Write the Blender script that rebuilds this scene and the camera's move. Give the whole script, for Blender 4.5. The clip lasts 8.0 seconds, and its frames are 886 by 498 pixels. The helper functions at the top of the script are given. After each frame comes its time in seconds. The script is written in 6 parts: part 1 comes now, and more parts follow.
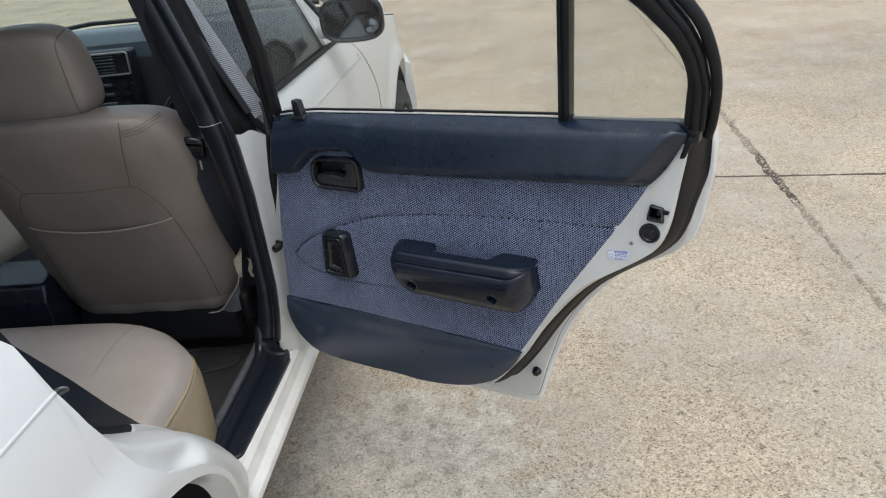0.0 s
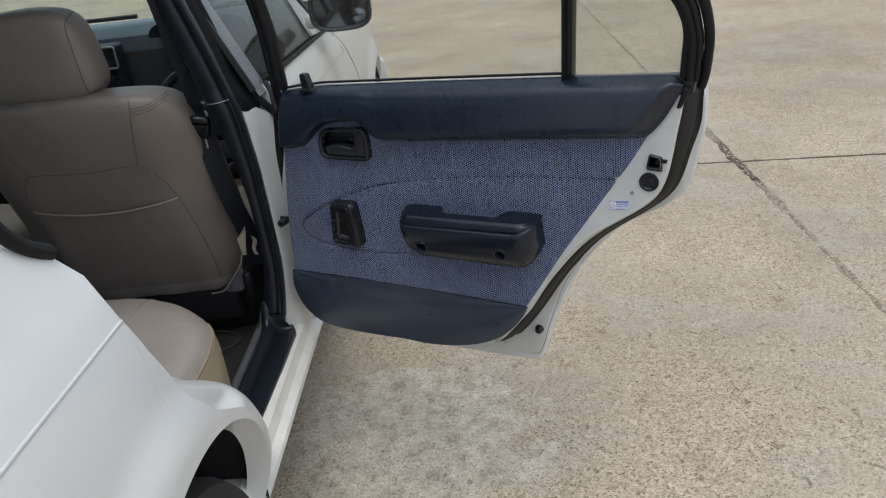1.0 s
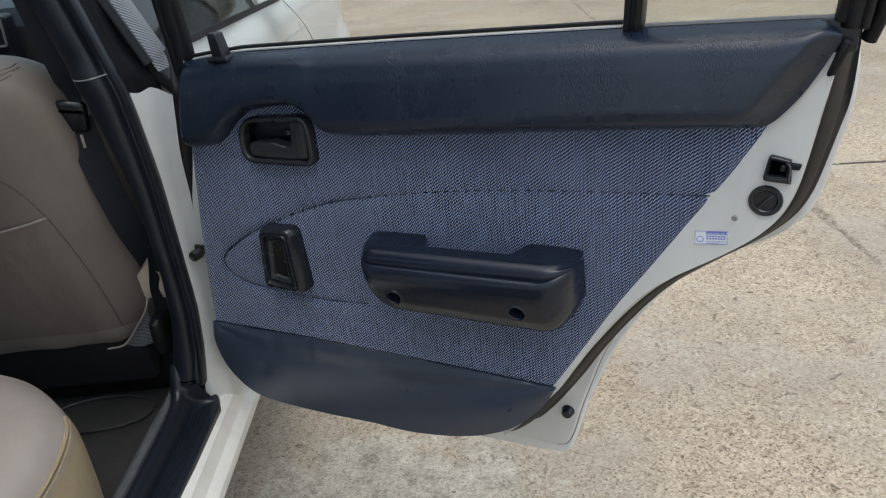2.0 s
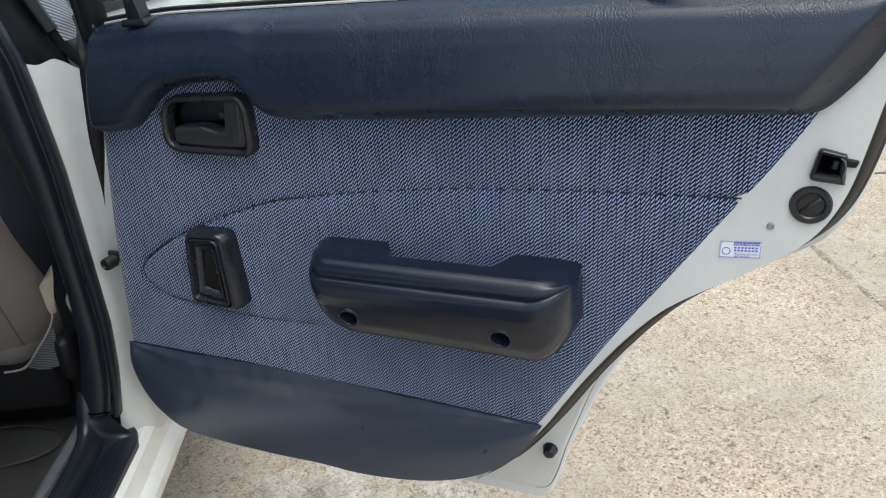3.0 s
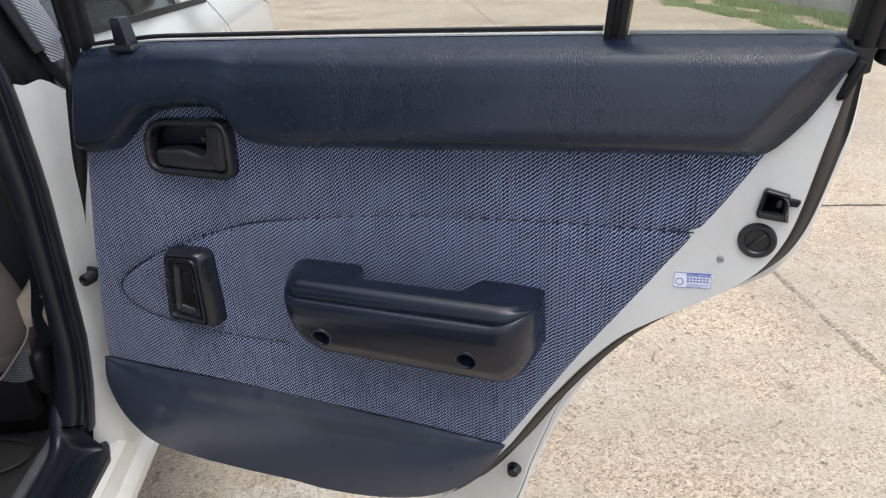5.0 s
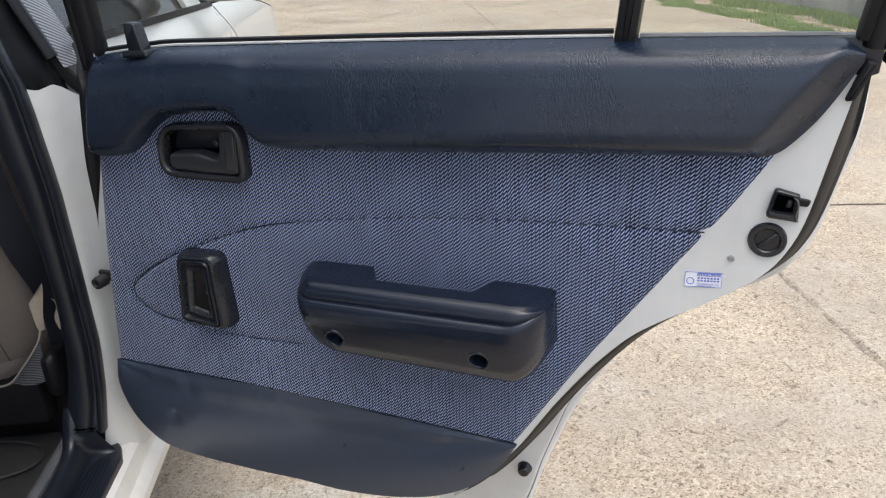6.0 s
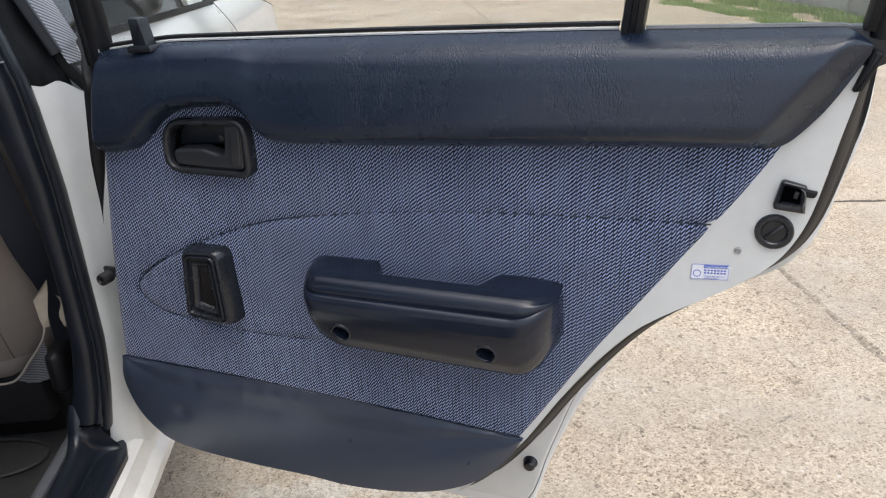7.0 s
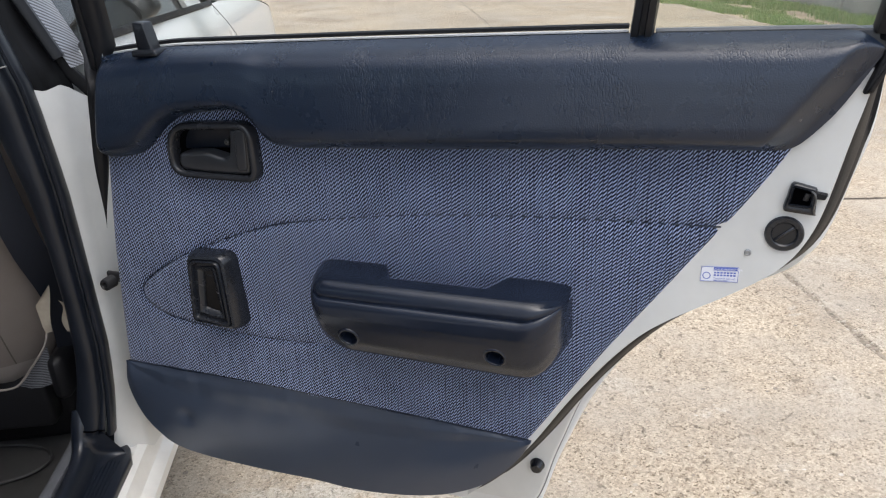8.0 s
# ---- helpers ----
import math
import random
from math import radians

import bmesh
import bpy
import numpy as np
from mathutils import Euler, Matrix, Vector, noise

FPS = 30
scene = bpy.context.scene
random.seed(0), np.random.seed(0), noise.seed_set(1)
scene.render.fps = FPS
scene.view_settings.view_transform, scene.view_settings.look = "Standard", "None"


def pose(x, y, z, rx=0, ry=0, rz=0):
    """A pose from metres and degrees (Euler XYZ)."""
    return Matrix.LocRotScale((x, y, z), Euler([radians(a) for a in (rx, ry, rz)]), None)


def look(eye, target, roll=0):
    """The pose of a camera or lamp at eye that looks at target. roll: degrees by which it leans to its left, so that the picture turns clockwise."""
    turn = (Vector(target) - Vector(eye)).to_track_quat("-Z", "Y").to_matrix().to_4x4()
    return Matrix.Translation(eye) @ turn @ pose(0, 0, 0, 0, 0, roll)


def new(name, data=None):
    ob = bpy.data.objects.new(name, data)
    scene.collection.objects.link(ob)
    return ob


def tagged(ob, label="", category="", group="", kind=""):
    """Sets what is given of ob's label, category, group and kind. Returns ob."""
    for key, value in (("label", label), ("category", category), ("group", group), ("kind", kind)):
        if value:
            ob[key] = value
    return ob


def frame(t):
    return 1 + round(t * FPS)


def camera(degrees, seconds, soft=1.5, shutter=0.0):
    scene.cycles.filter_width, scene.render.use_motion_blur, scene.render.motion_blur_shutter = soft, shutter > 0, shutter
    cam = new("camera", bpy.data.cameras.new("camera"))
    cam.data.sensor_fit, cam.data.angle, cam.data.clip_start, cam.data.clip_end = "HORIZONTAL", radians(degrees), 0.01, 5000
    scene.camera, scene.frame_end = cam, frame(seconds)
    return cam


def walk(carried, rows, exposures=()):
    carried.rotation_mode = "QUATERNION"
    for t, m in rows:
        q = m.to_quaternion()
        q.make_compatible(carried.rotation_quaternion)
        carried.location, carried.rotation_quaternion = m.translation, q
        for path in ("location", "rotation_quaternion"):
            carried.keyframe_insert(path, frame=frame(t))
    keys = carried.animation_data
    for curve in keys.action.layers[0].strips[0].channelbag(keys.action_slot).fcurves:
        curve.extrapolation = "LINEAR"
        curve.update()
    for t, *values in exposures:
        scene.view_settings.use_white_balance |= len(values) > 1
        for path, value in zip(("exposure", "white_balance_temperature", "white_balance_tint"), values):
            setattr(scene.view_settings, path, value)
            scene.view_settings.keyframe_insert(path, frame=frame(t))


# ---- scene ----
cam = camera(60.9, 8.0, soft=1.15)
PATH = [
    (0, (0.517, -1.417, 1.266), (0.295, 0.371, 0.398), -6.7),
    (0.5, (0.447, -1.55, 1.247), (0.316, 0.257, 0.401), -6.8),
    (1, (0.428, -1.523, 1.217), (0.315, 0.286, 0.373), -7.1),
    (1.5, (0.408, -1.299, 1.132), (0.293, 0.512, 0.291), -7.1),
    (1.7, (0.412, -1.188, 1.103), (0.308, 0.626, 0.266), -7.0),
    (2.8, (0.379, -0.918, 0.998), (0.428, 0.9, 0.166), -4.7),
    (3, (0.381, -0.915, 0.999), (0.454, 0.906, 0.174), -4.1),
    (3.5, (0.388, -0.921, 1.014), (0.506, 0.905, 0.208), -2.9),
    (4, (0.393, -0.933, 1.016), (0.527, 0.896, 0.217), -2.2),
    (4.5, (0.392, -0.939, 1.016), (0.527, 0.894, 0.228), -2.0),
    (6, (0.375, -0.95, 1.02), (0.51, 0.888, 0.244), -2.4),
    (6.5, (0.372, -0.95, 1.012), (0.506, 0.887, 0.234), -2.6),
    (7, (0.368, -0.952, 1.015), (0.504, 0.886, 0.238), -2.6),
    (7.5, (0.363, -0.953, 1.018), (0.506, 0.884, 0.241), -2.6),
    (8, (0.355, -0.947, 1.019), (0.505, 0.888, 0.239), -2.8),
]
walk(cam, [(t, look(eye, target, roll)) for t, eye, target, roll in PATH],
     exposures=[(0, 0.28, 6400, 6), (0.5, 0.08, 6400, 6), (1, -0.05, 6400, 6), (1.7, 0.03, 6400, 6), (2.8, 0.55, 6350, 4), (3.5, 0.62, 6420, 6), (4.5, 0.62, 6540, 10), (8, 0.62, 6500, 10)])
# ---------------------------------------------------------------- light
world = bpy.data.worlds.new("world")
scene.world = world
world.use_nodes = True
wn = world.node_tree
sky = wn.nodes.new("ShaderNodeTexSky")
sky.sky_type = "NISHITA"
sky.sun_disc = False
sky.sun_elevation, sky.sun_rotation = radians(76), radians(155)
sky.air_density, sky.dust_density, sky.ozone_density = 1.0, 3.0, 1.0
haze = wn.nodes.new("ShaderNodeHueSaturation")
haze.inputs["Saturation"].default_value = 0.55
wn.links.new(sky.outputs[0], haze.inputs["Color"])
wn.links.new(haze.outputs[0], wn.nodes["Background"].inputs[0])
wn.nodes["Background"].inputs[1].default_value = 0.215
sun = new("sun", bpy.data.lights.new("sun", "SUN"))
sun.data.energy, sun.data.angle, sun.data.color = 1.05, radians(66), (1.0, 0.975, 0.945)
sun.matrix_world = look((0.9, -1.9, 8.5), (0, 0, 0))


# ---------------------------------------------------------------- materials
def node_mat(name):
    m = bpy.data.materials.new(name)
    m.use_nodes = True
    nt = m.node_tree
    return m, nt, nt.nodes["Principled BSDF"]


def link(nt, a, b):
    nt.links.new(a, b)


def math_node(nt, op, a, b=None, clamp=False):
    n = nt.nodes.new("ShaderNodeMath")
    n.operation, n.use_clamp = op, clamp
    for k, v in enumerate((a, b)):
        if v is None:
            continue
        if isinstance(v, (int, float)):
            n.inputs[k].default_value = v
        else:
            nt.links.new(v, n.inputs[k])
    return n.outputs[0]


def noise_node(nt, scale, detail=4, rough=0.6, vec=None, stretch=None):
    tc = nt.nodes.new("ShaderNodeTexCoord")
    src = vec or tc.outputs["Object"]
    if stretch:
        mp = nt.nodes.new("ShaderNodeMapping")
        mp.inputs["Scale"].default_value = stretch
        nt.links.new(src, mp.inputs[0])
        src = mp.outputs[0]
    n = nt.nodes.new("ShaderNodeTexNoise")
    n.inputs["Scale"].default_value, n.inputs["Detail"].default_value, n.inputs["Roughness"].default_value = scale, detail, rough
    nt.links.new(src, n.inputs["Vector"])
    return n.outputs["Fac"]


def ramp(nt, fac, stops):
    r = nt.nodes.new("ShaderNodeValToRGB")
    el = r.color_ramp.elements
    while len(el) < len(stops):
        el.new(0.5)
    for e, (p, c) in zip(el, stops):
        e.position, e.color = p, (*c, 1)
    nt.links.new(fac, r.inputs[0])
    return r.outputs[0]


def mix(nt, fac, a, b, mode="MIX"):
    n = nt.nodes.new("ShaderNodeMix")
    n.data_type, n.blend_type = "RGBA", mode
    for sock, v in ((n.inputs[0], fac), (n.inputs[6], a), (n.inputs[7], b)):
        if isinstance(v, (int, float)):
            sock.default_value = v
        elif isinstance(v, tuple):
            sock.default_value = (*v, 1)
        else:
            nt.links.new(v, sock)
    return n.outputs[2]


def bump(nt, bsdf, height, strength, dist, before=None):
    b = nt.nodes.new("ShaderNodeBump")
    b.inputs["Strength"].default_value, b.inputs["Distance"].default_value = strength, dist
    nt.links.new(height, b.inputs["Height"])
    if before is not None:
        nt.links.new(before, b.inputs["Normal"])
    nt.links.new(b.outputs[0], bsdf.inputs["Normal"])
    return b.outputs[0]


def plain(name, col, rough, spread=0.12, scale=40, fine=900, bumped=0.08, metal=0.0, coat=0.0, spec=0.5):
    """A surface with blotches and grain round one colour."""
    m, nt, p = node_mat(name)
    big, small = noise_node(nt, scale, 5), noise_node(nt, fine, 2)
    lo, hi = tuple(c * (1 - spread) for c in col), tuple(min(1, c * (1 + spread)) for c in col)
    c1 = ramp(nt, big, [(0.3, lo), (0.7, hi)])
    link(nt, c1, p.inputs["Base Color"])
    r = math_node(nt, "MULTIPLY_ADD", big, 0.16)
    r.node.inputs[2].default_value = rough - 0.08
    link(nt, r, p.inputs["Roughness"])
    p.inputs["Metallic"].default_value, p.inputs["Coat Weight"].default_value = metal, coat
    p.inputs["Coat Roughness"].default_value = 0.05
    p.inputs["Specular IOR Level"].default_value = spec
    if bumped:
        bump(nt, p, small, bumped, 0.001)
    return m


def vinyl(name, col, rough, grain=420, wrinkle=0.0, spread=0.15, coat=0.0, grainy=0.25, spec=0.5):
    """Grained vinyl; wrinkle adds upright creases."""
    m, nt, p = node_mat(name)
    big = noise_node(nt, 9, 4)
    link(nt, ramp(nt, big, [(0.3, tuple(c * (1 - spread) for c in col)), (0.75, tuple(c * (1 + spread) for c in col))]), p.inputs["Base Color"])
    v = nt.nodes.new("ShaderNodeTexVoronoi")
    v.feature = "DISTANCE_TO_EDGE"
    v.inputs["Scale"].default_value = grain
    tc = nt.nodes.new("ShaderNodeTexCoord")
    link(nt, tc.outputs["Object"], v.inputs["Vector"])
    b1 = bump(nt, p, v.outputs["Distance"], grainy, 0.0006)
    if wrinkle:
        # creases: edges of tall cells, bent by noise, in patches
        mp = nt.nodes.new("ShaderNodeMapping")
        mp.inputs["Scale"].default_value = (1.5, 1.0, 0.36)
        bend = nt.nodes.new("ShaderNodeTexNoise")
        bend.inputs["Scale"].default_value, bend.inputs["Detail"].default_value = 45, 4
        link(nt, tc.outputs["Object"], bend.inputs["Vector"])
        both_ = nt.nodes.new("ShaderNodeVectorMath")
        both_.operation = "MULTIPLY_ADD"
        link(nt, bend.outputs["Color"], both_.inputs[0])
        both_.inputs[1].default_value = (0.012, 0.012, 0.012)
        link(nt, tc.outputs["Object"], both_.inputs[2])
        link(nt, both_.outputs[0], mp.inputs[0])
        cr = nt.nodes.new("ShaderNodeTexVoronoi")
        cr.feature = "DISTANCE_TO_EDGE"
        cr.inputs["Scale"].default_value = 270
        link(nt, mp.outputs[0], cr.inputs["Vector"])
        line_ = nt.nodes.new("ShaderNodeMapRange")
        line_.interpolation_type = "SMOOTHSTEP"
        line_.inputs["From Min"].default_value, line_.inputs["From Max"].default_value = 0.0, 0.22
        line_.inputs["To Min"].default_value, line_.inputs["To Max"].default_value = 1.0, 0.0
        link(nt, cr.outputs["Distance"], line_.inputs["Value"])
        where = ramp(nt, noise_node(nt, 11, 4, 0.6, stretch=(1.6, 1.0, 0.7)), [(0.46, (0.04, 0.04, 0.04)), (0.68, (1, 1, 1))])
        deep = math_node(nt, "MULTIPLY", math_node(nt, "MULTIPLY", line_.outputs["Result"], where), -1.0)
        bump(nt, p, deep, wrinkle, 0.0008, b1)
    r = math_node(nt, "MULTIPLY_ADD", noise_node(nt, 25, 5), 0.25)
    r.node.inputs[2].default_value = rough - 0.12
    link(nt, r, p.inputs["Roughness"])
    p.inputs["Specular IOR Level"].default_value = spec
    if coat:
        p.inputs["Coat Weight"].default_value, p.inputs["Coat Roughness"].default_value = coat, rough
    return m


def weave(name):
    """Navy cloth with short slanting light threads in uneven upright rows."""
    m, nt, p = node_mat(name)
    tc = nt.nodes.new("ShaderNodeTexCoord")
    wob = nt.nodes.new("ShaderNodeTexNoise")
    wob.inputs["Scale"].default_value = 14
    link(nt, tc.outputs["Object"], wob.inputs["Vector"])
    sep = nt.nodes.new("ShaderNodeSeparateXYZ")
    link(nt, tc.outputs["Object"], sep.inputs[0])
    u = math_node(nt, "ADD", sep.outputs[0], math_node(nt, "MULTIPLY", wob.outputs["Fac"], 0.006))
    z = math_node(nt, "ADD", sep.outputs[2], math_node(nt, "MULTIPLY", noise_node(nt, 11, 2), 0.006))
    col = math_node(nt, "DIVIDE", u, 0.0040)
    idx = math_node(nt, "FLOOR", col)
    inside = math_node(nt, "SUBTRACT", col, idx)
    wn_ = nt.nodes.new("ShaderNodeTexWhiteNoise")
    wn_.noise_dimensions = "1D"
    link(nt, idx, wn_.inputs["W"])
    shift = math_node(nt, "ADD", math_node(nt, "MULTIPLY", idx, 0.36), math_node(nt, "MULTIPLY", wn_.outputs["Value"], 0.35))
    slant = math_node(nt, "SUBTRACT", math_node(nt, "DIVIDE", z, 0.0040), math_node(nt, "MULTIPLY", inside, 1.30))
    row = math_node(nt, "ADD", slant, shift)
    f = math_node(nt, "FRACT", row)
    tri = math_node(nt, "ABSOLUTE", math_node(nt, "SUBTRACT", f, 0.5))          # 0 at the thread's middle
    end = math_node(nt, "ABSOLUTE", math_node(nt, "SUBTRACT", inside, 0.5))
    thin = noise_node(nt, 60, 3, 0.7, stretch=(4.0, 1.0, 0.35))
    d = math_node(nt, "MAXIMUM", math_node(nt, "MULTIPLY", tri, 1.62), math_node(nt, "MULTIPLY", end, 0.80))
    d = math_node(nt, "ADD", d, math_node(nt, "MULTIPLY", math_node(nt, "SUBTRACT", thin, 0.5), 0.19))
    th = nt.nodes.new("ShaderNodeMapRange")
    th.interpolation_type = "SMOOTHSTEP"
    th.inputs["From Min"].default_value, th.inputs["From Max"].default_value = 0.385, 0.285
    link(nt, d, th.inputs["Value"])
    patch = noise_node(nt, 7, 3)
    light = ramp(nt, patch, [(0.3, (0.265, 0.345, 0.555)), (0.7, (0.395, 0.490, 0.755))])
    fib = noise_node(nt, 2600, 2)
    light = mix(nt, 0.35, light, ramp(nt, fib, [(0.3, (0.14, 0.18, 0.34)), (0.7, (0.50, 0.58, 0.82))]))
    link(nt, mix(nt, th.outputs["Result"], (0.004, 0.0065, 0.017), light), p.inputs["Base Color"])
    p.inputs["Roughness"].default_value = 0.9
    p.inputs["Specular IOR Level"].default_value = 0.15
    p.inputs["Sheen Weight"].default_value = 0.15
    bump(nt, p, math_node(nt, "ADD", th.outputs["Result"], math_node(nt, "MULTIPLY", fib, 0.4)), 0.7, 0.0009)
    return m


def leather(name, col):
    m, nt, p = node_mat(name)
    big = noise_node(nt, 6, 5)
    link(nt, ramp(nt, big, [(0.3, tuple(c * 0.86 for c in col)), (0.7, tuple(c * 1.1 for c in col))]), p.inputs["Base Color"])
    v = nt.nodes.new("ShaderNodeTexVoronoi")
    v.feature = "DISTANCE_TO_EDGE"
    v.inputs["Scale"].default_value = 330
    tc = nt.nodes.new("ShaderNodeTexCoord")
    link(nt, tc.outputs["Object"], v.inputs["Vector"])
    b1 = bump(nt, p, v.outputs["Distance"], 0.18, 0.0006)
    bump(nt, p, noise_node(nt, 11, 4, 0.5, stretch=(1.0, 1.0, 0.7)), 0.28, 0.02, b1)
    r = math_node(nt, "MULTIPLY_ADD", big, 0.25)
    r.node.inputs[2].default_value = 0.29
    link(nt, r, p.inputs["Roughness"])
    return m


def concrete(name):
    """Old pale concrete: worn down to tan sand and grit, with smooth grey cement patches, streaks and pits."""
    m, nt, p = node_mat(name)
    tc = nt.nodes.new("ShaderNodeTexCoord")
    pos = tc.outputs["Object"]

    def cells(scale):
        v = nt.nodes.new("ShaderNodeTexVoronoi")
        v.inputs["Scale"].default_value = scale
        link(nt, pos, v.inputs["Vector"])
        s = nt.nodes.new("ShaderNodeSeparateColor")
        link(nt, v.outputs["Color"], s.inputs[0])
        return s.outputs[0]
    fine, mid = cells(240), cells(105)
    base = ramp(nt, noise_node(nt, 0.9, 6, 0.65, pos), [(0.3, (0.365, 0.305, 0.230)), (0.5, (0.44, 0.372, 0.282)), (0.72, (0.475, 0.408, 0.312))])
    worn = ramp(nt, noise_node(nt, 1.7, 6, 0.68, pos), [(0.36, (0.12, 0.12, 0.12)), (0.56, (1, 1, 1))])
    grain = ramp(nt, fine, [(0.0, (0.38, 0.36, 0.33)), (0.15, (0.78, 0.77, 0.76)), (0.6, (1.03, 1.03, 1.03)), (1.0, (1.30, 1.30, 1.30))])
    lumps = ramp(nt, mid, [(0.0, (0.72, 0.70, 0.68)), (0.15, (0.95, 0.945, 0.94)), (0.8, (1.03, 1.03, 1.03)), (1.0, (1.12, 1.12, 1.12))])
    sand = mix(nt, 1.0, mix(nt, 1.0, base, grain, "MULTIPLY"), lumps, "MULTIPLY")
    cement = ramp(nt, noise_node(nt, 4.0, 7, 0.7, pos), [(0.35, (0.36, 0.317, 0.255)), (0.65, (0.465, 0.415, 0.342))])
    cement = mix(nt, 0.35, cement, mix(nt, 1.0, cement, grain, "MULTIPLY"))
    col = mix(nt, worn, cement, sand)
    grey = ramp(nt, noise_node(nt, 2.6, 7, 0.72, pos), [(0.54, (0, 0, 0)), (0.66, (1, 1, 1))])
    col = mix(nt, math_node(nt, "MULTIPLY", grey, 0.35), col, mix(nt, 1.0, (0.44, 0.41, 0.355), grain, "MULTIPLY"))
    streak = ramp(nt, noise_node(nt, 4, 7, 0.72, pos, (0.8, 0.9, 1)), [(0.56, (0, 0, 0)), (0.70, (1, 1, 1))])
    col = mix(nt, math_node(nt, "MULTIPLY", streak, 0.42), col, (0.27, 0.21, 0.15))
    pits = ramp(nt, noise_node(nt, 30, 5, 0.72, pos, (1.15, 0.8, 1)), [(0.605, (0, 0, 0)), (0.67, (1, 1, 1))])
    col = mix(nt, math_node(nt, "MULTIPLY", pits, 0.42), col, (0.19, 0.155, 0.115))
    pale = ramp(nt, noise_node(nt, 8, 7, 0.75, pos), [(0.62, (0, 0, 0)), (0.72, (1, 1, 1))])
    col = mix(nt, math_node(nt, "MULTIPLY", pale, 0.45), col, (0.62, 0.585, 0.52))
    # an old skim of grey cement by the sill
    sp = nt.nodes.new("ShaderNodeSeparateXYZ")
    link(nt, pos, sp.inputs[0])
    dx = math_node(nt, "DIVIDE", math_node(nt, "SUBTRACT", sp.outputs[0], 0.20), 0.42)
    dy = math_node(nt, "DIVIDE", math_node(nt, "SUBTRACT", sp.outputs[1], 0.00), 0.38)
    far = math_node(nt, "SQRT", math_node(nt, "ADD", math_node(nt, "MULTIPLY", dx, dx), math_node(nt, "MULTIPLY", dy, dy)))
    far = math_node(nt, "ADD", far, math_node(nt, "MULTIPLY", math_node(nt, "SUBTRACT", noise_node(nt, 7, 7, 0.7, pos), 0.5), 1.7))
    skim = ramp(nt, far, [(0.70, (1, 1, 1)), (0.86, (0, 0, 0))])
    grey2 = mix(nt, 0.6, ramp(nt, noise_node(nt, 16, 7, 0.75, pos), [(0.34, (0.24, 0.22, 0.18)), (0.46, (0.43, 0.395, 0.33)), (0.64, (0.60, 0.56, 0.485))]), grain, "MULTIPLY")
    col = mix(nt, math_node(nt, "MULTIPLY", skim, 0.8), col, grey2)
    dust = ramp(nt, noise_node(nt, 420, 3, 0.7, pos), [(0.30, (0.72, 0.715, 0.71)), (0.5, (1.0, 1.0, 1.0)), (0.70, (1.21, 1.21, 1.205))])
    col = mix(nt, 1.0, col, dust, "MULTIPLY")
    broad = ramp(nt, noise_node(nt, 0.45, 5, 0.6, pos), [(0.32, (0.86, 0.86, 0.87)), (0.66, (1.06, 1.05, 1.03))])
    col = mix(nt, 1.0, col, broad, "MULTIPLY")
    specks = ramp(nt, noise_node(nt, 140, 3, 0.6, pos), [(0.64, (0, 0, 0)), (0.69, (1, 1, 1))])
    col = mix(nt, math_node(nt, "MULTIPLY", specks, 0.6), col, (0.11, 0.09, 0.07))
    link(nt, col, p.inputs["Base Color"])
    p.inputs["Roughness"].default_value = 0.93
    p.inputs["Specular IOR Level"].default_value = 0.2
    h = math_node(nt, "SUBTRACT", math_node(nt, "MULTIPLY", fine, worn), math_node(nt, "MULTIPLY", pits, 1.2))
    b1_ = bump(nt, p, h, 0.85, 0.0035)
    bump(nt, p, noise_node(nt, 5, 6, 0.6, pos), 0.35, 0.03, b1_)
    return m


def glass_mat(name, tint, haze=0.0):
    m = bpy.data.materials.new(name)
    m.use_nodes = True
    nt = m.node_tree
    nt.nodes.clear()
    out = nt.nodes.new("ShaderNodeOutputMaterial")
    tr, gl, mx, fr = (nt.nodes.new("ShaderNode" + k) for k in ("BsdfTransparent", "BsdfGlossy", "MixShader", "LayerWeight"))
    tr.inputs[0].default_value = (*tint, 1)
    gl.inputs["Roughness"].default_value = 0.01
    gloss = math_node(nt, "ADD", math_node(nt, "MULTIPLY", math_node(nt, "POWER", fr.outputs["Facing"], 5.0), 0.9), 0.025)
    nt.links.new(gloss, mx.inputs[0])
    nt.links.new(tr.outputs[0], mx.inputs[1])
    nt.links.new(gl.outputs[0], mx.inputs[2])
    last = mx.outputs[0]
    if haze:
        df, m2 = nt.nodes.new("ShaderNodeBsdfDiffuse"), nt.nodes.new("ShaderNodeMixShader")
        df.inputs[0].default_value = (0.6, 0.58, 0.52, 1)
        fac = math_node(nt, "MULTIPLY", noise_node(nt, 8, 6, 0.6), haze * 2)
        nt.links.new(fac, m2.inputs[0])
        nt.links.new(last, m2.inputs[1])
        nt.links.new(df.outputs[0], m2.inputs[2])
        last = m2.outputs[0]
    nt.links.new(last, out.inputs[0])
    return m


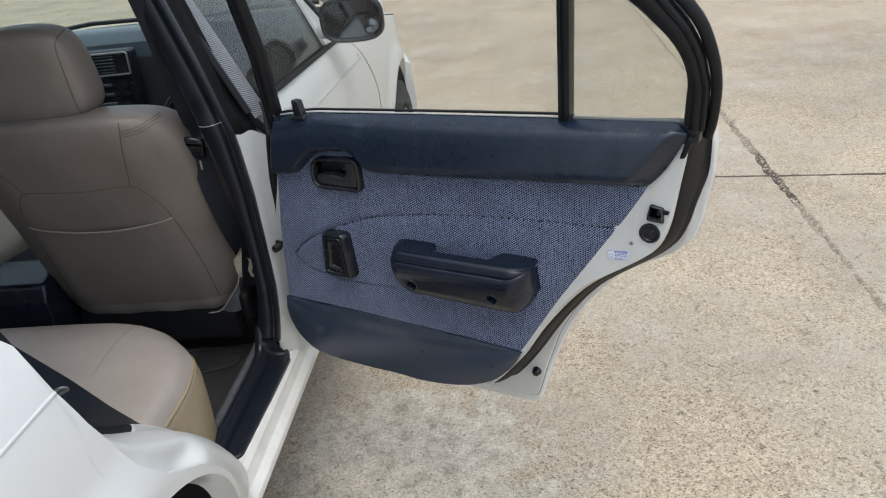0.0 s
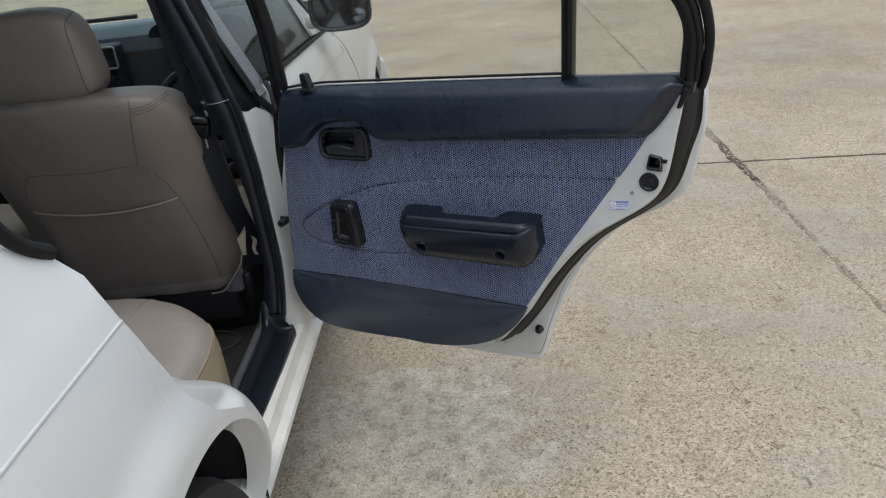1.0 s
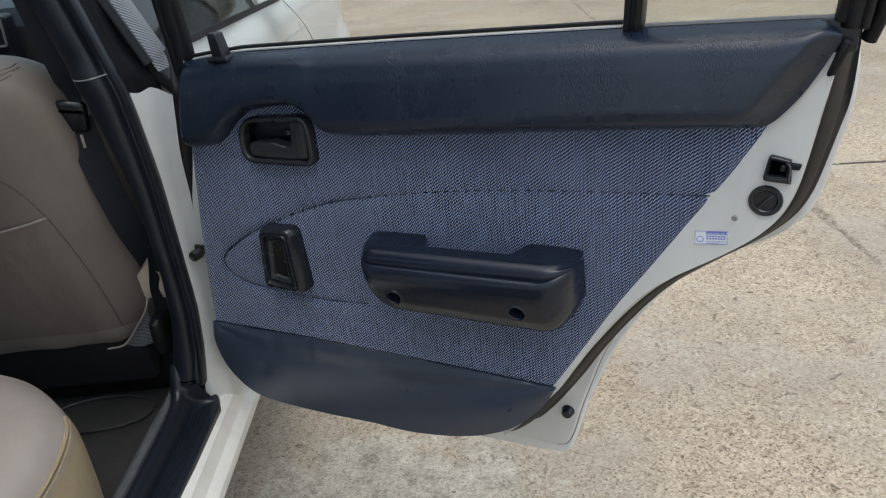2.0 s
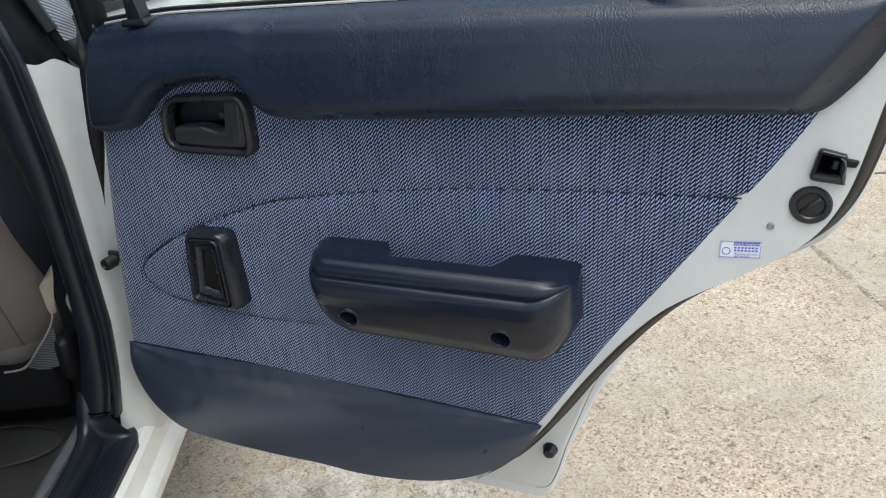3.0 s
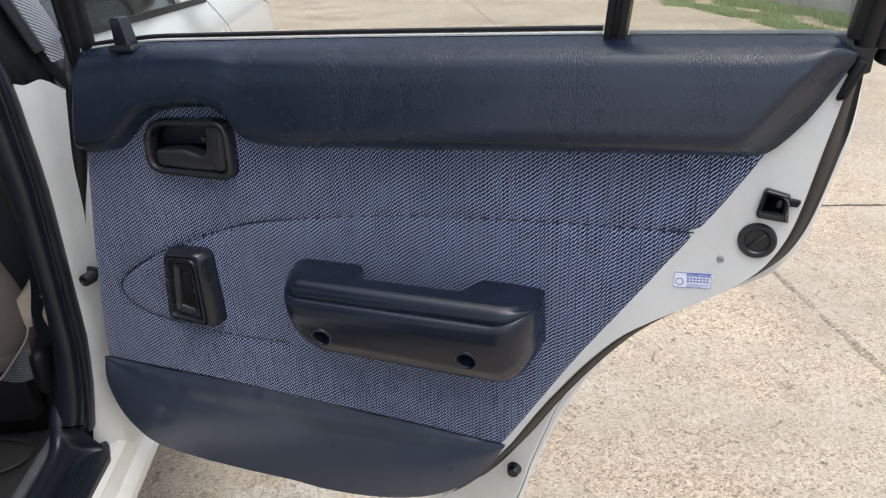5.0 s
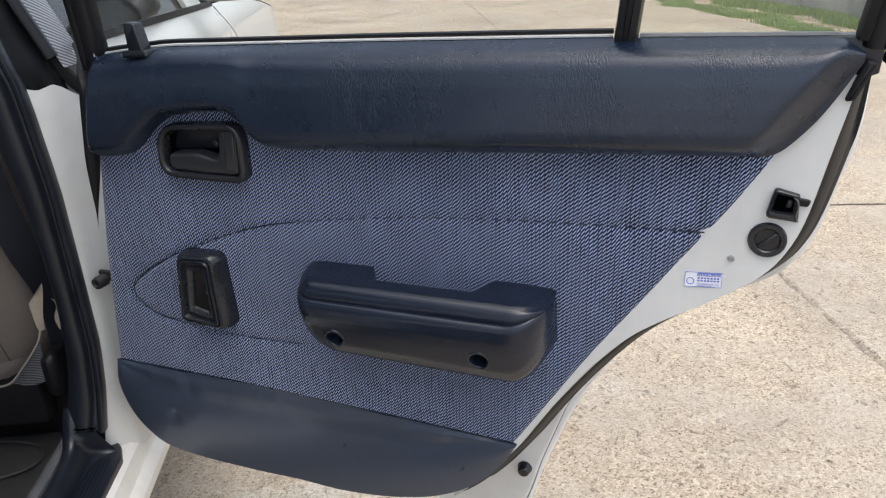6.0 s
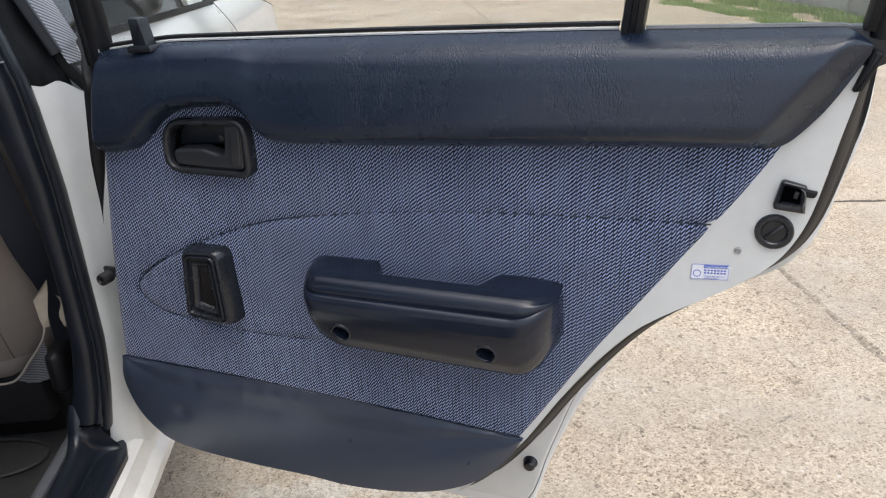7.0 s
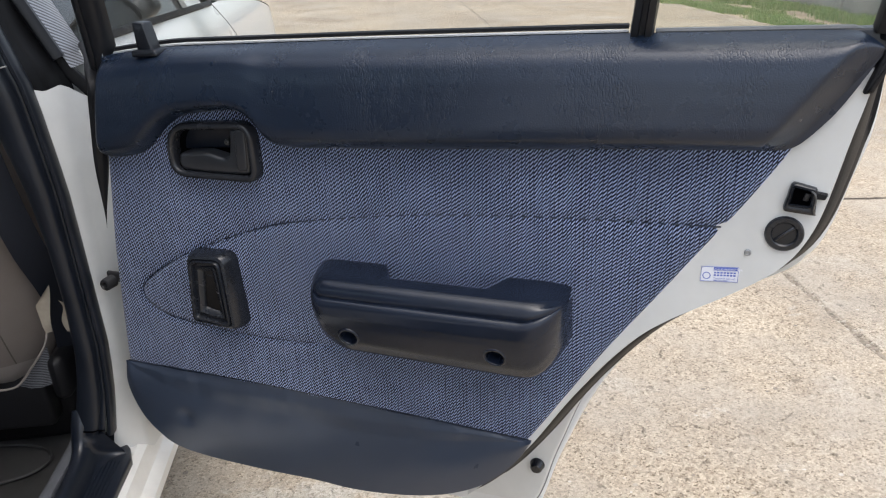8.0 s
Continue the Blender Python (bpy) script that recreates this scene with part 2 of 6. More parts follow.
def stripes(name, kz=205.0, ky=85.0):
    """Silver and black slanting stripes of a pillar film."""
    m, nt, p = node_mat(name)
    tc = nt.nodes.new("ShaderNodeTexCoord")
    sep = nt.nodes.new("ShaderNodeSeparateXYZ")
    link(nt, tc.outputs["Object"], sep.inputs[0])
    v = math_node(nt, "ADD", math_node(nt, "MULTIPLY", sep.outputs[2], kz), math_node(nt, "MULTIPLY", sep.outputs[1], ky))
    f = math_node(nt, "FRACT", v)
    c = ramp(nt, f, [(0.42, (0.015, 0.015, 0.018)), (0.54, (0.22, 0.23, 0.25))])
    link(nt, c, p.inputs["Base Color"])
    p.inputs["Roughness"].default_value = 0.35
    return m


M_WHITE = plain("white_paint", (0.66, 0.675, 0.68), 0.30, 0.03, 3, 700, 0.01, coat=0.6)
M_WHITE_IN = plain("white_jamb_paint", (0.58, 0.59, 0.58), 0.38, 0.09, 10, 500, 0.03, coat=0.2)
M_SILL = plain("dusty_sill_paint", (0.70, 0.695, 0.665), 0.42, 0.14, 9, 300, 0.06, coat=0.1)
M_PAD = vinyl("navy_grained_vinyl", (0.0085, 0.0155, 0.031), 0.28, 420, 0.34, spec=0.55)
M_KICK = vinyl("dull_navy_vinyl", (0.034, 0.046, 0.072), 0.32, 500, 0.0, 0.1, coat=0.2)
M_ARM = vinyl("black_armrest_vinyl", (0.0080, 0.0120, 0.0225), 0.175, 700, 0.10, coat=0.06, grainy=0.12, spec=0.38)
M_SEAMGREY = plain("grey_sealant", (0.20, 0.20, 0.20), 0.6, 0.2, 60, 900, 0.1)
M_GASKET = plain("grey_window_gasket", (0.13, 0.135, 0.138), 0.45, 0.15, 60, 900, 0.05)
# near-black: the darkness inside handle cup and switch well is put into colour
M_CUP = plain("recess_dark_plastic", (0.0035, 0.0035, 0.004), 0.22, 0.2, 30, 1100, 0.04, spec=0.4)
M_LEVER = plain("satin_lever_plastic", (0.020, 0.022, 0.026), 0.30, 0.15, 30, 1100, 0.06, coat=0.3)
M_CONSOLE = plain("navy_console_plastic", (0.008, 0.012, 0.022), 0.24, 0.2, 12, 900, 0.08)
M_CARPET_EDGE = plain("grey_carpet_binding", (0.075, 0.080, 0.092), 0.95, 0.25, 60, 700, 0.5)
M_FABRIC = weave("blue_woven_cloth")
M_BLACK = plain("black_plastic", (0.011, 0.0130, 0.0175), 0.25, 0.2, 30, 1100, 0.10)
M_TRIM = plain("navy_plastic_trim", (0.0075, 0.0105, 0.0175), 0.31, 0.2, 12, 900, 0.12)
M_PILLAR = plain("black_pillar_plastic", (0.0085, 0.0110, 0.0165), 0.33, 0.25, 12, 900, 0.12, spec=0.37)
M_HANDLE = plain("satin_handle_plastic", (0.018, 0.0195, 0.0235), 0.26, 0.2, 30, 1100, 0.08, coat=0.05, spec=0.38)
M_DEEP = plain("deep_black_plastic", (0.010, 0.010, 0.012), 0.5, 0.2, 30, 900, 0.08)
M_RUBBER = plain("black_rubber", (0.009, 0.0095, 0.011), 0.55, 0.25, 20, 700, 0.15, spec=0.22)
M_FRAME = plain("satin_black_frame", (0.010, 0.011, 0.0135), 0.34, 0.25, 14, 900, 0.05, spec=0.26)
M_UPRIGHT = plain("black_pillar_film", (0.0045, 0.0048, 0.0055), 0.48, 0.25, 14, 900, 0.06, spec=0.13)
M_CHROME = plain("worn_chrome", (0.72, 0.73, 0.75), 0.22, 0.1, 60, 900, 0.0, metal=1.0)
M_BRIGHT = plain("pale_grey_line", (0.46, 0.47, 0.48), 0.35, 0.08, 60, 900, 0.0)
M_TAN = leather("tan_leather", (0.255, 0.217, 0.193))
M_TANLIGHT = leather("pale_tan_leather", (0.35, 0.308, 0.278))
M_TANSIDE = leather("yellowed_tan_leather", (0.34, 0.275, 0.175))
M_THREAD = plain("tan_thread", (0.40, 0.32, 0.20), 0.8, 0.2, 300, 2000, 0.2)
M_SEAM = plain("dark_seam", (0.14, 0.12, 0.10), 0.8, 0.2, 300, 2000, 0.2)
M_CARPET = plain("grey_black_carpet", (0.040, 0.042, 0.047), 0.95, 0.35, 60, 600, 0.6)
M_MAT = plain("black_rubber_mat", (0.045, 0.045, 0.046), 0.50, 0.3, 25, 500, 0.3)
M_STEEL = plain("dull_steel", (0.16, 0.16, 0.16), 0.38, 0.3, 60, 900, 0.05, metal=0.9)
M_BELT = plain("navy_webbing", (0.009, 0.012, 0.021), 0.75, 0.2, 300, 1800, 0.4)
M_CHECK = stripes("grey_checked_cloth", 360.0, 120.0)
M_TAGCLOTH = plain("cream_cloth_tag", (0.375, 0.330, 0.265), 0.9, 0.1, 120, 1500, 0.3)
# lightened and bluish: reflected daylight is put into this colour
M_DASH = plain("sheen_tinted_dashboard_vinyl", (0.042, 0.058, 0.074), 0.22, 0.15, 20, 700, 0.2)
M_GLASS = glass_mat("side_glass", (0.945, 0.95, 0.935), 0.02)
M_DUSTGLASS = glass_mat("dusty_side_glass", (0.93, 0.94, 0.91), 0.09)
M_WIND = glass_mat("green_tinted_glass", (0.80, 0.90, 0.84), 0.05)
# tint carries the unlit cabin's darkness; the panes themselves are nearly clear
M_DARKGLASS = glass_mat("cabin_dark_glass", (0.42, 0.45, 0.46), 0.02)
M_MIRROR = plain("mirror_silver", (0.20, 0.22, 0.24), 0.06, 0.02, 30, 900, 0.0, metal=1.0)
M_STRIPE = stripes("striped_film")
M_TYRE = plain("tyre_rubber", (0.018, 0.018, 0.018), 0.8, 0.3, 30, 400, 0.4)
M_RIM = plain("grey_wheel_paint", (0.34, 0.35, 0.36), 0.35, 0.1, 30, 900, 0.03, metal=0.6)
M_CONC = concrete("old_concrete")
M_JOINT = plain("dirt_filled_joint", (0.23, 0.195, 0.15), 0.97, 0.5, 60, 300, 0.9)
M_JOINTDARK = plain("dark_joint_dirt", (0.07, 0.055, 0.04), 0.97, 0.5, 40, 300, 0.9)
M_WELL = plain("wheel_well_coating", (0.020, 0.020, 0.022), 0.85, 0.3, 20, 300, 0.4)
# near-zero black that puts the shade of holes and slots into the colour
M_VOID = plain("shadowed_hole", (0.0015, 0.0015, 0.002), 1.0, 0.1, 40, 300, 0.0, spec=0.0)
M_SOIL = plain("dry_soil", (0.42, 0.33, 0.235), 0.97, 0.3, 2, 90, 0.8)
M_WALL = plain("weathered_cement_wall", (0.42, 0.42, 0.40), 0.9, 0.25, 1.5, 60, 0.5)
M_LABEL = plain("white_sticker", (0.72, 0.74, 0.80), 0.4, 0.03, 60, 900, 0.0)
M_BLUE = plain("blue_print", (0.10, 0.15, 0.50), 0.45, 0.1, 60, 900, 0.0)


def island_mat(name, stops):
    m, nt, p = node_mat(name)
    g = nt.nodes.new("ShaderNodeNewGeometry")
    c = ramp(nt, g.outputs["Random Per Island"], stops)
    c = mix(nt, 0.3, c, ramp(nt, noise_node(nt, 400, 3), [(0.3, (0.12, 0.10, 0.08)), (0.7, (0.55, 0.5, 0.42))]))
    link(nt, c, p.inputs["Base Color"])
    p.inputs["Roughness"].default_value = 0.9
    return m


M_CRUMB = island_mat("cement_grit", [(0.0, (0.16, 0.125, 0.09)), (0.5, (0.30, 0.25, 0.19)), (1.0, (0.50, 0.45, 0.37))])
M_PEBBLE = island_mat("worn_pebbles", [(0.0, (0.10, 0.095, 0.09)), (0.35, (0.22, 0.18, 0.135)), (0.8, (0.40, 0.35, 0.28)), (1.0, (0.58, 0.53, 0.46))])


def grass_mat():
    m, nt, p = node_mat("grass_blades")
    g = nt.nodes.new("ShaderNodeNewGeometry")
    link(nt, ramp(nt, g.outputs["Random Per Island"], [(0.0, (0.13, 0.23, 0.05)), (0.6, (0.23, 0.34, 0.10)), (1.0, (0.37, 0.38, 0.17))]), p.inputs["Base Color"])
    p.inputs["Roughness"].default_value = 0.7
    return m


M_GRASS = grass_mat()


# ---------------------------------------------------------------- mesh tools
def finish(me, sharp=40):
    for poly in me.polygons:
        poly.use_smooth = True
    me.set_sharp_from_angle(angle=radians(sharp))


def as_mesh(name, verts, faces, sharp=40, weld=0.0):
    bm = bmesh.new()
    vs = [bm.verts.new(v) for v in verts]
    for f in faces:
        if len(set(f)) > 2:
            try:
                bm.faces.new([vs[k] for k in f])
            except ValueError:
                pass
    if weld:
        bmesh.ops.remove_doubles(bm, verts=bm.verts, dist=weld)
    bmesh.ops.recalc_face_normals(bm, faces=bm.faces)
    me = bpy.data.meshes.new(name)
    bm.to_mesh(me)
    bm.free()
    finish(me, sharp)
    return me


def thing(name, base, label, category, group="", kind=""):
    ob = new(name)
    ob.matrix_world = base
    ob.empty_display_size = 0.1
    tagged(ob, label, category, group, kind)
    return ob


def part(name, me, material, parent, label="", local=False):
    """One mesh under a thing or a part; local: its numbers are in the thing's own axes, else in the world's."""
    ob = new(name, me)
    if parent.parent is not None and parent.parent.parent is not None:
        parent = parent.parent
    if not me.materials:
        me.materials.append(material)
    ob.parent = parent
    if not local and parent is not None and parent.parent is None:
        ob.matrix_parent_inverse = parent.matrix_world.inverted()
    if label:
        ob["label"] = label
    return ob


def solo(name, me, material, label, category, group="", kind=""):
    ob = new(name, me)
    me.materials.append(material)
    return tagged(ob, label, category, group, kind)


def grid(name, fn, nu, nv, sharp=40, closed=False):
    """A sheet from fn(s, t) with s, t in 0 to 1."""
    verts = [fn(i / nu, j / nv) for i in range(nu + 1) for j in range(nv + 1)]
    w = nv + 1
    faces = [(i * w + j, (i + 1) * w + j, (i + 1) * w + j + 1, i * w + j + 1) for i in range(nu) for j in range(nv)]
    return as_mesh(name, verts, faces, sharp, 1e-5 if closed else 0)


def spline(pts, n=12, closed=False):
    """A smooth line through the points."""
    P = [Vector(p) for p in pts]
    out, m = [], len(P)
    for i in range(m if closed else m - 1):
        a, b, c, d = (P[(i + k) % m] if closed else P[min(max(i + k, 0), m - 1)] for k in (-1, 0, 1, 2))
        for k in range(n):
            t = k / n
            out.append(0.5 * (2 * b + (c - a) * t + (2 * a - 5 * b + 4 * c - d) * t * t + (3 * b - a - 3 * c + d) * t ** 3))
    if not closed:
        out.append(P[-1])
    return out


def rounded(pts, seg=6):
    """A polygon of (x, z, radius) with its corners rounded."""
    out, n = [], len(pts)
    for i in range(n):
        p, a, b = Vector(pts[i][:2]), Vector(pts[i - 1][:2]), Vector(pts[(i + 1) % n][:2])
        r = pts[i][2]
        da, db = (a - p), (b - p)
        la, lb = da.length, db.length
        da.normalize(), db.normalize()
        ang = da.angle(db)
        cut = min(r / math.tan(ang / 2), la * 0.48, lb * 0.48)
        if cut < 1e-5:
            out.append(p)
            continue
        s, e = p + da * cut, p + db * cut
        for k in range(seg + 1):
            t = k / seg
            out.append(s * (1 - t) ** 2 + p * 2 * t * (1 - t) + e * t * t)
    return out


def inset(line, d):
    """A closed line moved inwards by d (given anticlockwise or clockwise)."""
    n = len(line)
    area = sum(line[i].x * line[(i + 1) % n].y - line[(i + 1) % n].x * line[i].y for i in range(n))
    sg = 1 if area > 0 else -1
    out = []
    for i in range(n):
        t = (line[(i + 1) % n] - line[i - 1])
        if t.length < 1e-9:
            t = Vector((1, 0))
        t.normalize()
        out.append(line[i] + Vector((-t.y, t.x)) * d * sg)
    return out


def slab(name, line, front, back, bevel=0.002, seg=3, shape=None, sharp=40):
    """A plate in the upright plane with outline (x, z), between y = front and y = back, its front rim rounded."""
    n = len(line)
    rings = [([v for v in line], back), ([v for v in line], front + bevel)]
    for k in range(1, seg + 1):
        a = math.pi / 2 * k / seg
        rings.append((inset(line, bevel * (1 - math.cos(a))), front + bevel * (1 - math.sin(a))))
    f = shape or (lambda x, y, z: (x, y, z))
    verts = [f(v.x, y, v.y) for ring, y in rings for v in ring]
    faces = [tuple(range(n))[::-1], tuple(range((len(rings) - 1) * n, len(rings) * n))]
    for r in range(len(rings) - 1):
        faces += [(r * n + i, r * n + (i + 1) % n, (r + 1) * n + (i + 1) % n, (r + 1) * n + i) for i in range(n)]
    return as_mesh(name, verts, faces, sharp)


def sweep(name, path, prof, side=None, closed=False, sharp=40, cap=True, prof_closed=True, taper=None):
    """A profile of (a, b) drawn along a path: b points along side (a fixed vector), a across it."""
    P = [Vector(p) for p in path]
    S = Vector(side or (0, -1, 0)).normalized()
    n, m = len(P), len(prof)
    verts = []
    for i in range(n):
        if closed:
            t = P[(i + 1) % n] - P[i - 1]
        else:
            t = P[min(i + 1, n - 1)] - P[max(i - 1, 0)]
        t.normalize()
        across = t.cross(S).normalized()
        up = across.cross(t).normalized()
        k = taper(i / (n - 1)) if taper else 1.0
        verts += [P[i] + across * a * k + up * b * k for a, b in prof]
    faces = []
    for i in range(n if closed else n - 1):
        j = (i + 1) % n
        for k in range(m if prof_closed else m - 1):
            l = (k + 1) % m
            faces.append((i * m + k, j * m + k, j * m + l, i * m + l))
    if cap and not closed and prof_closed:
        faces += [tuple(range(m))[::-1], tuple(range((n - 1) * m, n * m))]
    return as_mesh(name, verts, faces, sharp)


def loft(name, loops, sharp=40, caps=True):
    """Skin over closed loops of equal length, each a list of points."""
    n = len(loops[0])
    verts = [v for loop in loops for v in loop]
    faces = [(r * n + i, r * n + (i + 1) % n, (r + 1) * n + (i + 1) % n, (r + 1) * n + i) for r in range(len(loops) - 1) for i in range(n)]
    if caps:
        faces += [tuple(range(n))[::-1], tuple(range((len(loops) - 1) * n, len(loops) * n))]
    return as_mesh(name, verts, faces, sharp)


def oval(w, h, n=10, power=2.0):
    """A rounded profile of half sizes w, h."""
    out = []
    for k in range(n):
        a = 2 * math.pi * k / n
        c, s = math.cos(a), math.sin(a)
        out.append((w * math.copysign(abs(c) ** (2 / power), c), h * math.copysign(abs(s) ** (2 / power), s)))
    return out


def lathe(name, prof, centre, axis="x", n=40, sharp=40):
    """A profile of (radius, along) turned about an axis through centre."""
    C = Vector(centre)
    verts = []
    for k in range(n):
        a = 2 * math.pi * k / n
        c, s = math.cos(a), math.sin(a)
        for r, h in prof:
            v = {"x": (h, r * c, r * s), "y": (r * c, h, r * s), "z": (r * c, r * s, h)}[axis]
            verts.append(C + Vector(v))
    m = len(prof)
    faces = [(k * m + j, ((k + 1) % n) * m + j, ((k + 1) % n) * m + j + 1, k * m + j + 1) for k in range(n) for j in range(m - 1)]
    return as_mesh(name, verts, faces, sharp, 1e-5)


def block(name, lo, hi, r=0.004, seg=2, turn=None):
    """A box with rounded edges."""
    bm = bmesh.new()
    bmesh.ops.create_cube(bm, size=1)
    for v in bm.verts:
        v.co = Vector([lo[k] + (v.co[k] + 0.5) * (hi[k] - lo[k]) for k in range(3)])
    if r:
        bmesh.ops.bevel(bm, geom=bm.edges[:], offset=r, segments=seg, affect="EDGES", profile=0.5)
    if turn is not None:
        bm.transform(turn)
    me = bpy.data.meshes.new(name)
    bm.to_mesh(me)
    bm.free()
    finish(me, 50)
    return me


def lerp(a, b, t):
    return a + (b - a) * t


def smooth(a, b, x):
    t = min(max((x - a) / (b - a), 0.0), 1.0)
    return t * t * (3 - 2 * t)


def along(table, x):
    """Linear reading of a table of (x, value)."""
    return float(np.interp(x, [a for a, _ in table], [b for _, b in table]))


def flow(table, x, w=0.008):
    """The same, softened over w."""
    return (along(table, x - w) + 2 * along(table, x) + along(table, x + w) + 2 * along(table, x - w / 2) + 2 * along(table, x + w / 2)) / 8


# ---------------------------------------------------------------- ground and surroundings
def joint_x(y):
    return 1.555 + 0.022 * (y - 0.6)


def joint_y(x):
    return 1.705 - 0.15 * (x - 1.58)


ground = solo("ground", grid("ground", lambda s, t: (lerp(-300, 300, s), lerp(-300, 300, t), -0.03), 8, 8), M_SOIL,
              "dry bare soil lying beyond the concrete yard", "ground", kind="structure")

pavement = thing("pavement", Matrix.Identity(4), "old pale concrete yard slabs with cracked joints", "pavement", kind="structure")


def slab_piece(x0, x1, y0, y1, seed):
    """A slab with a ragged rim; x0 or x1, y0 or y1 None: the joint lines."""
    rim, gap = [], 0.0055
    rnd = random.Random(seed)

    def edge(a, b, fixed, vertical):
        step = max(2, int(abs(b - a) / 0.035))
        row = []
        for k in range(step):
            w = lerp(a, b, k / step)
            near = abs(w) < 9
            j = ((rnd.uniform(-0.005, 0.005) + 0.012 * noise.noise((w * 9, seed * 3.1, 0))) * (1.0 if vertical else 0.6)) if near else 0
            row.append((fixed(w) + j, w) if vertical else (w, fixed(w) + j))
        return row
    bottom = (lambda x: joint_y(x) + gap) if y0 is None else (lambda x: y0)
    top = (lambda x: joint_y(x) - gap) if y1 is None else (lambda x: y1)
    left = (lambda y: joint_x(y) + 0.006 + 0.010 * smooth(0.9, 1.6, y) * smooth(4, 2.2, y)) if x0 is None else (lambda y: x0)
    right = (lambda y: joint_x(y) - 0.003 - 0.007 * smooth(0.9, 1.6, y) * smooth(4, 2.2, y)) if x1 is None else (lambda y: x1)
    cx0, cx1 = (1.60 if x0 is None else x0), (1.57 if x1 is None else x1)

    def ends(x):
        return (bottom(x) if abs(x) > 2 else 1.72 if y0 is None else y0), (top(x) if abs(x) > 2 else 1.69 if y1 is None else y1)
    (l0, l1), (r0, r1) = ends(cx0), ends(cx1)
    rim += edge(cx0, cx1, bottom, False) + edge(r0, r1, right, True) + edge(cx1, cx0, top, False) + edge(l1, l0, left, True)
    line = [Vector(p) for p in rim]
    n = len(line)
    inner = inset(line, 0.008)
    verts = [(v.x, v.y, -0.05) for v in line] + [(v.x, v.y, -0.006) for v in line] + [(v.x, v.y, 0.0) for v in inner]
    faces = [tuple(range(2 * n, 3 * n))]
    for r in (0, 1):
        faces += [(r * n + i, r * n + (i + 1) % n, (r + 1) * n + (i + 1) % n, (r + 1) * n + i) for i in range(n)]
    return as_mesh("slab", verts, faces, 30)


for k, corner in enumerate([(-30, None, -30, None), (None, 4.36, -30, None), (-30, None, None, 40), (None, 4.36, None, 40)]):
    part("slab", slab_piece(*corner, k + 1), M_CONC, pavement)
solo("joint_filler", grid("joint_filler", lambda s, t: (lerp(1.0, 2.4, s) + 0.022 * (lerp(-6, 22, t) - 0.6) - 0.1, lerp(-6, 22, t), -0.0035), 2, 8), M_JOINT,
     "dark gritty dirt filling the joints between slabs", "joint", kind="structure")
solo("joint_filler", grid("joint_filler", lambda s, t: (lerp(-6, 4.3, s), 1.705 - 0.15 * (lerp(-6, 4.3, s) - 1.58) + lerp(-0.3, 0.3, t), -0.0022), 8, 2), M_JOINTDARK,
     "dark gritty dirt filling the joints between slabs", "joint", kind="structure")


def crumbs(count, seed, spread, size):
    """Loose crumbs and stones lying in and by the long joint, or strewn over the slabs."""
    rnd = random.Random(seed)
    verts, faces = [], []
    for _ in range(count):
        if spread:
            x, y, base = rnd.uniform(-0.3, 3.2), rnd.uniform(-0.9, 3.4), 0.0
            if abs(x - joint_x(y)) < 0.05:
                continue
        else:
            y = rnd.uniform(0.2, 4.5)
            x, base = joint_x(y) + rnd.gauss(0.003, 0.012), -0.003
        r = size * rnd.uniform(0.4, 1.0) ** 2
        k, n, turn = len(verts), 6, rnd.uniform(0, 6.28)
        sq = rnd.uniform(0.55, 1.0)
        for j in range(n):
            a = turn + 6.2832 * j / n
            q = r * rnd.uniform(0.75, 1.1)
            verts.append((x + q * math.cos(a), y + q * sq * math.sin(a), base - 0.001))
        for j in range(n):
            v = verts[k + j]
            verts.append((lerp(x, v[0], 0.6), lerp(y, v[1], 0.6), base + r * (0.10 if spread else 0.45)))
        faces += [(k + j, k + (j + 1) % n, k + n + (j + 1) % n, k + n + j) for j in range(n)] + [tuple(range(k + n, k + 2 * n))]
    me = bpy.data.meshes.new("crumbs")
    me.from_pydata(verts, [], faces)
    return me


solo("joint_crumbs", crumbs(1500, 11, False, 0.0085), M_CRUMB, "crumbled cement grit lying in the open joint", "grit", kind="stuff")
solo("pebbles", crumbs(2200, 12, True, 0.0085), M_PEBBLE, "small grey-brown stones worn flush in the concrete", "pebbles", kind="stuff")


def grass_strip(x0, x1, y0, y1, count, seed, tall):
    rnd = random.Random(seed)
    verts, faces = [], []
    for _ in range(count):
        a = rnd.random()
        y = lerp(y0, y1, a)
        mid = (x0 + x1) / 2 + 0.12 * math.sin(y * 1.9) + 0.07 * math.sin(y * 5.3)
        x = mid + rnd.gauss(0, 0.33) * (x1 - x0) / 2
        if noise.noise((x * 2.2, y * 2.2, seed)) + rnd.uniform(-0.35, 0.35) < -0.10:
            continue
        h, w, b = rnd.uniform(0.3, 1.0) ** 1.5 * tall, rnd.uniform(0.0018, 0.0045), rnd.uniform(0, 6.28)
        dx, dy, lean = math.cos(b), math.sin(b), rnd.uniform(0.1, 0.8) * h
        k = len(verts)
        verts += [(x - dy * w, y + dx * w, -0.03), (x + dy * w, y - dx * w, -0.03),
                  (x + dx * lean * 0.4 + dy * w * 0.7, y + dy * lean * 0.4 - dx * w * 0.7, h * 0.6), (x + dx * lean * 0.4 - dy * w * 0.7, y + dy * lean * 0.4 + dx * w * 0.7, h * 0.6),
                  (x + dx * lean, y + dy * lean, h)]
        faces += [(k, k + 1, k + 2, k + 3), (k + 3, k + 2, k + 4)]
    me = bpy.data.meshes.new("grass")
    me.from_pydata(verts, [], faces)
    return me


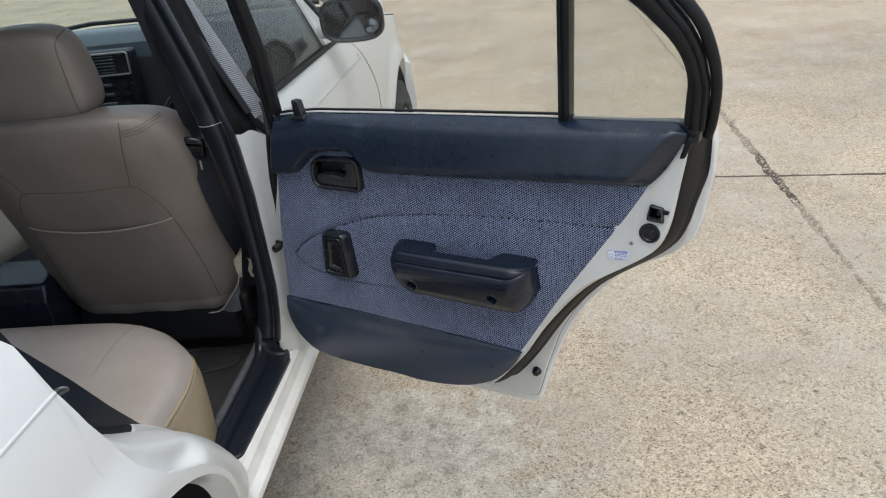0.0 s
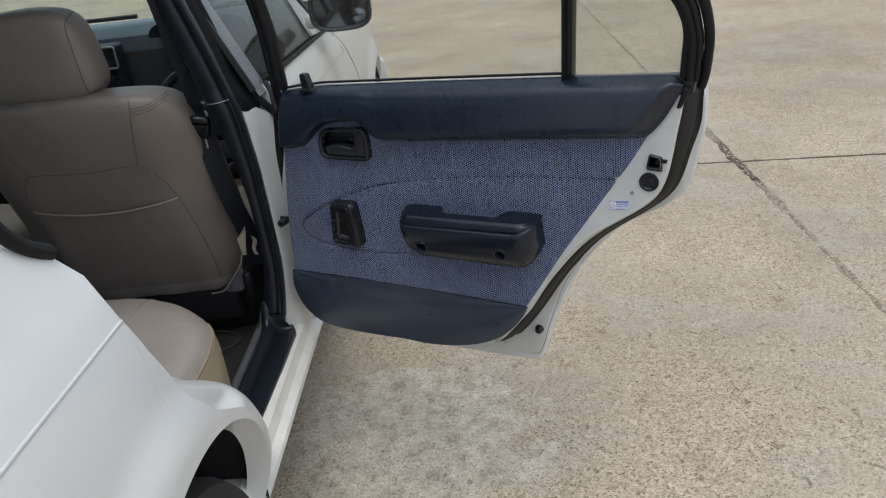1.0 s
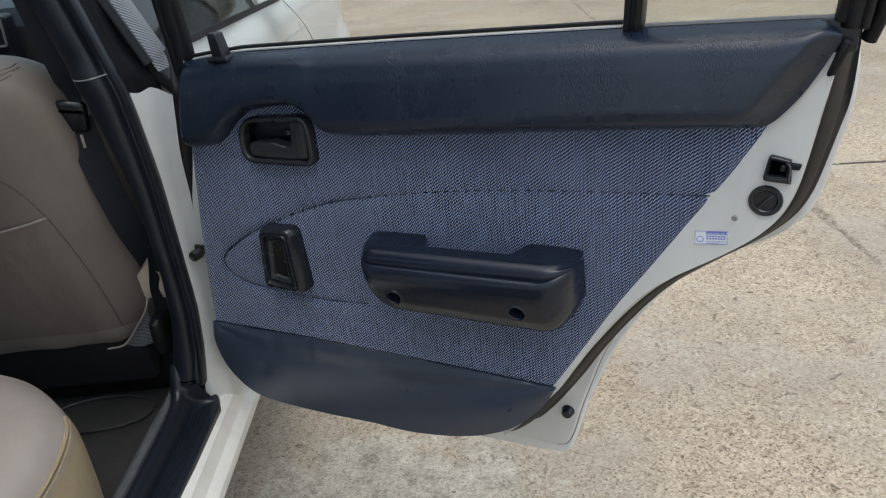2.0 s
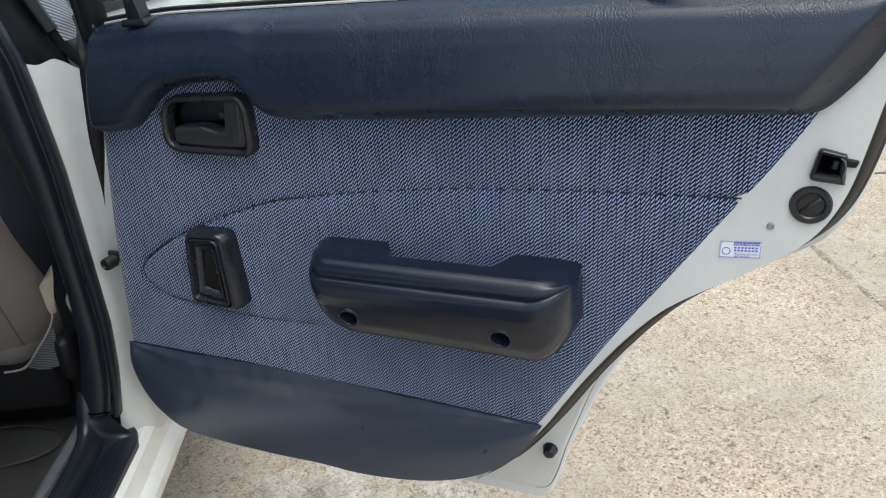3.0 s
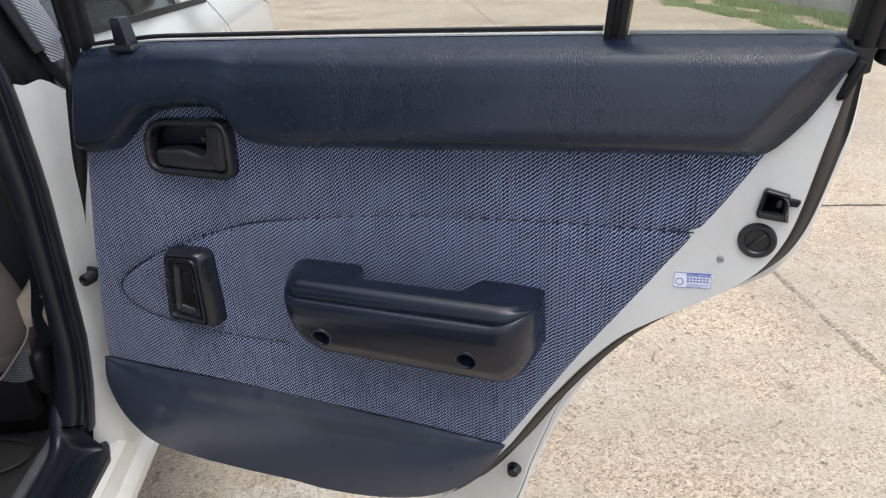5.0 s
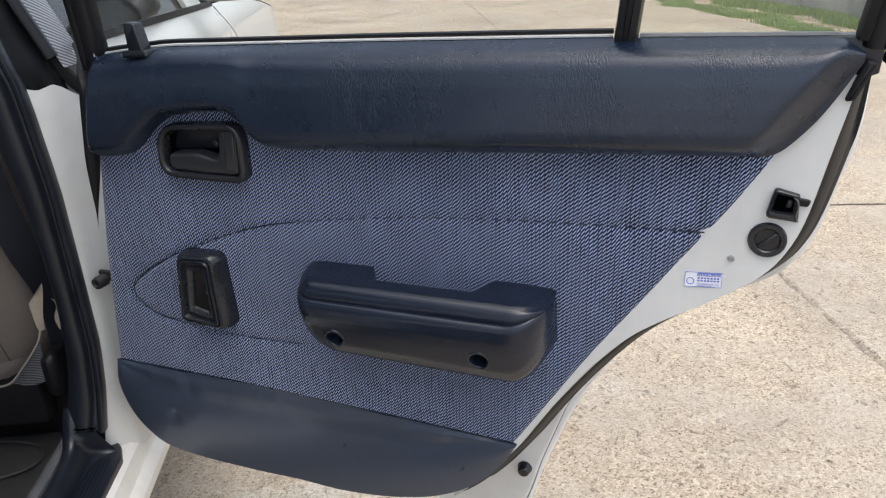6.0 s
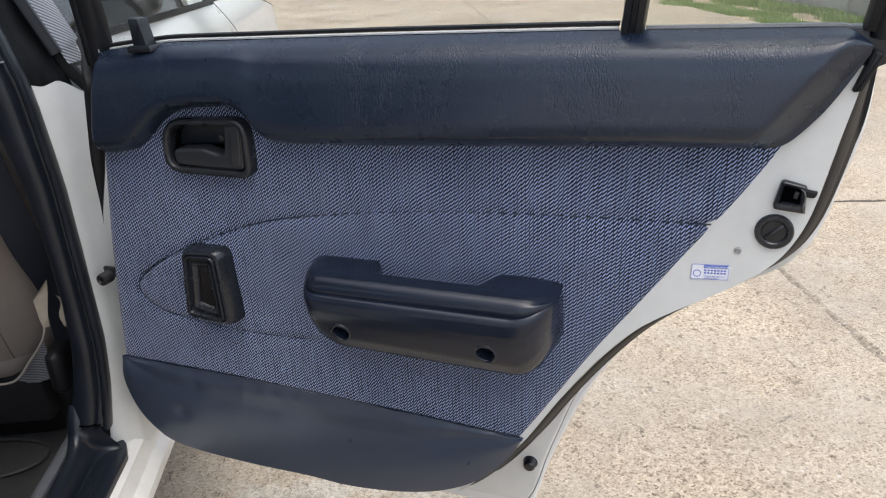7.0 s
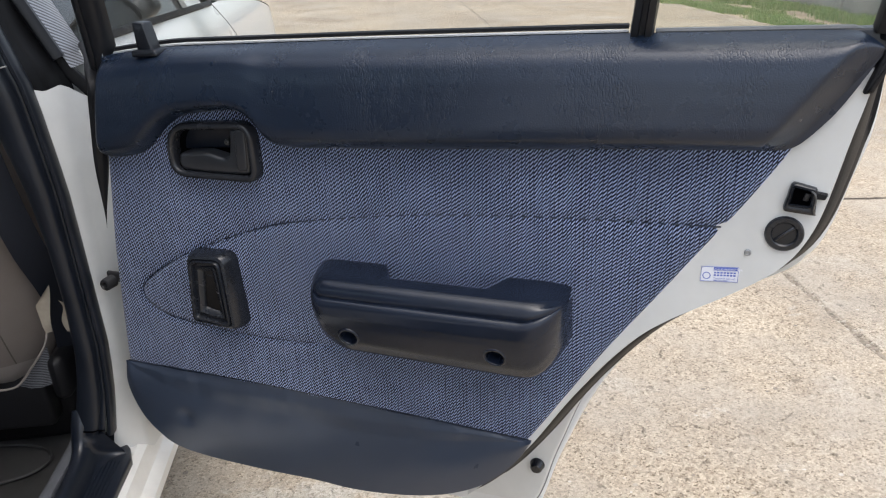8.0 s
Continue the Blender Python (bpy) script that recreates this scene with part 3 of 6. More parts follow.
solo("grass_strip", grass_strip(4.30, 4.84, 4.6, 16.0, 110000, 3, 0.036), M_GRASS, "short green weedy grass along the yard edge", "grass", kind="stuff")
solo("grass_strip", grass_strip(5.00, 5.46, 5.0, 16.0, 50000, 5, 0.075), M_GRASS, "tufts of green weeds at the foot of the wall", "grass", kind="stuff")

far_wall = thing("wall_far", pose(5.5, 9.0, 0), "grey weathered cement panel wall standing behind the grass", "wall", kind="structure")
for k in range(14):
    a = pose(5.42, 3.0, 0, 0, 0, 90) @ pose(k * 1.02, 0, 0)
    part("panel", block("panel", (0, -0.07, -0.05), (1.0, 0.0, 1.7), 0.01, 1, a), M_WALL, far_wall)
    part("post", block("post", (-0.06, -0.10, -0.05), (0.05, 0.03, 1.8), 0.01, 1, a), M_WALL, far_wall)


# ---------------------------------------------------------------- the open rear door
XC = -0.77                      # the car's middle
RWY, FWY, WZ = -0.88, 1.585, 0.29
car = thing("car", pose(XC, 0.26, 0), "white four-door saloon car parked with its rear door open", "car")
PSI = 25.0
DOOR = pose(-0.0345, -0.0296, 0, 0, 0, -PSI)
LEFT = [(0.36, 0.046), (0.46, 0.040), (0.513, 0.041), (0.60, 0.051), (0.674, 0.060), (0.793, 0.081), (0.907, 0.100)]        # z: u of the lining's hinge edge
RIGHT = [(0.44, 0.548), (0.498, 0.585), (0.614, 0.658), (0.694, 0.713), (0.776, 0.770), (0.836, 0.808), (0.88, 0.83)]    # z: u of the cloth's slanting edge
SEAMZ = [(0.03, 0.514), (0.236, 0.512), (0.391, 0.506), (0.53, 0.499), (0.60, 0.496)]                                     # u: z of the cloth's lower seam
INNER = [(0.30, 0.36), (0.345, 0.43), (0.384, 0.49), (0.411, 0.520), (0.483, 0.582), (0.545, 0.619), (0.598, 0.655), (0.615, 0.669), (0.640, 0.690), (0.658, 0.711), (0.675, 0.736), (0.69, 0.761), (0.705, 0.783), (0.722, 0.806), (0.735, 0.8175), (0.75, 0.8265), (0.77, 0.8345), (0.795, 0.8400), (0.823, 0.8450), (0.849, 0.850), (0.871, 0.855), (0.93, 0.865)]
BASE = [(0.30, 0.43), (0.346, 0.485), (0.376, 0.528), (0.422, 0.567), (0.468, 0.597), (0.511, 0.623), (0.553, 0.652), (0.595, 0.685), (0.628, 0.716), (0.66, 0.762), (0.69, 0.806), (0.715, 0.834), (0.74, 0.848), (0.77, 0.857), (0.80, 0.863), (0.829, 0.868), (0.905, 0.872), (0.95, 0.872)]
LIP = [(0.556, 0.317), (0.574, 0.325), (0.584, 0.352), (0.597, 0.397), (0.612, 0.437), (0.631, 0.484), (0.652, 0.525), (0.682, 0.569), (0.712, 0.603), (0.745, 0.634), (0.787, 0.664), (0.829, 0.687), (0.851, 0.706), (0.864, 0.741), (0.873, 0.787), (0.881, 0.827), (0.883, 0.870), (0.879, 0.905)]
BEAD = [(0.556, 0.336), (0.572, 0.342), (0.583, 0.367), (0.594, 0.408), (0.608, 0.450), (0.625, 0.498), (0.648, 0.540), (0.675, 0.579), (0.706, 0.611), (0.737, 0.636), (0.778, 0.662), (0.819, 0.685), (0.840, 0.704), (0.852, 0.738), (0.862, 0.786), (0.869, 0.825), (0.872, 0.867), (0.868, 0.900)]

BOW = [(0.30, -0.020), (0.36, -0.018), (0.44, -0.010), (0.50, -0.004), (0.55, 0.002), (0.62, 0.007), (0.70, 0.004), (0.76, -0.001), (0.83, -0.010), (0.92, -0.016)]      # z: how the outer skin bows
lip_line = spline(LIP, 8)
top_line = [Vector(p) for p in [(0.86, 0.900), (0.60, 0.893), (0.3, 0.888), (0.085, 0.880), (0.065, 0.80), (0.045, 0.65), (0.030, 0.50)]]
skin_line = [Vector(p) for p in [(0.030, 0.345), (0.045, 0.326), (0.08, 0.319)]] + [Vector((u, 0.316)) for u in np.linspace(0.12, 0.530, 12)] + lip_line + top_line
car_door = part("rear_door", slab("rear_door", skin_line, 0.105, 0.128, 0.005, 4, lambda x, y, z: (x, y + flow(BOW, z, 0.03), z)), M_WHITE, car, "open white rear door lined with blue woven cloth and navy vinyl")
car_door.matrix_basis = DOOR
GROOVE = [(0.752, 0.7636), (0.747, 0.7635), (0.621, 0.761), (0.477, 0.753), (0.345, 0.736), (0.271, 0.719), (0.171, 0.680), (0.108, 0.642), (0.093, 0.617), (0.118, 0.594), (0.167, 0.585), (0.247, 0.579), (0.325, 0.581), (0.40, 0.585)]
groove_line = np.array([(v.x, v.y) for v in spline(GROOVE, 10)])


def cloth(s, t):
    z = lerp(flow(SEAMZ, lerp(0.04, 0.6, s)), 0.875, t)
    u = lerp(flow(LEFT, z), flow(RIGHT, z, 0.02), s)
    z = lerp(flow(SEAMZ, u), 0.875, t)
    d = float(np.min(np.hypot(groove_line[:, 0] - u, groove_line[:, 1] - z)))
    fade = 1 - smooth(0.33, 0.40, u) * smooth(0.60, 0.58, z)
    y = 0.0032 * math.exp(-(d / 0.0040) ** 2) * fade
    edge = min(s, 1 - s) * 0.6
    y += 0.006 * math.exp(-edge / 0.006) + 0.0015 * noise.noise((u * 9, z * 9, 2))
    return (u, y, z)


bez = rounded([(0.1778, 0.7790, 0.024), (0.2930, 0.7775, 0.017), (0.2925, 0.8450, 0.020), (0.1830, 0.8405, 0.034)], 12)


def opened(me, line):
    """Takes out the faces that lie inside a closed line of the sheet."""
    pts = [(v.x, v.y) for v in line]

    def within(x, z):
        odd = False
        for (x1, z1), (x2, z2) in zip(pts, pts[1:] + pts[:1]):
            if (z1 > z) != (z2 > z) and x < x1 + (z - z1) / (z2 - z1) * (x2 - x1):
                odd = not odd
        return odd
    bm = bmesh.new()
    bm.from_mesh(me)
    mids = [(f, f.calc_center_median()) for f in bm.faces]
    bmesh.ops.delete(bm, geom=[f for f, c in mids if within(c.x, c.z)], context="FACES")
    bm.to_mesh(me)
    bm.free()
    return me


lining = part("door_lining", opened(grid("door_lining", cloth, 300, 150), inset(bez, 0.0075)), M_FABRIC, car_door, "blue and navy woven cloth panel", local=True)

# near-black bead laid in the groove to paint the crease's shade
part("crease_shade_line", sweep("crease_shade_line", [(v.x, 0.0020 + 0.0015 * noise.noise((v.x * 9, v.y * 9, 2)), v.y) for v in spline(GROOVE[:-1], 14)], oval(0.0008, 0.0009, 6), taper=lambda k: lerp(1.0, 0.62, smooth(0.55, 0.66, k))), M_PAD, car_door, "dark bead shading the pressed crease in the cloth", local=True)
KICK = [(0.0405, 0.512), (0.039, 0.472), (0.050, 0.434), (0.072, 0.408), (0.102, 0.391), (0.16, 0.3825), (0.22, 0.381), (0.30, 0.3830), (0.36, 0.380), (0.42, 0.3860), (0.475, 0.399), (0.52, 0.420), (0.55, 0.445), (0.573, 0.473), (0.5865, 0.498)]
kick_line = spline(KICK, 8)
kick_centre = Vector((0.30, 0.470))


def kick_panel(s, t):
    """The lower rim swept up to the seam, its edge rolled back."""
    f = s * (len(kick_line) - 1)
    i = min(int(f), len(kick_line) - 2)
    p = kick_line[i].lerp(kick_line[i + 1], f - i)
    top = lerp(0.0405, 0.5865, s)
    q = Vector((top, flow(SEAMZ, top) + 0.001))
    k = max(0.0, (t - 0.12) / 0.88)
    v = p.lerp(q, k)
    puff = 0.0022 * noise.noise((v.x * 8, 0, v.y * 11)) + 0.0016 * noise.noise((v.x * 21, 3, v.y * 30)) * smooth(0.30, 0.8, k)
    pucker = 0.0016 * noise.noise((v.x * 55, 7, 0)) * smooth(0.55, 0.9, k) * (1 - smooth(0.95, 1.0, k))
    dent = -0.003 * math.exp(-((v.x - 0.125) ** 2 + (v.y - 0.445) ** 2) / 0.00012)
    y = lerp(-0.0045, -0.0010, smooth(0.85, 1.0, k)) + puff + pucker - dent - 0.003 * math.sin(math.pi * min(k * 1.4, 1.0))
    y = lerp(-0.001, y, smooth(0.0, 0.05, s))
    if t < 0.12:
        roll = (1 - t / 0.12) * smooth(0.0, 0.06, s) * smooth(1.0, 0.95, s)
        y += 0.016 * roll ** 1.6
        v = v + (kick_centre - v).normalized() * 0.0025 * roll ** 2
    return (v.x, y, v.y)


part("kick_panel", grid("kick_panel", kick_panel, 150, 44, 60), M_KICK, car_door, "dull navy vinyl kick panel", local=True)
part("kick_backing", slab("kick_backing", inset([Vector(v) for v in kick_line[::4]], 0.004), 0.008, 0.020, 0.002), M_DEEP, car_door, local=True)
part("seam", sweep("seam", [(u, -0.0005, flow(SEAMZ, u) + 0.0015) for u in np.linspace(0.045, 0.583, 60)], oval(0.0010, 0.0010, 6)), M_PAD, car_door, local=True)

PAD_LOW = [(0.09, 0.792), (0.123, 0.796), (0.149, 0.801), (0.166, 0.814), (0.187, 0.836), (0.205, 0.847), (0.234, 0.852), (0.274, 0.855), (0.292, 0.851), (0.304, 0.8405), (0.3135, 0.825), (0.322, 0.8185), (0.345, 0.8175), (0.455, 0.8215), (0.571, 0.827), (0.675, 0.832), (0.795, 0.8365), (0.8085, 0.8395), (0.8195, 0.8505), (0.8351, 0.8695), (0.849, 0.8935), (0.8600, 0.9150), (0.863, 0.922)]
PAD_TOP = [(0.09, 0.905), (0.12, 0.910), (0.195, 0.918), (0.43, 0.925), (0.642, 0.930), (0.844, 0.933), (0.851, 0.931), (0.861, 0.920), (0.875, 0.916)]
PAD_Y = [(0.0, 0.002), (0.025, -0.008), (0.07, -0.019), (0.14, -0.0262), (0.25, -0.0275), (0.45, -0.0255), (0.65, -0.0225), (0.80, -0.0185), (0.88, -0.0135), (0.95, -0.004), (1.0, 0.014)]


def pad(s, t):
    u0 = 0.098 + s * (0.8605 - 0.098)
    lo, hi = flow(PAD_LOW, u0, 0.006), flow(PAD_TOP, u0, 0.01)
    lo = min(lo, hi - 0.002)
    z = lerp(lo, hi, t)
    u = u0 - 0.17 * (0.907 - z) * (1 - s) ** 6
    tall = smooth(0.0, 0.09, hi - lo)
    y = flow(PAD_Y, t, 0.03) * lerp(0.75, 1.0, tall)
    # the slanting end facet
    d = ((0.861 - u) * 0.076 - (0.917 - z) * 0.055) / math.hypot(0.076, 0.055)
    f = smooth(-0.003, 0.030, d) * 0.3 + 0.7 * min(max(d / 0.0225, 0), 1)
    y = lerp(-0.0015, y, f)
    le = smooth(0.0, 0.018, u0 - 0.098)
    y = lerp(0.010, y, le ** 0.5 if le > 0 else 0)
    return (u, y, z)


part("upper_pad", grid("upper_pad", pad, 260, 44, 60), M_PAD, car_door, "soft navy grained vinyl pad", local=True)
part("belt_board", slab("belt_board", [Vector(p) for p in [(0.10, 0.80), (0.80, 0.845), (0.858, 0.898), (0.874, 0.905), (0.876, 0.938), (0.857, 0.934), (0.11, 0.909)]], 0.011, 0.03, 0.002), M_TRIM, car_door, local=True)

# painted inner sheet behind the slanting edge, its side wall, the flange and the outer skin
def strip(name, a, b, ya, yb, z0, z1, n=60, m=3, bulge=0.0):
    def f(s, t):
        z = lerp(z0, z1, s)
        return (lerp(flow(a, z, 0.012), flow(b, z, 0.012), t), lerp(ya, yb, t) - bulge * math.sin(math.pi * t), z)
    return grid(name, f, n, m)


inner_left = [(z, u - 0.04) for z, u in RIGHT] + [(0.95, 0.80)]
part("inner_panel", strip("inner_panel", inner_left, INNER, 0.006, 0.004, 0.40, 0.905, 70, 6), M_WHITE_IN, car_door, "white painted metal edge of the door", local=True)
part("side_wall", strip("side_wall", INNER, BASE, 0.004, 0.086, 0.405, 0.912, 70, 6), M_WHITE_IN, car_door, local=True)
flange_line = [Vector(p) for p in [(0.040, 0.362), (0.055, 0.345), (0.09, 0.338)]] + [Vector((u, 0.336)) for u in np.linspace(0.13, 0.530, 12)] + spline(BEAD, 6) + [v + Vector((0.004, 0.002)) for v in top_line]
part("flange", slab("flange", flange_line, 0.0880, 0.106, 0.004, 3, lambda x, y, z: (x, y + (0.45 if y < 0.1 else 1.0) * min(flow(BOW, z, 0.03), 0.0), z)), M_WHITE_IN, car_door, "pressed white flange of the door edge", local=True)
part("flange_seam", sweep("flange_seam", [(v.x + 0.0005, 0.0975 + min(0.0, 0.8 * flow(BOW, v.y, 0.03)), v.y) for v in spline(BEAD[:10], 6)], oval(0.0008, 0.0008, 6)), M_SEAMGREY, car_door, local=True)
part("front_wall", grid("front_wall", lambda s, t: (flow(LEFT, lerp(0.47, 0.91, s)) - 0.002 * t, lerp(0.010, 0.088, t), lerp(0.47, 0.91, s)), 30, 4), M_WHITE_IN, car_door, local=True)
part("bottom_wall", grid("bottom_wall", lambda s, t: (lerp(0.06, 0.50, s), lerp(0.012, 0.0865, t), lerp(0.395 + 0.02 * smooth(0.8, 1.0, s), 0.345, t)), 20, 4), M_WHITE_IN, car_door, local=True)

edge_run = [(flow(LEFT, z) - 0.009, 0.004, z) for z in np.linspace(0.70, 0.875, 12)] + [(0.068, 0.022, 0.889), (0.040, 0.052, 0.899), (0.004, 0.084, 0.908)]
part("edge_rubber", sweep("edge_rubber", [tuple(v) for v in spline(edge_run, 3)], oval(0.0075, 0.010, 10), taper=lambda k: smooth(-0.02, 0.45, k) * (1 - 0.4 * smooth(0.7, 0.95, k))), M_RUBBER, car_door, "black rubber along the hinge edge", local=True)
# rubber seal lying on the side wall
SEAL_FROM = [(0.38, 0.20), (0.55, 0.16), (0.60, 0.30), (0.69, 0.36), (0.74, 0.16), (0.95, 0.12)]


def door_seal(s, t):
    z = lerp(0.395, 0.955, s)
    k = lerp(flow(SEAL_FROM, z, 0.03), 1.0 + 0.50 * smooth(0.77, 0.87, z), t)
    rise = 0.0065 * max(0.0, math.sin(math.pi * t)) ** 0.6 + 0.0025 * math.exp(-((t - 0.72) / 0.07) ** 2) - 0.002 * math.exp(-((t - 0.52) / 0.06) ** 2)
    return (lerp(flow(INNER, z, 0.015), flow(BASE, z, 0.015), k) + 0.9 * rise, lerp(0.004, 0.086, min(k, 0.97)) - 0.42 * rise, z)


seal = part("door_seal", grid("door_seal", door_seal, 90, 20, 60), M_RUBBER, car_door, "black rubber door seal", local=True)
low_seal = [tuple(v) for v in spline([(0.27, 0.060, 0.372), (0.36, 0.060, 0.374), (0.44, 0.056, 0.381), (0.495, 0.050, 0.395), (0.525, 0.048, 0.409)], 5)]
part("lower_seal", sweep("lower_seal", low_seal, oval(0.008, 0.009, 10), taper=lambda k: lerp(0.6, 1.0, k)), M_RUBBER, car_door, local=True)


def lean(z):
    return 0.012 - 0.28 * (z - 0.93)


def leaning(line):
    return [(u, lean(z), z) for u, z in line]


# window frame
FRAME = [(0.080, 0.885), (0.0885, 0.925), (0.0955, 0.965), (0.107, 1.03), (0.110, 1.11), (0.118, 1.22), (0.145, 1.285), (0.24, 1.312), (0.42, 1.308), (0.58, 1.268), (0.70, 1.206), (0.768, 1.157), (0.816, 1.116), (0.836, 1.092), (0.856, 1.066), (0.870, 1.036), (0.8765, 1.008), (0.879, 0.986), (0.877, 0.960), (0.873, 0.925)]
FRAME_WIDE = [(0, 0.58), (0.30, 0.58), (0.40, 1), (0.46, 1), (0.53, 0.80), (0.65, 0.72), (0.76, 0.55), (0.85, 0.48), (1, 0.46)]
side_up = (0, -1, -0.28)
path = leaning([tuple(v) for v in spline(FRAME, 6)])
frame_prof = [(-0.019, 0.003), (-0.017, 0.008), (-0.012, 0.0105), (-0.006, 0.0105), (-0.002, 0.0075), (0.002, 0.0115), (0.011, 0.0135), (0.019, 0.0128), (0.027, 0.0095), (0.033, 0.002), (0.033, -0.020), (-0.019, -0.020)]
part("window_frame", sweep("window_frame", path, frame_prof, side_up, sharp=50, taper=lambda k: along(FRAME_WIDE, k)), M_FRAME, car_door, "satin black window frame", local=True)
back_path = leaning([tuple(v) for v in spline([(0.62, 1.266), (0.72, 1.216), (0.80, 1.158), (0.835, 1.128), (0.860, 1.101), (0.877, 1.075), (0.887, 1.047), (0.8935, 1.018), (0.8955, 0.989), (0.8935, 0.963), (0.889, 0.933), (0.883, 0.912)], 6)])
part("frame_seal", sweep("frame_seal", [(u, y + 0.010, z) for u, y, z in back_path], oval(0.0085, 0.011, 12), side_up, taper=lambda k: lerp(0.95, 0.85, smooth(0.4, 0.9, k))), M_RUBBER, car_door, "black rubber seal along the window frame", local=True)
run_path = leaning([tuple(v) for v in spline([(0.60, 1.247), (0.70, 1.188), (0.765, 1.140), (0.804, 1.107), (0.820, 1.088), (0.841, 1.064), (0.856, 1.040), (0.864, 1.016), (0.866, 0.993), (0.863, 0.968), (0.859, 0.932)], 6)])
part("glass_run", sweep("glass_run", run_path, [(-0.006, 0.0), (-0.003, 0.006), (0.004, 0.006), (0.006, 0.0), (0.005, -0.01), (-0.005, -0.01)], side_up), M_RUBBER, car_door, local=True)
bar = leaning([(0.6755, 0.906), (0.678, 0.925), (0.703, 1.11), (0.726, 1.205)])
part("division_bar", sweep("division_bar", bar, [(-0.0098, 0.0), (-0.0085, 0.007), (-0.003, 0.008), (-0.002, 0.005), (0.002, 0.005), (0.003, 0.008), (0.0085, 0.007), (0.0098, 0.0), (0.0098, -0.012), (-0.0098, -0.012)], side_up), M_FRAME, car_door, "black window division bar", local=True)


def pane(name, line, label, material):
    ob = part(name, slab(name, [Vector(p) for p in line], 0.0, 0.004, 0.0008, 1, lambda x, y, z: (x, y + lean(z) + 0.010, z)), material, car_door, label, local=True)
    ob.visible_shadow = False
    return ob


pane("window_glass", [(0.105, 0.900), (0.684, 0.920), (0.728, 1.205), (0.58, 1.265), (0.42, 1.305), (0.24, 1.308), (0.145, 1.28), (0.118, 1.22)], "clear door glass, slightly dusty", M_GLASS)
pane("quarter_glass", [(0.684, 0.920), (0.868, 0.928), (0.872, 0.968), (0.866, 1.020), (0.845, 1.068), (0.79, 1.132), (0.735, 1.175), (0.725, 1.185)], "small fixed rear glass, hazy with dust", M_DUSTGLASS)
belt = [(u, 0.0160, flow(PAD_TOP, u) + 0.0012) for u in np.linspace(0.112, 0.667, 30)]
# the weatherstrip's reflected light is put into this strip's pale colour
part("belt_strip", sweep("belt_strip", belt, oval(0.0014, 0.0018, 6)), M_BRIGHT, car_door, "sealing strip at the glass, its reflection painted pale", local=True)
part("belt_rubber", sweep("belt_rubber", [(u, y + 0.005, z + 0.0036) for u, y, z in belt], oval(0.0024, 0.004, 6)), M_RUBBER, car_door, local=True)
part("belt_channel", sweep("belt_channel", [(u, y + 0.004, z - 0.0065) for u, y, z in belt], oval(0.0060, 0.006, 6)), M_TRIM, car_door, local=True)
part("quarter_gasket", sweep("quarter_gasket", [(u, 0.0165, flow(PAD_TOP, u) + 0.0008) for u in np.linspace(0.690, 0.853, 14)], oval(0.0026, 0.0035, 8, 2.6)), M_GASKET, car_door, "grey rubber gasket under the fixed glass", local=True)
part("gasket_bed", sweep("gasket_bed", [(u, 0.020, flow(PAD_TOP, u) - 0.008) for u in np.linspace(0.690, 0.858, 14)], oval(0.0075, 0.006, 8)), M_TRIM, car_door, local=True)

# lock knob
knob = part("lock_knob", slab("lock_knob", rounded([(0.162, 0.915, 0.003), (0.183, 0.914, 0.003), (0.176, 0.944, 0.003), (0.161, 0.945, 0.003)]), -0.006, 0.008, 0.003), M_BLACK, car_door, "black lock knob", local=True)
part("knob_collar", slab("knob_collar", rounded([(0.158, 0.909, 0.003), (0.192, 0.910, 0.003), (0.190, 0.9175, 0.003), (0.159, 0.9165, 0.003)]), -0.012, 0.012, 0.003), M_BLACK, car_door, local=True)

# inner handle in its bezel
handle = part("inner_handle", sweep("inner_handle", [(v.x, -0.004, v.y) for v in inset(bez, 0.0043)], [(-0.0044, -0.004), (-0.0042, 0.003), (-0.0031, 0.0080), (-0.0010, 0.0094), (0.0018, 0.0088), (0.0037, 0.0060), (0.0044, 0.001), (0.0044, -0.026), (0.0026, -0.026)], closed=True, sharp=60), M_HANDLE, car_door, "black plastic door release handle", local=True)
mid_b = sum(bez, Vector((0, 0))) / len(bez)
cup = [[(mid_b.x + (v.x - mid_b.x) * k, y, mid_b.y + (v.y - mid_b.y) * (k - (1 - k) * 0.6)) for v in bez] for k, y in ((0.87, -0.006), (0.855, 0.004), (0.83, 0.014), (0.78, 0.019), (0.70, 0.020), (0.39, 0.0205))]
part("handle_cup", loft("handle_cup", cup, 60, False), M_CUP, handle, "finger cup, coloured near-black as a deep recess", local=True)
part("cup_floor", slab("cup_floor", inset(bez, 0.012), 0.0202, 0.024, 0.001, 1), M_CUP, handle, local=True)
lever = part("lever", slab("lever", rounded([(0.1935, 0.7885, 0.0085), (0.2375, 0.7862, 0.03), (0.2825, 0.7866, 0.0070), (0.2862, 0.8385, 0.0045), (0.2640, 0.8372, 0.0030), (0.2590, 0.8020, 0.0090), (0.2300, 0.8095, 0.03), (0.1935, 0.8070, 0.0080)], 8), -0.0105, 0.008, 0.0042, 4), M_LEVER, handle, "black release lever", local=True)

part("lever_step", slab("lever_step", rounded([(0.2680, 0.7930, 0.005), (0.2805, 0.7905, 0.005), (0.2838, 0.8362, 0.003), (0.2715, 0.8358, 0.003)], 5), -0.0120, -0.004, 0.0016, 3), M_LEVER, handle, local=True)
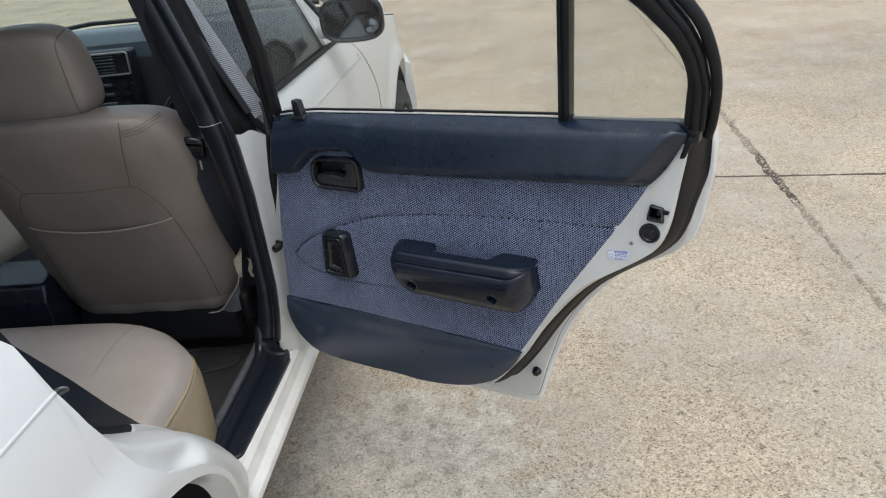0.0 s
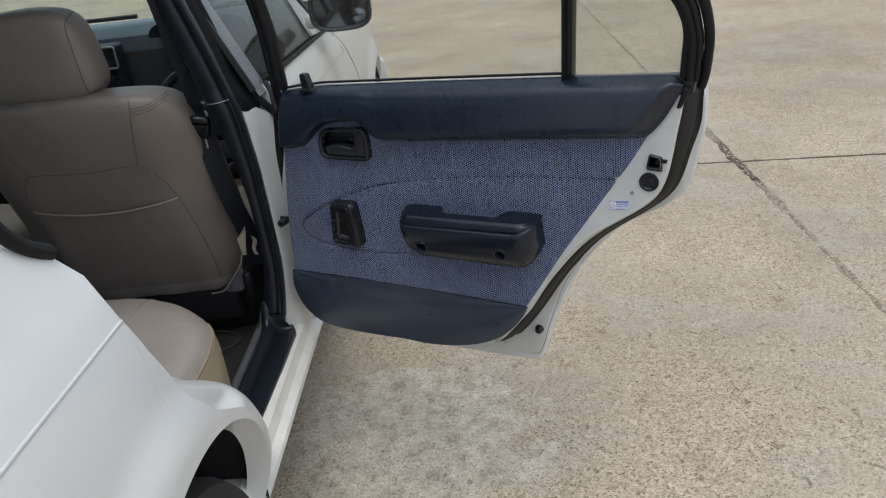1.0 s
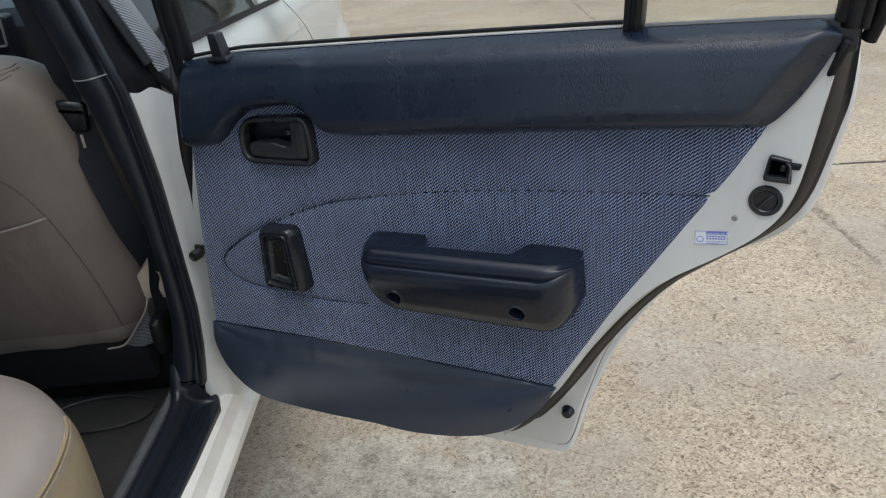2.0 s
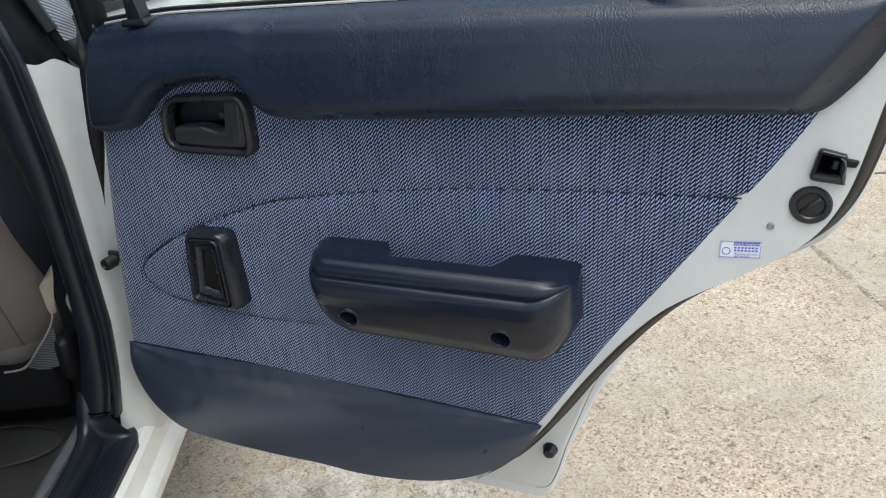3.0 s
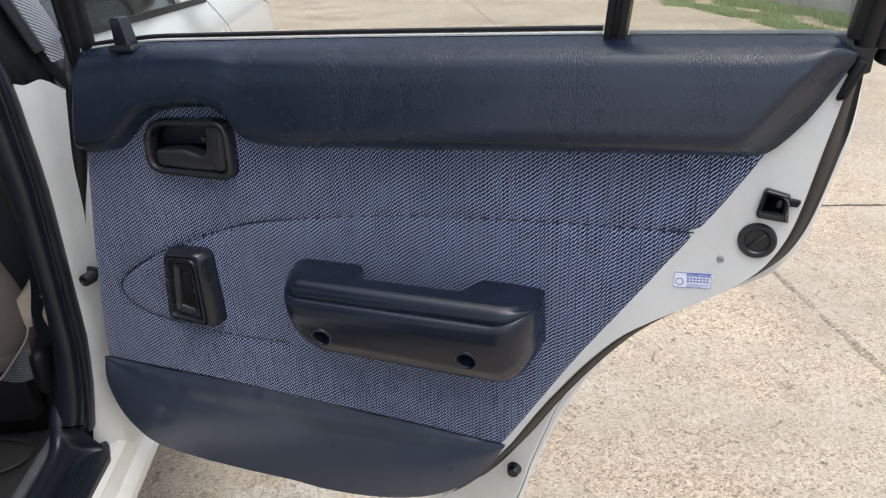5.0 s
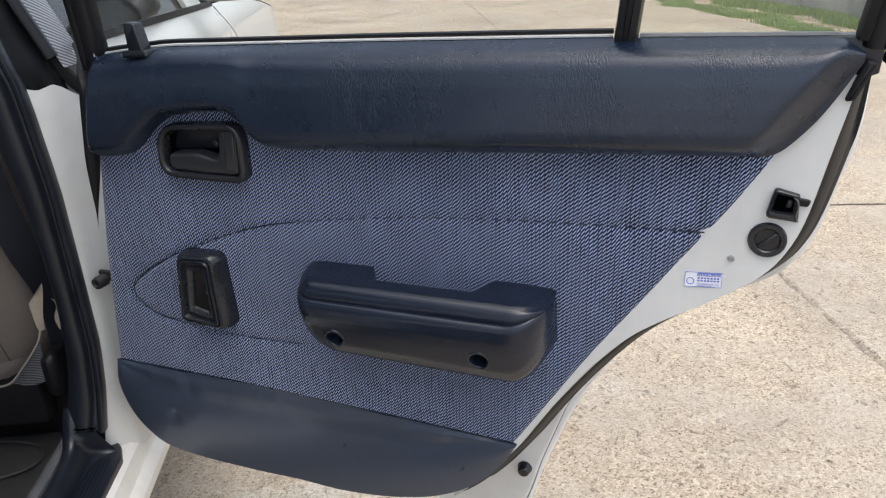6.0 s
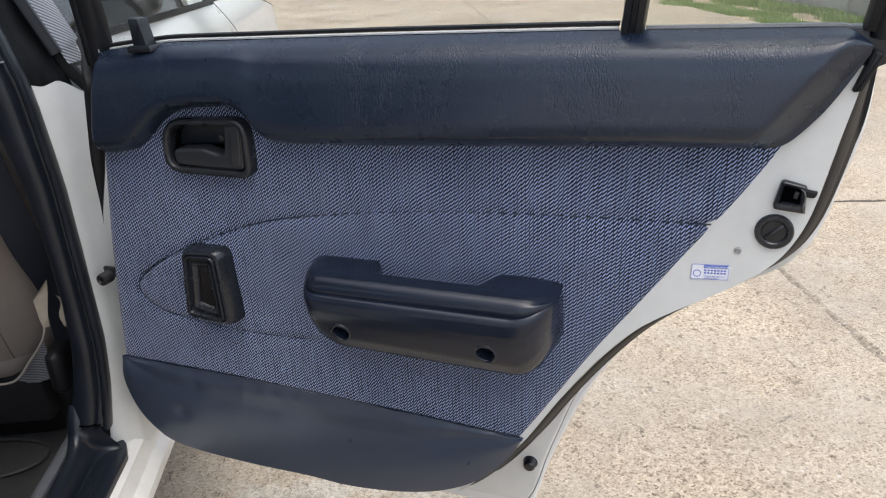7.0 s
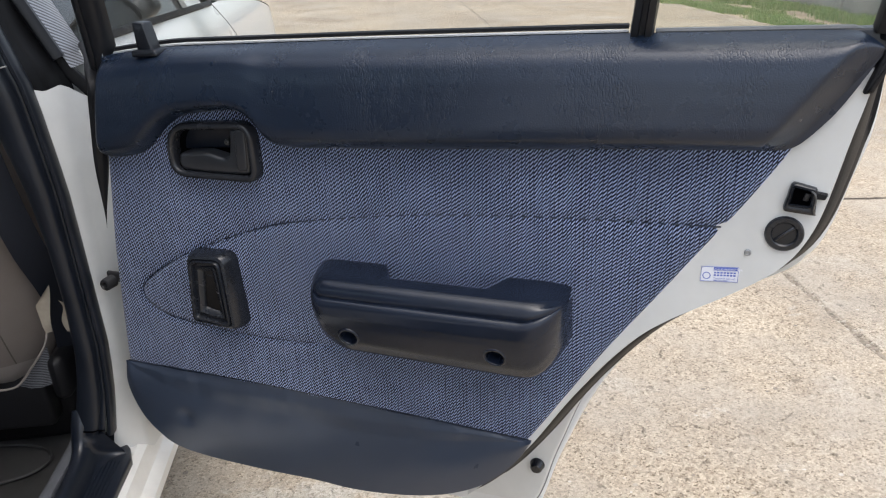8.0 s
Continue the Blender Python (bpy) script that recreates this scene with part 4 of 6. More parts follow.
part("screw", lathe("screw", [(0.0, -0.0015), (0.0010, -0.0015), (0.0013, -0.0042), (0.0030, -0.0038), (0.0036, -0.002), (0.0036, 0.016)], (0.2500, 0.006, 0.8181), "y", 14), M_STEEL, handle, "small steel screw", local=True)

# window switch: a raised panel with a stepped well
def switch_loop(d, y, extra=0.0):
    """The panel's outline drawn in by d, at depth y."""
    pts = [(0.177 + d, 0.600 + d, 0.010), (0.2425 - d + extra, 0.5955 + d, 0.010), (0.2370 - d + extra, 0.6920 - d, 0.013), (0.181 + d, 0.690 - d, 0.013)]
    pts = [(x, z, max(r - d * 0.5, 0.002)) for x, z, r in pts]
    return [(v.x, y - (0.004 * smooth(0.69, 0.60, v.y) if y < 0 else 0), v.y) for v in rounded(pts, 6)]


switch = part("window_switch", loft("window_switch", [switch_loop(0, 0.004, 0.004), switch_loop(0, -0.006, 0.003), switch_loop(0.0018, -0.0145), switch_loop(0.0036, -0.0178), switch_loop(0.0062, -0.0190), switch_loop(0.0072, -0.0182), switch_loop(0.0078, -0.0170)], 35, False), M_BLACK, car_door, "black plastic window switch panel", local=True)
part("rim", loft("rim", [switch_loop(0.0078, -0.0150), switch_loop(0.0081, -0.0200), switch_loop(0.0090, -0.0216), switch_loop(0.0104, -0.0212), switch_loop(0.0116, -0.0180), switch_loop(0.0120, -0.0160)], 50, False), M_BLACK, switch, "raised rim round the switch", local=True)
part("step", loft("step", [switch_loop(0.0118, -0.0162), switch_loop(0.0152, -0.0164), switch_loop(0.0157, -0.0182), switch_loop(0.0170, -0.0185), switch_loop(0.0184, -0.0168), switch_loop(0.0218, -0.0152), switch_loop(0.0226, -0.0120)], 50, False), M_BLACK, switch, local=True)
part("well", loft("well", [switch_loop(0.0222, -0.0130), switch_loop(0.0228, -0.0070), switch_loop(0.0240, -0.0055)], 30), M_CUP, switch, "switch well, coloured near-black as a recess", local=True)
part("rocker", slab("rocker", rounded([(0.2025, 0.646, 0.002), (0.2165, 0.645, 0.002), (0.2160, 0.664, 0.002), (0.2035, 0.665, 0.002)], 3), -0.0140, -0.004, 0.0015, 2), M_BLACK, switch, "black rocker switch", local=True)
part("rocker", slab("rocker", rounded([(0.2010, 0.624, 0.002), (0.2180, 0.623, 0.002), (0.2168, 0.645, 0.002), (0.2015, 0.646, 0.002)], 3), -0.0115, -0.004, 0.0015, 2), M_BLACK, switch, local=True)


# armrest: a padded top piece on a hollow base
def arm_end(u, y, z):
    """Rounds the two ends towards the door."""
    a, b = 0.352, 0.629
    e = min((u - a) / 0.030, (b - u) / 0.042, 1.0)
    e = max(e, 0.0)
    return (1 - (1 - e) ** 2.5) ** (1 / 2.5)


def arm_bot(u):
    return 0.598 - 0.004 * smooth(0.36, 0.6, u) + 0.016 * (1 - smooth(0.352, 0.40, u)) + 0.046 * max(0.0, (u - 0.580) / 0.049) ** 2.6


def notch(u):
    return smooth(0.428, 0.446, u) * smooth(0.566, 0.546, u)


def arm_base(s, t):
    u = lerp(0.3525, 0.6288, s)
    e = arm_end(u, 0, 0)
    lift = 0.010 * smooth(0.585, 0.628, u) + 0.006 * (1 - smooth(0.352, 0.375, u))
    top, bot = 0.6735 + lift, arm_bot(u)
    prof = [(0.0, bot + 0.004, 0.004), (0.10, bot - 0.003, -0.010), (0.22, bot + 0.001, -0.028), (0.34, bot + 0.010, -0.042), (0.48, bot + 0.026, -0.052), (0.66, lerp(bot, top, 0.62), -0.0585), (0.78, lerp(bot, top, 0.80), -0.0615), (0.86, top - 0.005, -0.0612), (0.92, top - 0.0005, -0.0585), (0.96, top + 0.0012, -0.0555), (1.0, top + 0.001, -0.050)]
    z = flow([(a, b) for a, b, _ in prof], t, 0.03)
    y = flow([(a, c) for a, _, c in prof], t, 0.03)
    y = 0.004 + (y - 0.004) * e
    return (u, y, z)


def arm_top(s, t):
    u = lerp(0.3545, 0.6272, s)
    e = arm_end(u, 0, 0)
    back = lerp(0.002, -0.024, notch(u))
    lift = 0.006 * smooth(0.585, 0.626, u) + 0.003 * (1 - smooth(0.354, 0.375, u))
    zb = 0.6925 + 0.004 * (1 - notch(u)) - 0.004 * notch(u) * 0
    prof = [(0.0, 0.640, back + 0.004), (0.12, zb - 0.008, back), (0.24, zb, back - 0.005), (0.42, 0.6935, -0.032), (0.53, 0.6920, -0.0425), (0.61, 0.6885, -0.0490), (0.69, 0.6835 + lift, -0.0528), (0.80, 0.6785 + lift, -0.0548), (1.0, 0.670 + lift, -0.0535)]
    z = flow([(a, b) for a, b, _ in prof], t, 0.04)
    y = flow([(a, c) for a, _, c in prof], t, 0.04)
    y = 0.004 + (y - 0.004) * e
    z -= 0.010 * (1 - e)
    return (u, y, z)


HOLES = (0.4045, 0.5625)


def pierced(me):
    """Opens the base at the two screw recesses."""
    bm = bmesh.new()
    bm.from_mesh(me)
    gone = [f for f in bm.faces if f.calc_center_median().y < -0.03 and any(math.hypot(f.calc_center_median().x - h, f.calc_center_median().z - 0.632) < 0.0100 for h in HOLES)]
    bmesh.ops.delete(bm, geom=gone, context="FACES")
    bm.to_mesh(me)
    bm.free()
    return me


armrest = part("armrest", pierced(grid("armrest", arm_base, 200, 90, 70)), M_ARM, car_door, "black vinyl pull armrest", local=True)
part("armrest_pad", grid("armrest_pad", arm_top, 110, 40, 70), M_ARM, armrest, "soft black grip pad", local=True)
for hu in HOLES:
    at = pose(hu, -0.0548, 0.632, 17, 0, 0)
    me = lathe("screw_recess", [(0.0090, 0.024), (0.0090, 0.0), (0.0095, -0.0010), (0.0107, -0.0013), (0.0121, -0.0006), (0.0128, 0.0014)], (0, 0, 0), "y", 26)
    me.transform(at)
    part("screw_recess", me, M_ARM, armrest, "deep round screw recess", local=True)
    me = lathe("recess_bottom", [(0.0, 0.022), (0.0092, 0.022)], (0, 0, 0), "y", 18)
    me.transform(at)
    part("recess_bottom", me, M_DEEP, armrest, local=True)

# latch, child lock, plug hole, sticker, bump stop on the painted edge
LATCH = [(0.8052, 0.7835, 0.004), (0.8316, 0.7808, 0.002), (0.8306, 0.8050, 0.002), (0.8105, 0.8100, 0.004)]
MOUTH = [(0.8106, 0.7902, 0.0015), (0.8262, 0.7888, 0.0015), (0.8262, 0.8030, 0.0015), (0.8130, 0.8058, 0.0015)]


def latch_loop(k, y):
    """Between the surround's rim (k = 0) and its mouth (k = 1), at depth y."""
    return [(a.lerp(b, k).x, y, a.lerp(b, k).y) for a, b in zip(rounded(LATCH, 5), rounded(MOUTH, 5))]


latch = part("latch_plate", loft("latch_plate", [latch_loop(0.0, 0.006), latch_loop(0.0, 0.0004), latch_loop(0.12, -0.0014), latch_loop(0.45, -0.0020), latch_loop(0.75, -0.0012), latch_loop(0.92, -0.0022), latch_loop(1.0, -0.0012), latch_loop(1.0, 0.0035)], 50, False), M_BLACK, car_door, "black plastic latch surround", local=True)
# thin plate; the mouth's depth is only shade in its black
part("latch_mouth", slab("latch_mouth", rounded(MOUTH, 3), 0.0026, 0.0036, 0.0003, 1), M_VOID, latch, "flat black plate shading the latch mouth", local=True)
part("latch_jaw", block("latch_jaw", (-0.0022, 0.0, -0.0035), (0.0022, 0.0030, 0.0035), 0.0008, 2, pose(0.8232, 0.001, 0.7965, 0, 12, 0)), M_DEEP, latch, local=True)
part("latch_claw", sweep("latch_claw", spline([(0.8257, -0.0014, 0.8032), (0.8288, -0.0030, 0.8010), (0.8300, -0.0036, 0.7950), (0.8291, -0.0036, 0.7875), (0.8312, -0.0014, 0.7820)], 5), oval(0.0007, 0.0007, 6)), M_STEEL, latch, "worn metal latch claw", local=True)
part("latch_tab", slab("latch_tab", rounded([(0.8300, 0.7955, 0.001), (0.8375, 0.7950, 0.002), (0.8395, 0.8005, 0.001), (0.8300, 0.8020, 0.001)], 3), 0.0, 0.012, 0.001, 1), M_RUBBER, latch, "black rubber tab reaching the seal", local=True)
child = part("child_lock", lathe("child_lock", [(0.0098, 0.002), (0.0100, -0.0016), (0.0112, -0.0028), (0.0148, -0.0030), (0.0160, -0.0016), (0.0163, 0.004)], (0.810, 0.004, 0.7615), "y", 36), M_BLACK, car_door, "round black child lock bezel", local=True)
part("dial", lathe("dial", [(0.0, -0.0011), (0.0098, -0.0010), (0.0102, 0.002)], (0.810, 0.004, 0.7615), "y", 24), M_DEEP, child, local=True)
part("dial_ridge", block("dial_ridge", (-0.0098, -0.0025, -0.0017), (0.0098, 0.001, 0.0017), 0.0006, 1, pose(0.810, 0.004, 0.7615, 0, -42, 0)), M_BLACK, child, local=True)
part("plug_hole", lathe("plug_hole", [(0.0, -0.0004), (0.0018, -0.0005), (0.0022, -0.0014), (0.0030, -0.0010), (0.0033, 0.001)], (0.7825, 0.0045, 0.7405), "y", 16), M_RIM, car_door, "small round drain hole", local=True)
sticker = part("sticker", slab("sticker", rounded([(0.744, 0.7085, 0.002), (0.777, 0.7105, 0.002), (0.7782, 0.725, 0.002), (0.7455, 0.7232, 0.002)], 3), 0.0042, 0.0049, 0.0002, 1), M_LABEL, car_door, "small white sticker with blue print", local=True)


def sticker_bar(u0, u1, z0, z1):
    part("print_bar", slab("print_bar", [Vector((u, z + (u - 0.744) * 0.055)) for u, z in ((u0, z0), (u1, z0), (u1, z1), (u0, z1))], 0.0038, 0.0043, 0.0001, 1), M_BLUE, sticker, local=True)


sticker_bar(0.7555, 0.7760, 0.7196, 0.7228)
for row in range(2):
    for k in range(7):
        sticker_bar(0.7560 + k * 0.0028, 0.7560 + k * 0.0028 + 0.0019, 0.7168 - row * 0.0026, 0.7182 - row * 0.0026)
for a, b, c, d in ((0.7448, 0.777, 0.70855, 0.7088), (0.7448, 0.777, 0.7231, 0.72335), (0.7448, 0.74505, 0.7088, 0.7231), (0.7767, 0.777, 0.7088, 0.7231)):
    sticker_bar(a, b, c, d)
part("print_ring", sweep("print_ring", [(0.7498 + 0.0032 * math.cos(a), 0.0042, 0.7145 + 0.0032 * math.sin(a)) for a in np.linspace(0, 2 * math.pi, 20)[:-1]], oval(0.0004, 0.0003, 4), closed=True), M_BLUE, sticker, local=True)


def text_part(body, size, place, parent, material, name="lettering"):
    cu = bpy.data.curves.new(name, "FONT")
    cu.body, cu.size, cu.extrude = body, size, 0.0001
    ob = new("temp_text", cu)
    dg = bpy.context.evaluated_depsgraph_get()
    me = bpy.data.meshes.new_from_object(ob.evaluated_get(dg))
    bpy.data.objects.remove(ob)
    me.materials.clear()
    me.transform(place @ pose(0, 0, 0, 90, 0, 0))
    return part(name, me, material, parent, local=True)


text_part("CHILD PROTECTOR", 0.0027, pose(0.7560, 0.0034, 0.7207, 0, -3, 0), sticker, M_LABEL)
text_part("When locked, door won't", 0.0018, pose(0.7560, 0.0036, 0.7120, 0, -3, 0), sticker, M_BLUE)
text_part("open from inside.", 0.0018, pose(0.7560, 0.0036, 0.7100, 0, -3, 0), sticker, M_BLUE)

stop = part("bump_stop", lathe("bump_stop", [(0.0, -0.016), (0.0055, -0.0155), (0.0075, -0.013), (0.0078, -0.007), (0.0105, -0.004), (0.011, 0.002)], (0.575, 0.087, 0.399), "y", 24), M_BLACK, car_door, "black rubber bump stop", local=True)
part("corner_seal", slab("corner_seal", rounded([(0.851, 0.884, 0.003), (0.859, 0.886, 0.002), (0.871, 0.915, 0.003), (0.862, 0.918, 0.003)], 3), -0.003, 0.010, 0.003), M_RUBBER, car_door, local=True)
strap = part("check_strap", block("check_strap", (-0.03, 0.03, 0.612), (0.06, 0.036, 0.626), 0.002), M_DEEP, car_door, "black door check strap", local=True)
part("strap_eye", lathe("strap_eye", [(0.0035, 0.004), (0.0035, -0.004), (0.005, -0.006), (0.0075, -0.005), (0.0083, -0.002), (0.0083, 0.010)], (0.031, 0.008, 0.621), "y", 20), M_DEEP, strap, local=True)
part("strap_knuckle", lathe("strap_knuckle", [(0.0, -0.010), (0.006, -0.009), (0.007, -0.006), (0.007, 0.006), (0.006, 0.009), (0.0, 0.010)], (0.004, 0.033, 0.619), "z", 16), M_DEEP, strap, local=True)


# ---------------------------------------------------------------- the car
SIDE = [(0.16, -0.085), (0.22, -0.050), (0.27, -0.020), (0.32, 0.0), (0.36, 0.010), (0.45, 0.030), (0.56, 0.047), (0.68, 0.052), (0.76, 0.046), (0.82, 0.036), (0.86, 0.024), (0.91, 0.0), (1.0, -0.035)]


def side_x(y, z, arch=True):
    x = flow(SIDE, z, 0.03)
    x -= 0.10 * smooth(1.5, 2.35, y) ** 1.5 + 0.05 * smooth(-1.3, -1.95, y)
    if arch:
        for c in (RWY, FWY):
            d = math.hypot(y - c, z - 0.327)
            x += 0.016 * smooth(0.42, 0.345, d) * smooth(0.20, 0.40, z)
    return x


def mirrored(me):
    """The same piece on the car's other flank."""
    m2 = me.copy()
    m2.transform(Matrix.Translation((2 * XC, 0, 0)) @ Matrix.Diagonal((-1, 1, 1, 1)))
    m2.flip_normals()
    return m2


def both(name, me, material, label=""):
    a = part(name, me, material, car, label)
    me2 = mirrored(me)
    me2.materials.clear()
    b = part(name, me2, material, car)
    return a, b


def ray_out(c, a, poly):
    """How far the ray from c at angle a runs to the polygon."""
    d, best = Vector((math.cos(a), math.sin(a))), 0
    for i in range(len(poly)):
        p, q = Vector(poly[i]), Vector(poly[(i + 1) % len(poly)])
        e = q - p
        den = d.x * e.y - d.y * e.x
        if abs(den) < 1e-9:
            continue
        w = p - Vector(c)
        t, s = (w.x * e.y - w.y * e.x) / den, (w.x * d.y - w.y * d.x) / den
        if t > 0 and -1e-6 <= s <= 1 + 1e-6:
            best = max(best, t)
    return best


def arch_panel(name, yc, poly, a0, a1, n=96, m=26, R=0.315, zc=0.327):
    """A body panel round a wheel arch, from the arch's lip out to the polygon's edge."""
    corners = [math.atan2(z - zc, y - yc) for y, z in poly if a0 < math.atan2(z - zc, y - yc) < a1]
    angles = sorted([a for a in np.linspace(a0, a1, n) if all(abs(a - c) > 0.003 for c in corners)] + corners)
    rows = []
    for a in angles:
        far = max(ray_out((yc, zc), a, poly), R + 0.01)
        row = []
        for k, r in enumerate([R - 0.012] + [lerp(R, far, (j / m) ** 1.15) for j in range(m + 1)]):
            y, z = yc + r * math.cos(a), zc + r * math.sin(a)
            x = side_x(y, z) - (0.035 if k == 0 else 0)
            row.append((x, y, z))
        rows.append(row)
    w = m + 2
    verts = [v for row in rows for v in row]
    faces = [(i * w + j, (i + 1) * w + j, (i + 1) * w + j + 1, i * w + j + 1) for i in range(len(rows) - 1) for j in range(w - 1)]
    return as_mesh(name, verts, faces, 35)


# rear quarter: its door edge, the folded jamb and the wheel arch
EDGE = [(-0.935, 1.050), (-0.914, 1.015), (-0.903, 0.985), (-0.884, 0.960), (-0.845, 0.938), (-0.822, 0.90), (-0.822, 0.845), (-0.808, 0.79), (-0.790, 0.745), (-0.774, 0.70), (-0.738, 0.655), (-0.660, 0.600), (-0.600, 0.530), (-0.555, 0.46), (-0.528, 0.40), (-0.512, 0.34), (-0.505, 0.27)]
JAMB = [(-0.885, 1.06), (-0.868, 1.020), (-0.855, 0.990), (-0.838, 0.960), (-0.800, 0.928), (-0.77, 0.885), (-0.752, 0.84), (-0.740, 0.79), (-0.722, 0.745), (-0.700, 0.692), (-0.650, 0.648), (-0.590, 0.602), (-0.530, 0.545), (-0.470, 0.475), (-0.415, 0.405), (-0.370, 0.345), (-0.345, 0.27)]
quarter_poly = EDGE + [(-0.58, 0.20), (-0.88, 0.31), (-1.20, 0.22), (-1.90, 0.24), (-1.93, 0.62), (-1.90, 0.93), (-1.45, 0.975), (-1.15, 1.03)]
q_me = arch_panel("rear_quarter", RWY + 0.028, quarter_poly, radians(-16), radians(196), 300, 30, 0.318)
quarter, _ = both("rear_quarter", q_me, M_WHITE, "white painted rear wing with a shallow crease")
edge_s, jamb_s = spline([(a, b, 0) for a, b in EDGE], 8), spline([(a, b, 0) for a, b in JAMB], 8)


def jamb(s, t):
    f = s * (len(edge_s) - 1)
    i = min(int(f), len(edge_s) - 2)
    e, j = edge_s[i].lerp(edge_s[i + 1], f - i), jamb_s[i].lerp(jamb_s[i + 1], f - i)
    e = e - (j - e).normalized() * 0.006
    xe, xj = side_x(e.x, e.y) - 0.0015, -0.062
    low = smooth(0.80, 0.62, e.y)
    # high up a plain folded return, low down a full roll over the wheel
    a, b = lerp(t ** 0.9, 1 - math.cos(math.pi / 2 * t), low), lerp(t, math.sin(math.pi / 2 * t), low)
    x, y, z = lerp(xe, xj, a), lerp(e.x, j.x, b), lerp(e.y, j.y, b)
    x -= 0.012 * math.sin(math.pi * min(t * 2.2, 1)) * (1 - low)
    hump = math.sin(math.pi * t) ** 1.5
    y += low * 0.004 * hump
    z += low * 0.006 * hump
    # a crisp step behind the wing's edge where the door's lower corner closes
    step = smooth(0.585, 0.625, e.y) * smooth(0.735, 0.695, e.y) * smooth(0.02, 0.09, t) * smooth(0.48, 0.16, t)
    return (x - 0.024 * step, y, z - 0.010 * step)


both("door_jamb", grid("door_jamb", jamb, 170, 56, 60), M_WHITE_IN, "white painted door jamb over the wheel")

both("weatherstrip", sweep("weatherstrip", spline([(-0.042, -0.915, 1.080), (-0.030, -0.904, 1.037), (-0.024, -0.896, 1.005), (-0.018, -0.884, 0.975), (-0.014, -0.862, 0.952), (-0.010, -0.840, 0.938)], 8), oval(0.010, 0.008, 10, 2.2), (0.6, 0.4, 0.7)), M_RUBBER, "black rubber weatherstrip at the rear pillar")
both("opening_seal", sweep("opening_seal", [(-0.064, v.x + 0.002, v.y + 0.004) for v in jamb_s if 0.612 < v.y < 0.915], oval(0.007, 0.007, 10, 2.6), (0, 0.75, 0.66)), M_RUBBER, "black seal along the door opening")
both("jamb_flange", sweep("jamb_flange", [(-0.062, v.x + 0.001, v.y + 0.003) for v in jamb_s if v.y < 0.618], oval(0.009, 0.008, 10, 2.6), (0, 0.75, 0.66)), M_WHITE_IN)
TRIMTOP = [(-0.83, 1.02), (-0.80, 0.96), (-0.765, 0.905), (-0.713, 0.830), (-0.649, 0.738), (-0.594, 0.652), (-0.531, 0.562), (-0.47, 0.485), (-0.415, 0.415), (-0.37, 0.35)]


def side_trim(s, t):
    f = s * (len(TRIMTOP) - 1)
    i = min(int(f), len(TRIMTOP) - 2)
    y, z = lerp(TRIMTOP[i][0], TRIMTOP[i + 1][0], f - i), lerp(TRIMTOP[i][1], TRIMTOP[i + 1][1], f - i)
    if t < 0.5:
        k = t / 0.5
        return (lerp(-0.060, -0.084, k), y - 0.045 * (1 - k), z - 0.052 * (1 - k))
    k = (t - 0.5) / 0.5
    return (-0.084 - 0.022 * smooth(0, 0.3, k), y, z - 0.20 * k * k)


both("side_trim", grid("side_trim", side_trim, 60, 16, 60), M_TRIM, "navy plastic trim beside the rear seat")
both("crease_line", sweep("crease_line", [(side_x(y, 0.842 - 0.010 * (y + 0.82)) + 0.0006, y, 0.842 - 0.010 * (y + 0.82)) for y in np.linspace(-1.86, -0.822, 40)], oval(0.0024, 0.0011, 8), (1, 0, 0.1)), M_WHITE)
striker = part("striker", sweep("striker", spline([(-0.030, -0.768, 0.799), (-0.014, -0.758, 0.802), (-0.011, -0.754, 0.797), (-0.028, -0.762, 0.791)], 5), oval(0.0022, 0.0022, 8)), M_STEEL, car, "grey steel door striker")
part("striker_plate", block("striker_plate", (-0.020, -0.010, -0.018), (0.012, 0.003, 0.018), 0.003, 2, pose(-0.020, -0.776, 0.800, 30, 0, -45)), M_WHITE_IN, striker)

# sill with its scuff plate
SILL = [(-0.062, 0.19), (-0.040, 0.225), (-0.016, 0.262), (0.004, 0.288), (0.010, 0.303), (0.0085, 0.313), (0.002, 0.319), (-0.006, 0.324), (-0.0085, 0.330), (-0.0125, 0.350), (-0.022, 0.3585), (-0.05, 0.3595), (-0.10, 0.358), (-0.118, 0.345), (-0.17, 0.25), (-0.17, 0.19), (-0.10, 0.175)]
both("sill", sweep("sill", [(0, y, 0) for y in np.linspace(-0.60, 1.15, 12)], SILL, (0, 0, 1), sharp=18), M_SILL, "white painted sill with dusty steps")
TREAD = [(-0.090, -0.400, 0.010), (-0.052, -0.392, 0.016), (-0.027, -0.372, 0.022), (-0.0205, -0.200, 0.05), (-0.0185, -0.058, 0.020), (-0.027, -0.033, 0.014), (-0.047, -0.004, 0.020), (-0.066, 0.012, 0.012), (-0.092, 0.012, 0.004)]
plate = part("scuff_plate", slab("scuff_plate", rounded(TREAD, 6), -0.3665, -0.350, 0.0035, 3, lambda x, y, z: (x, z, -y)), M_TRIM, car, "navy plastic scuff plate with raised ribs")
ridge_line = spline([(-0.0755, -0.405, 0.371), (-0.0750, -0.30, 0.371), (-0.0745, -0.20, 0.3715), (-0.0745, -0.13, 0.3725), (-0.0745, -0.092, 0.376), (-0.0750, -0.068, 0.384), (-0.0765, -0.053, 0.398), (-0.0755, -0.044, 0.418), (-0.0735, -0.034, 0.434)], 6)
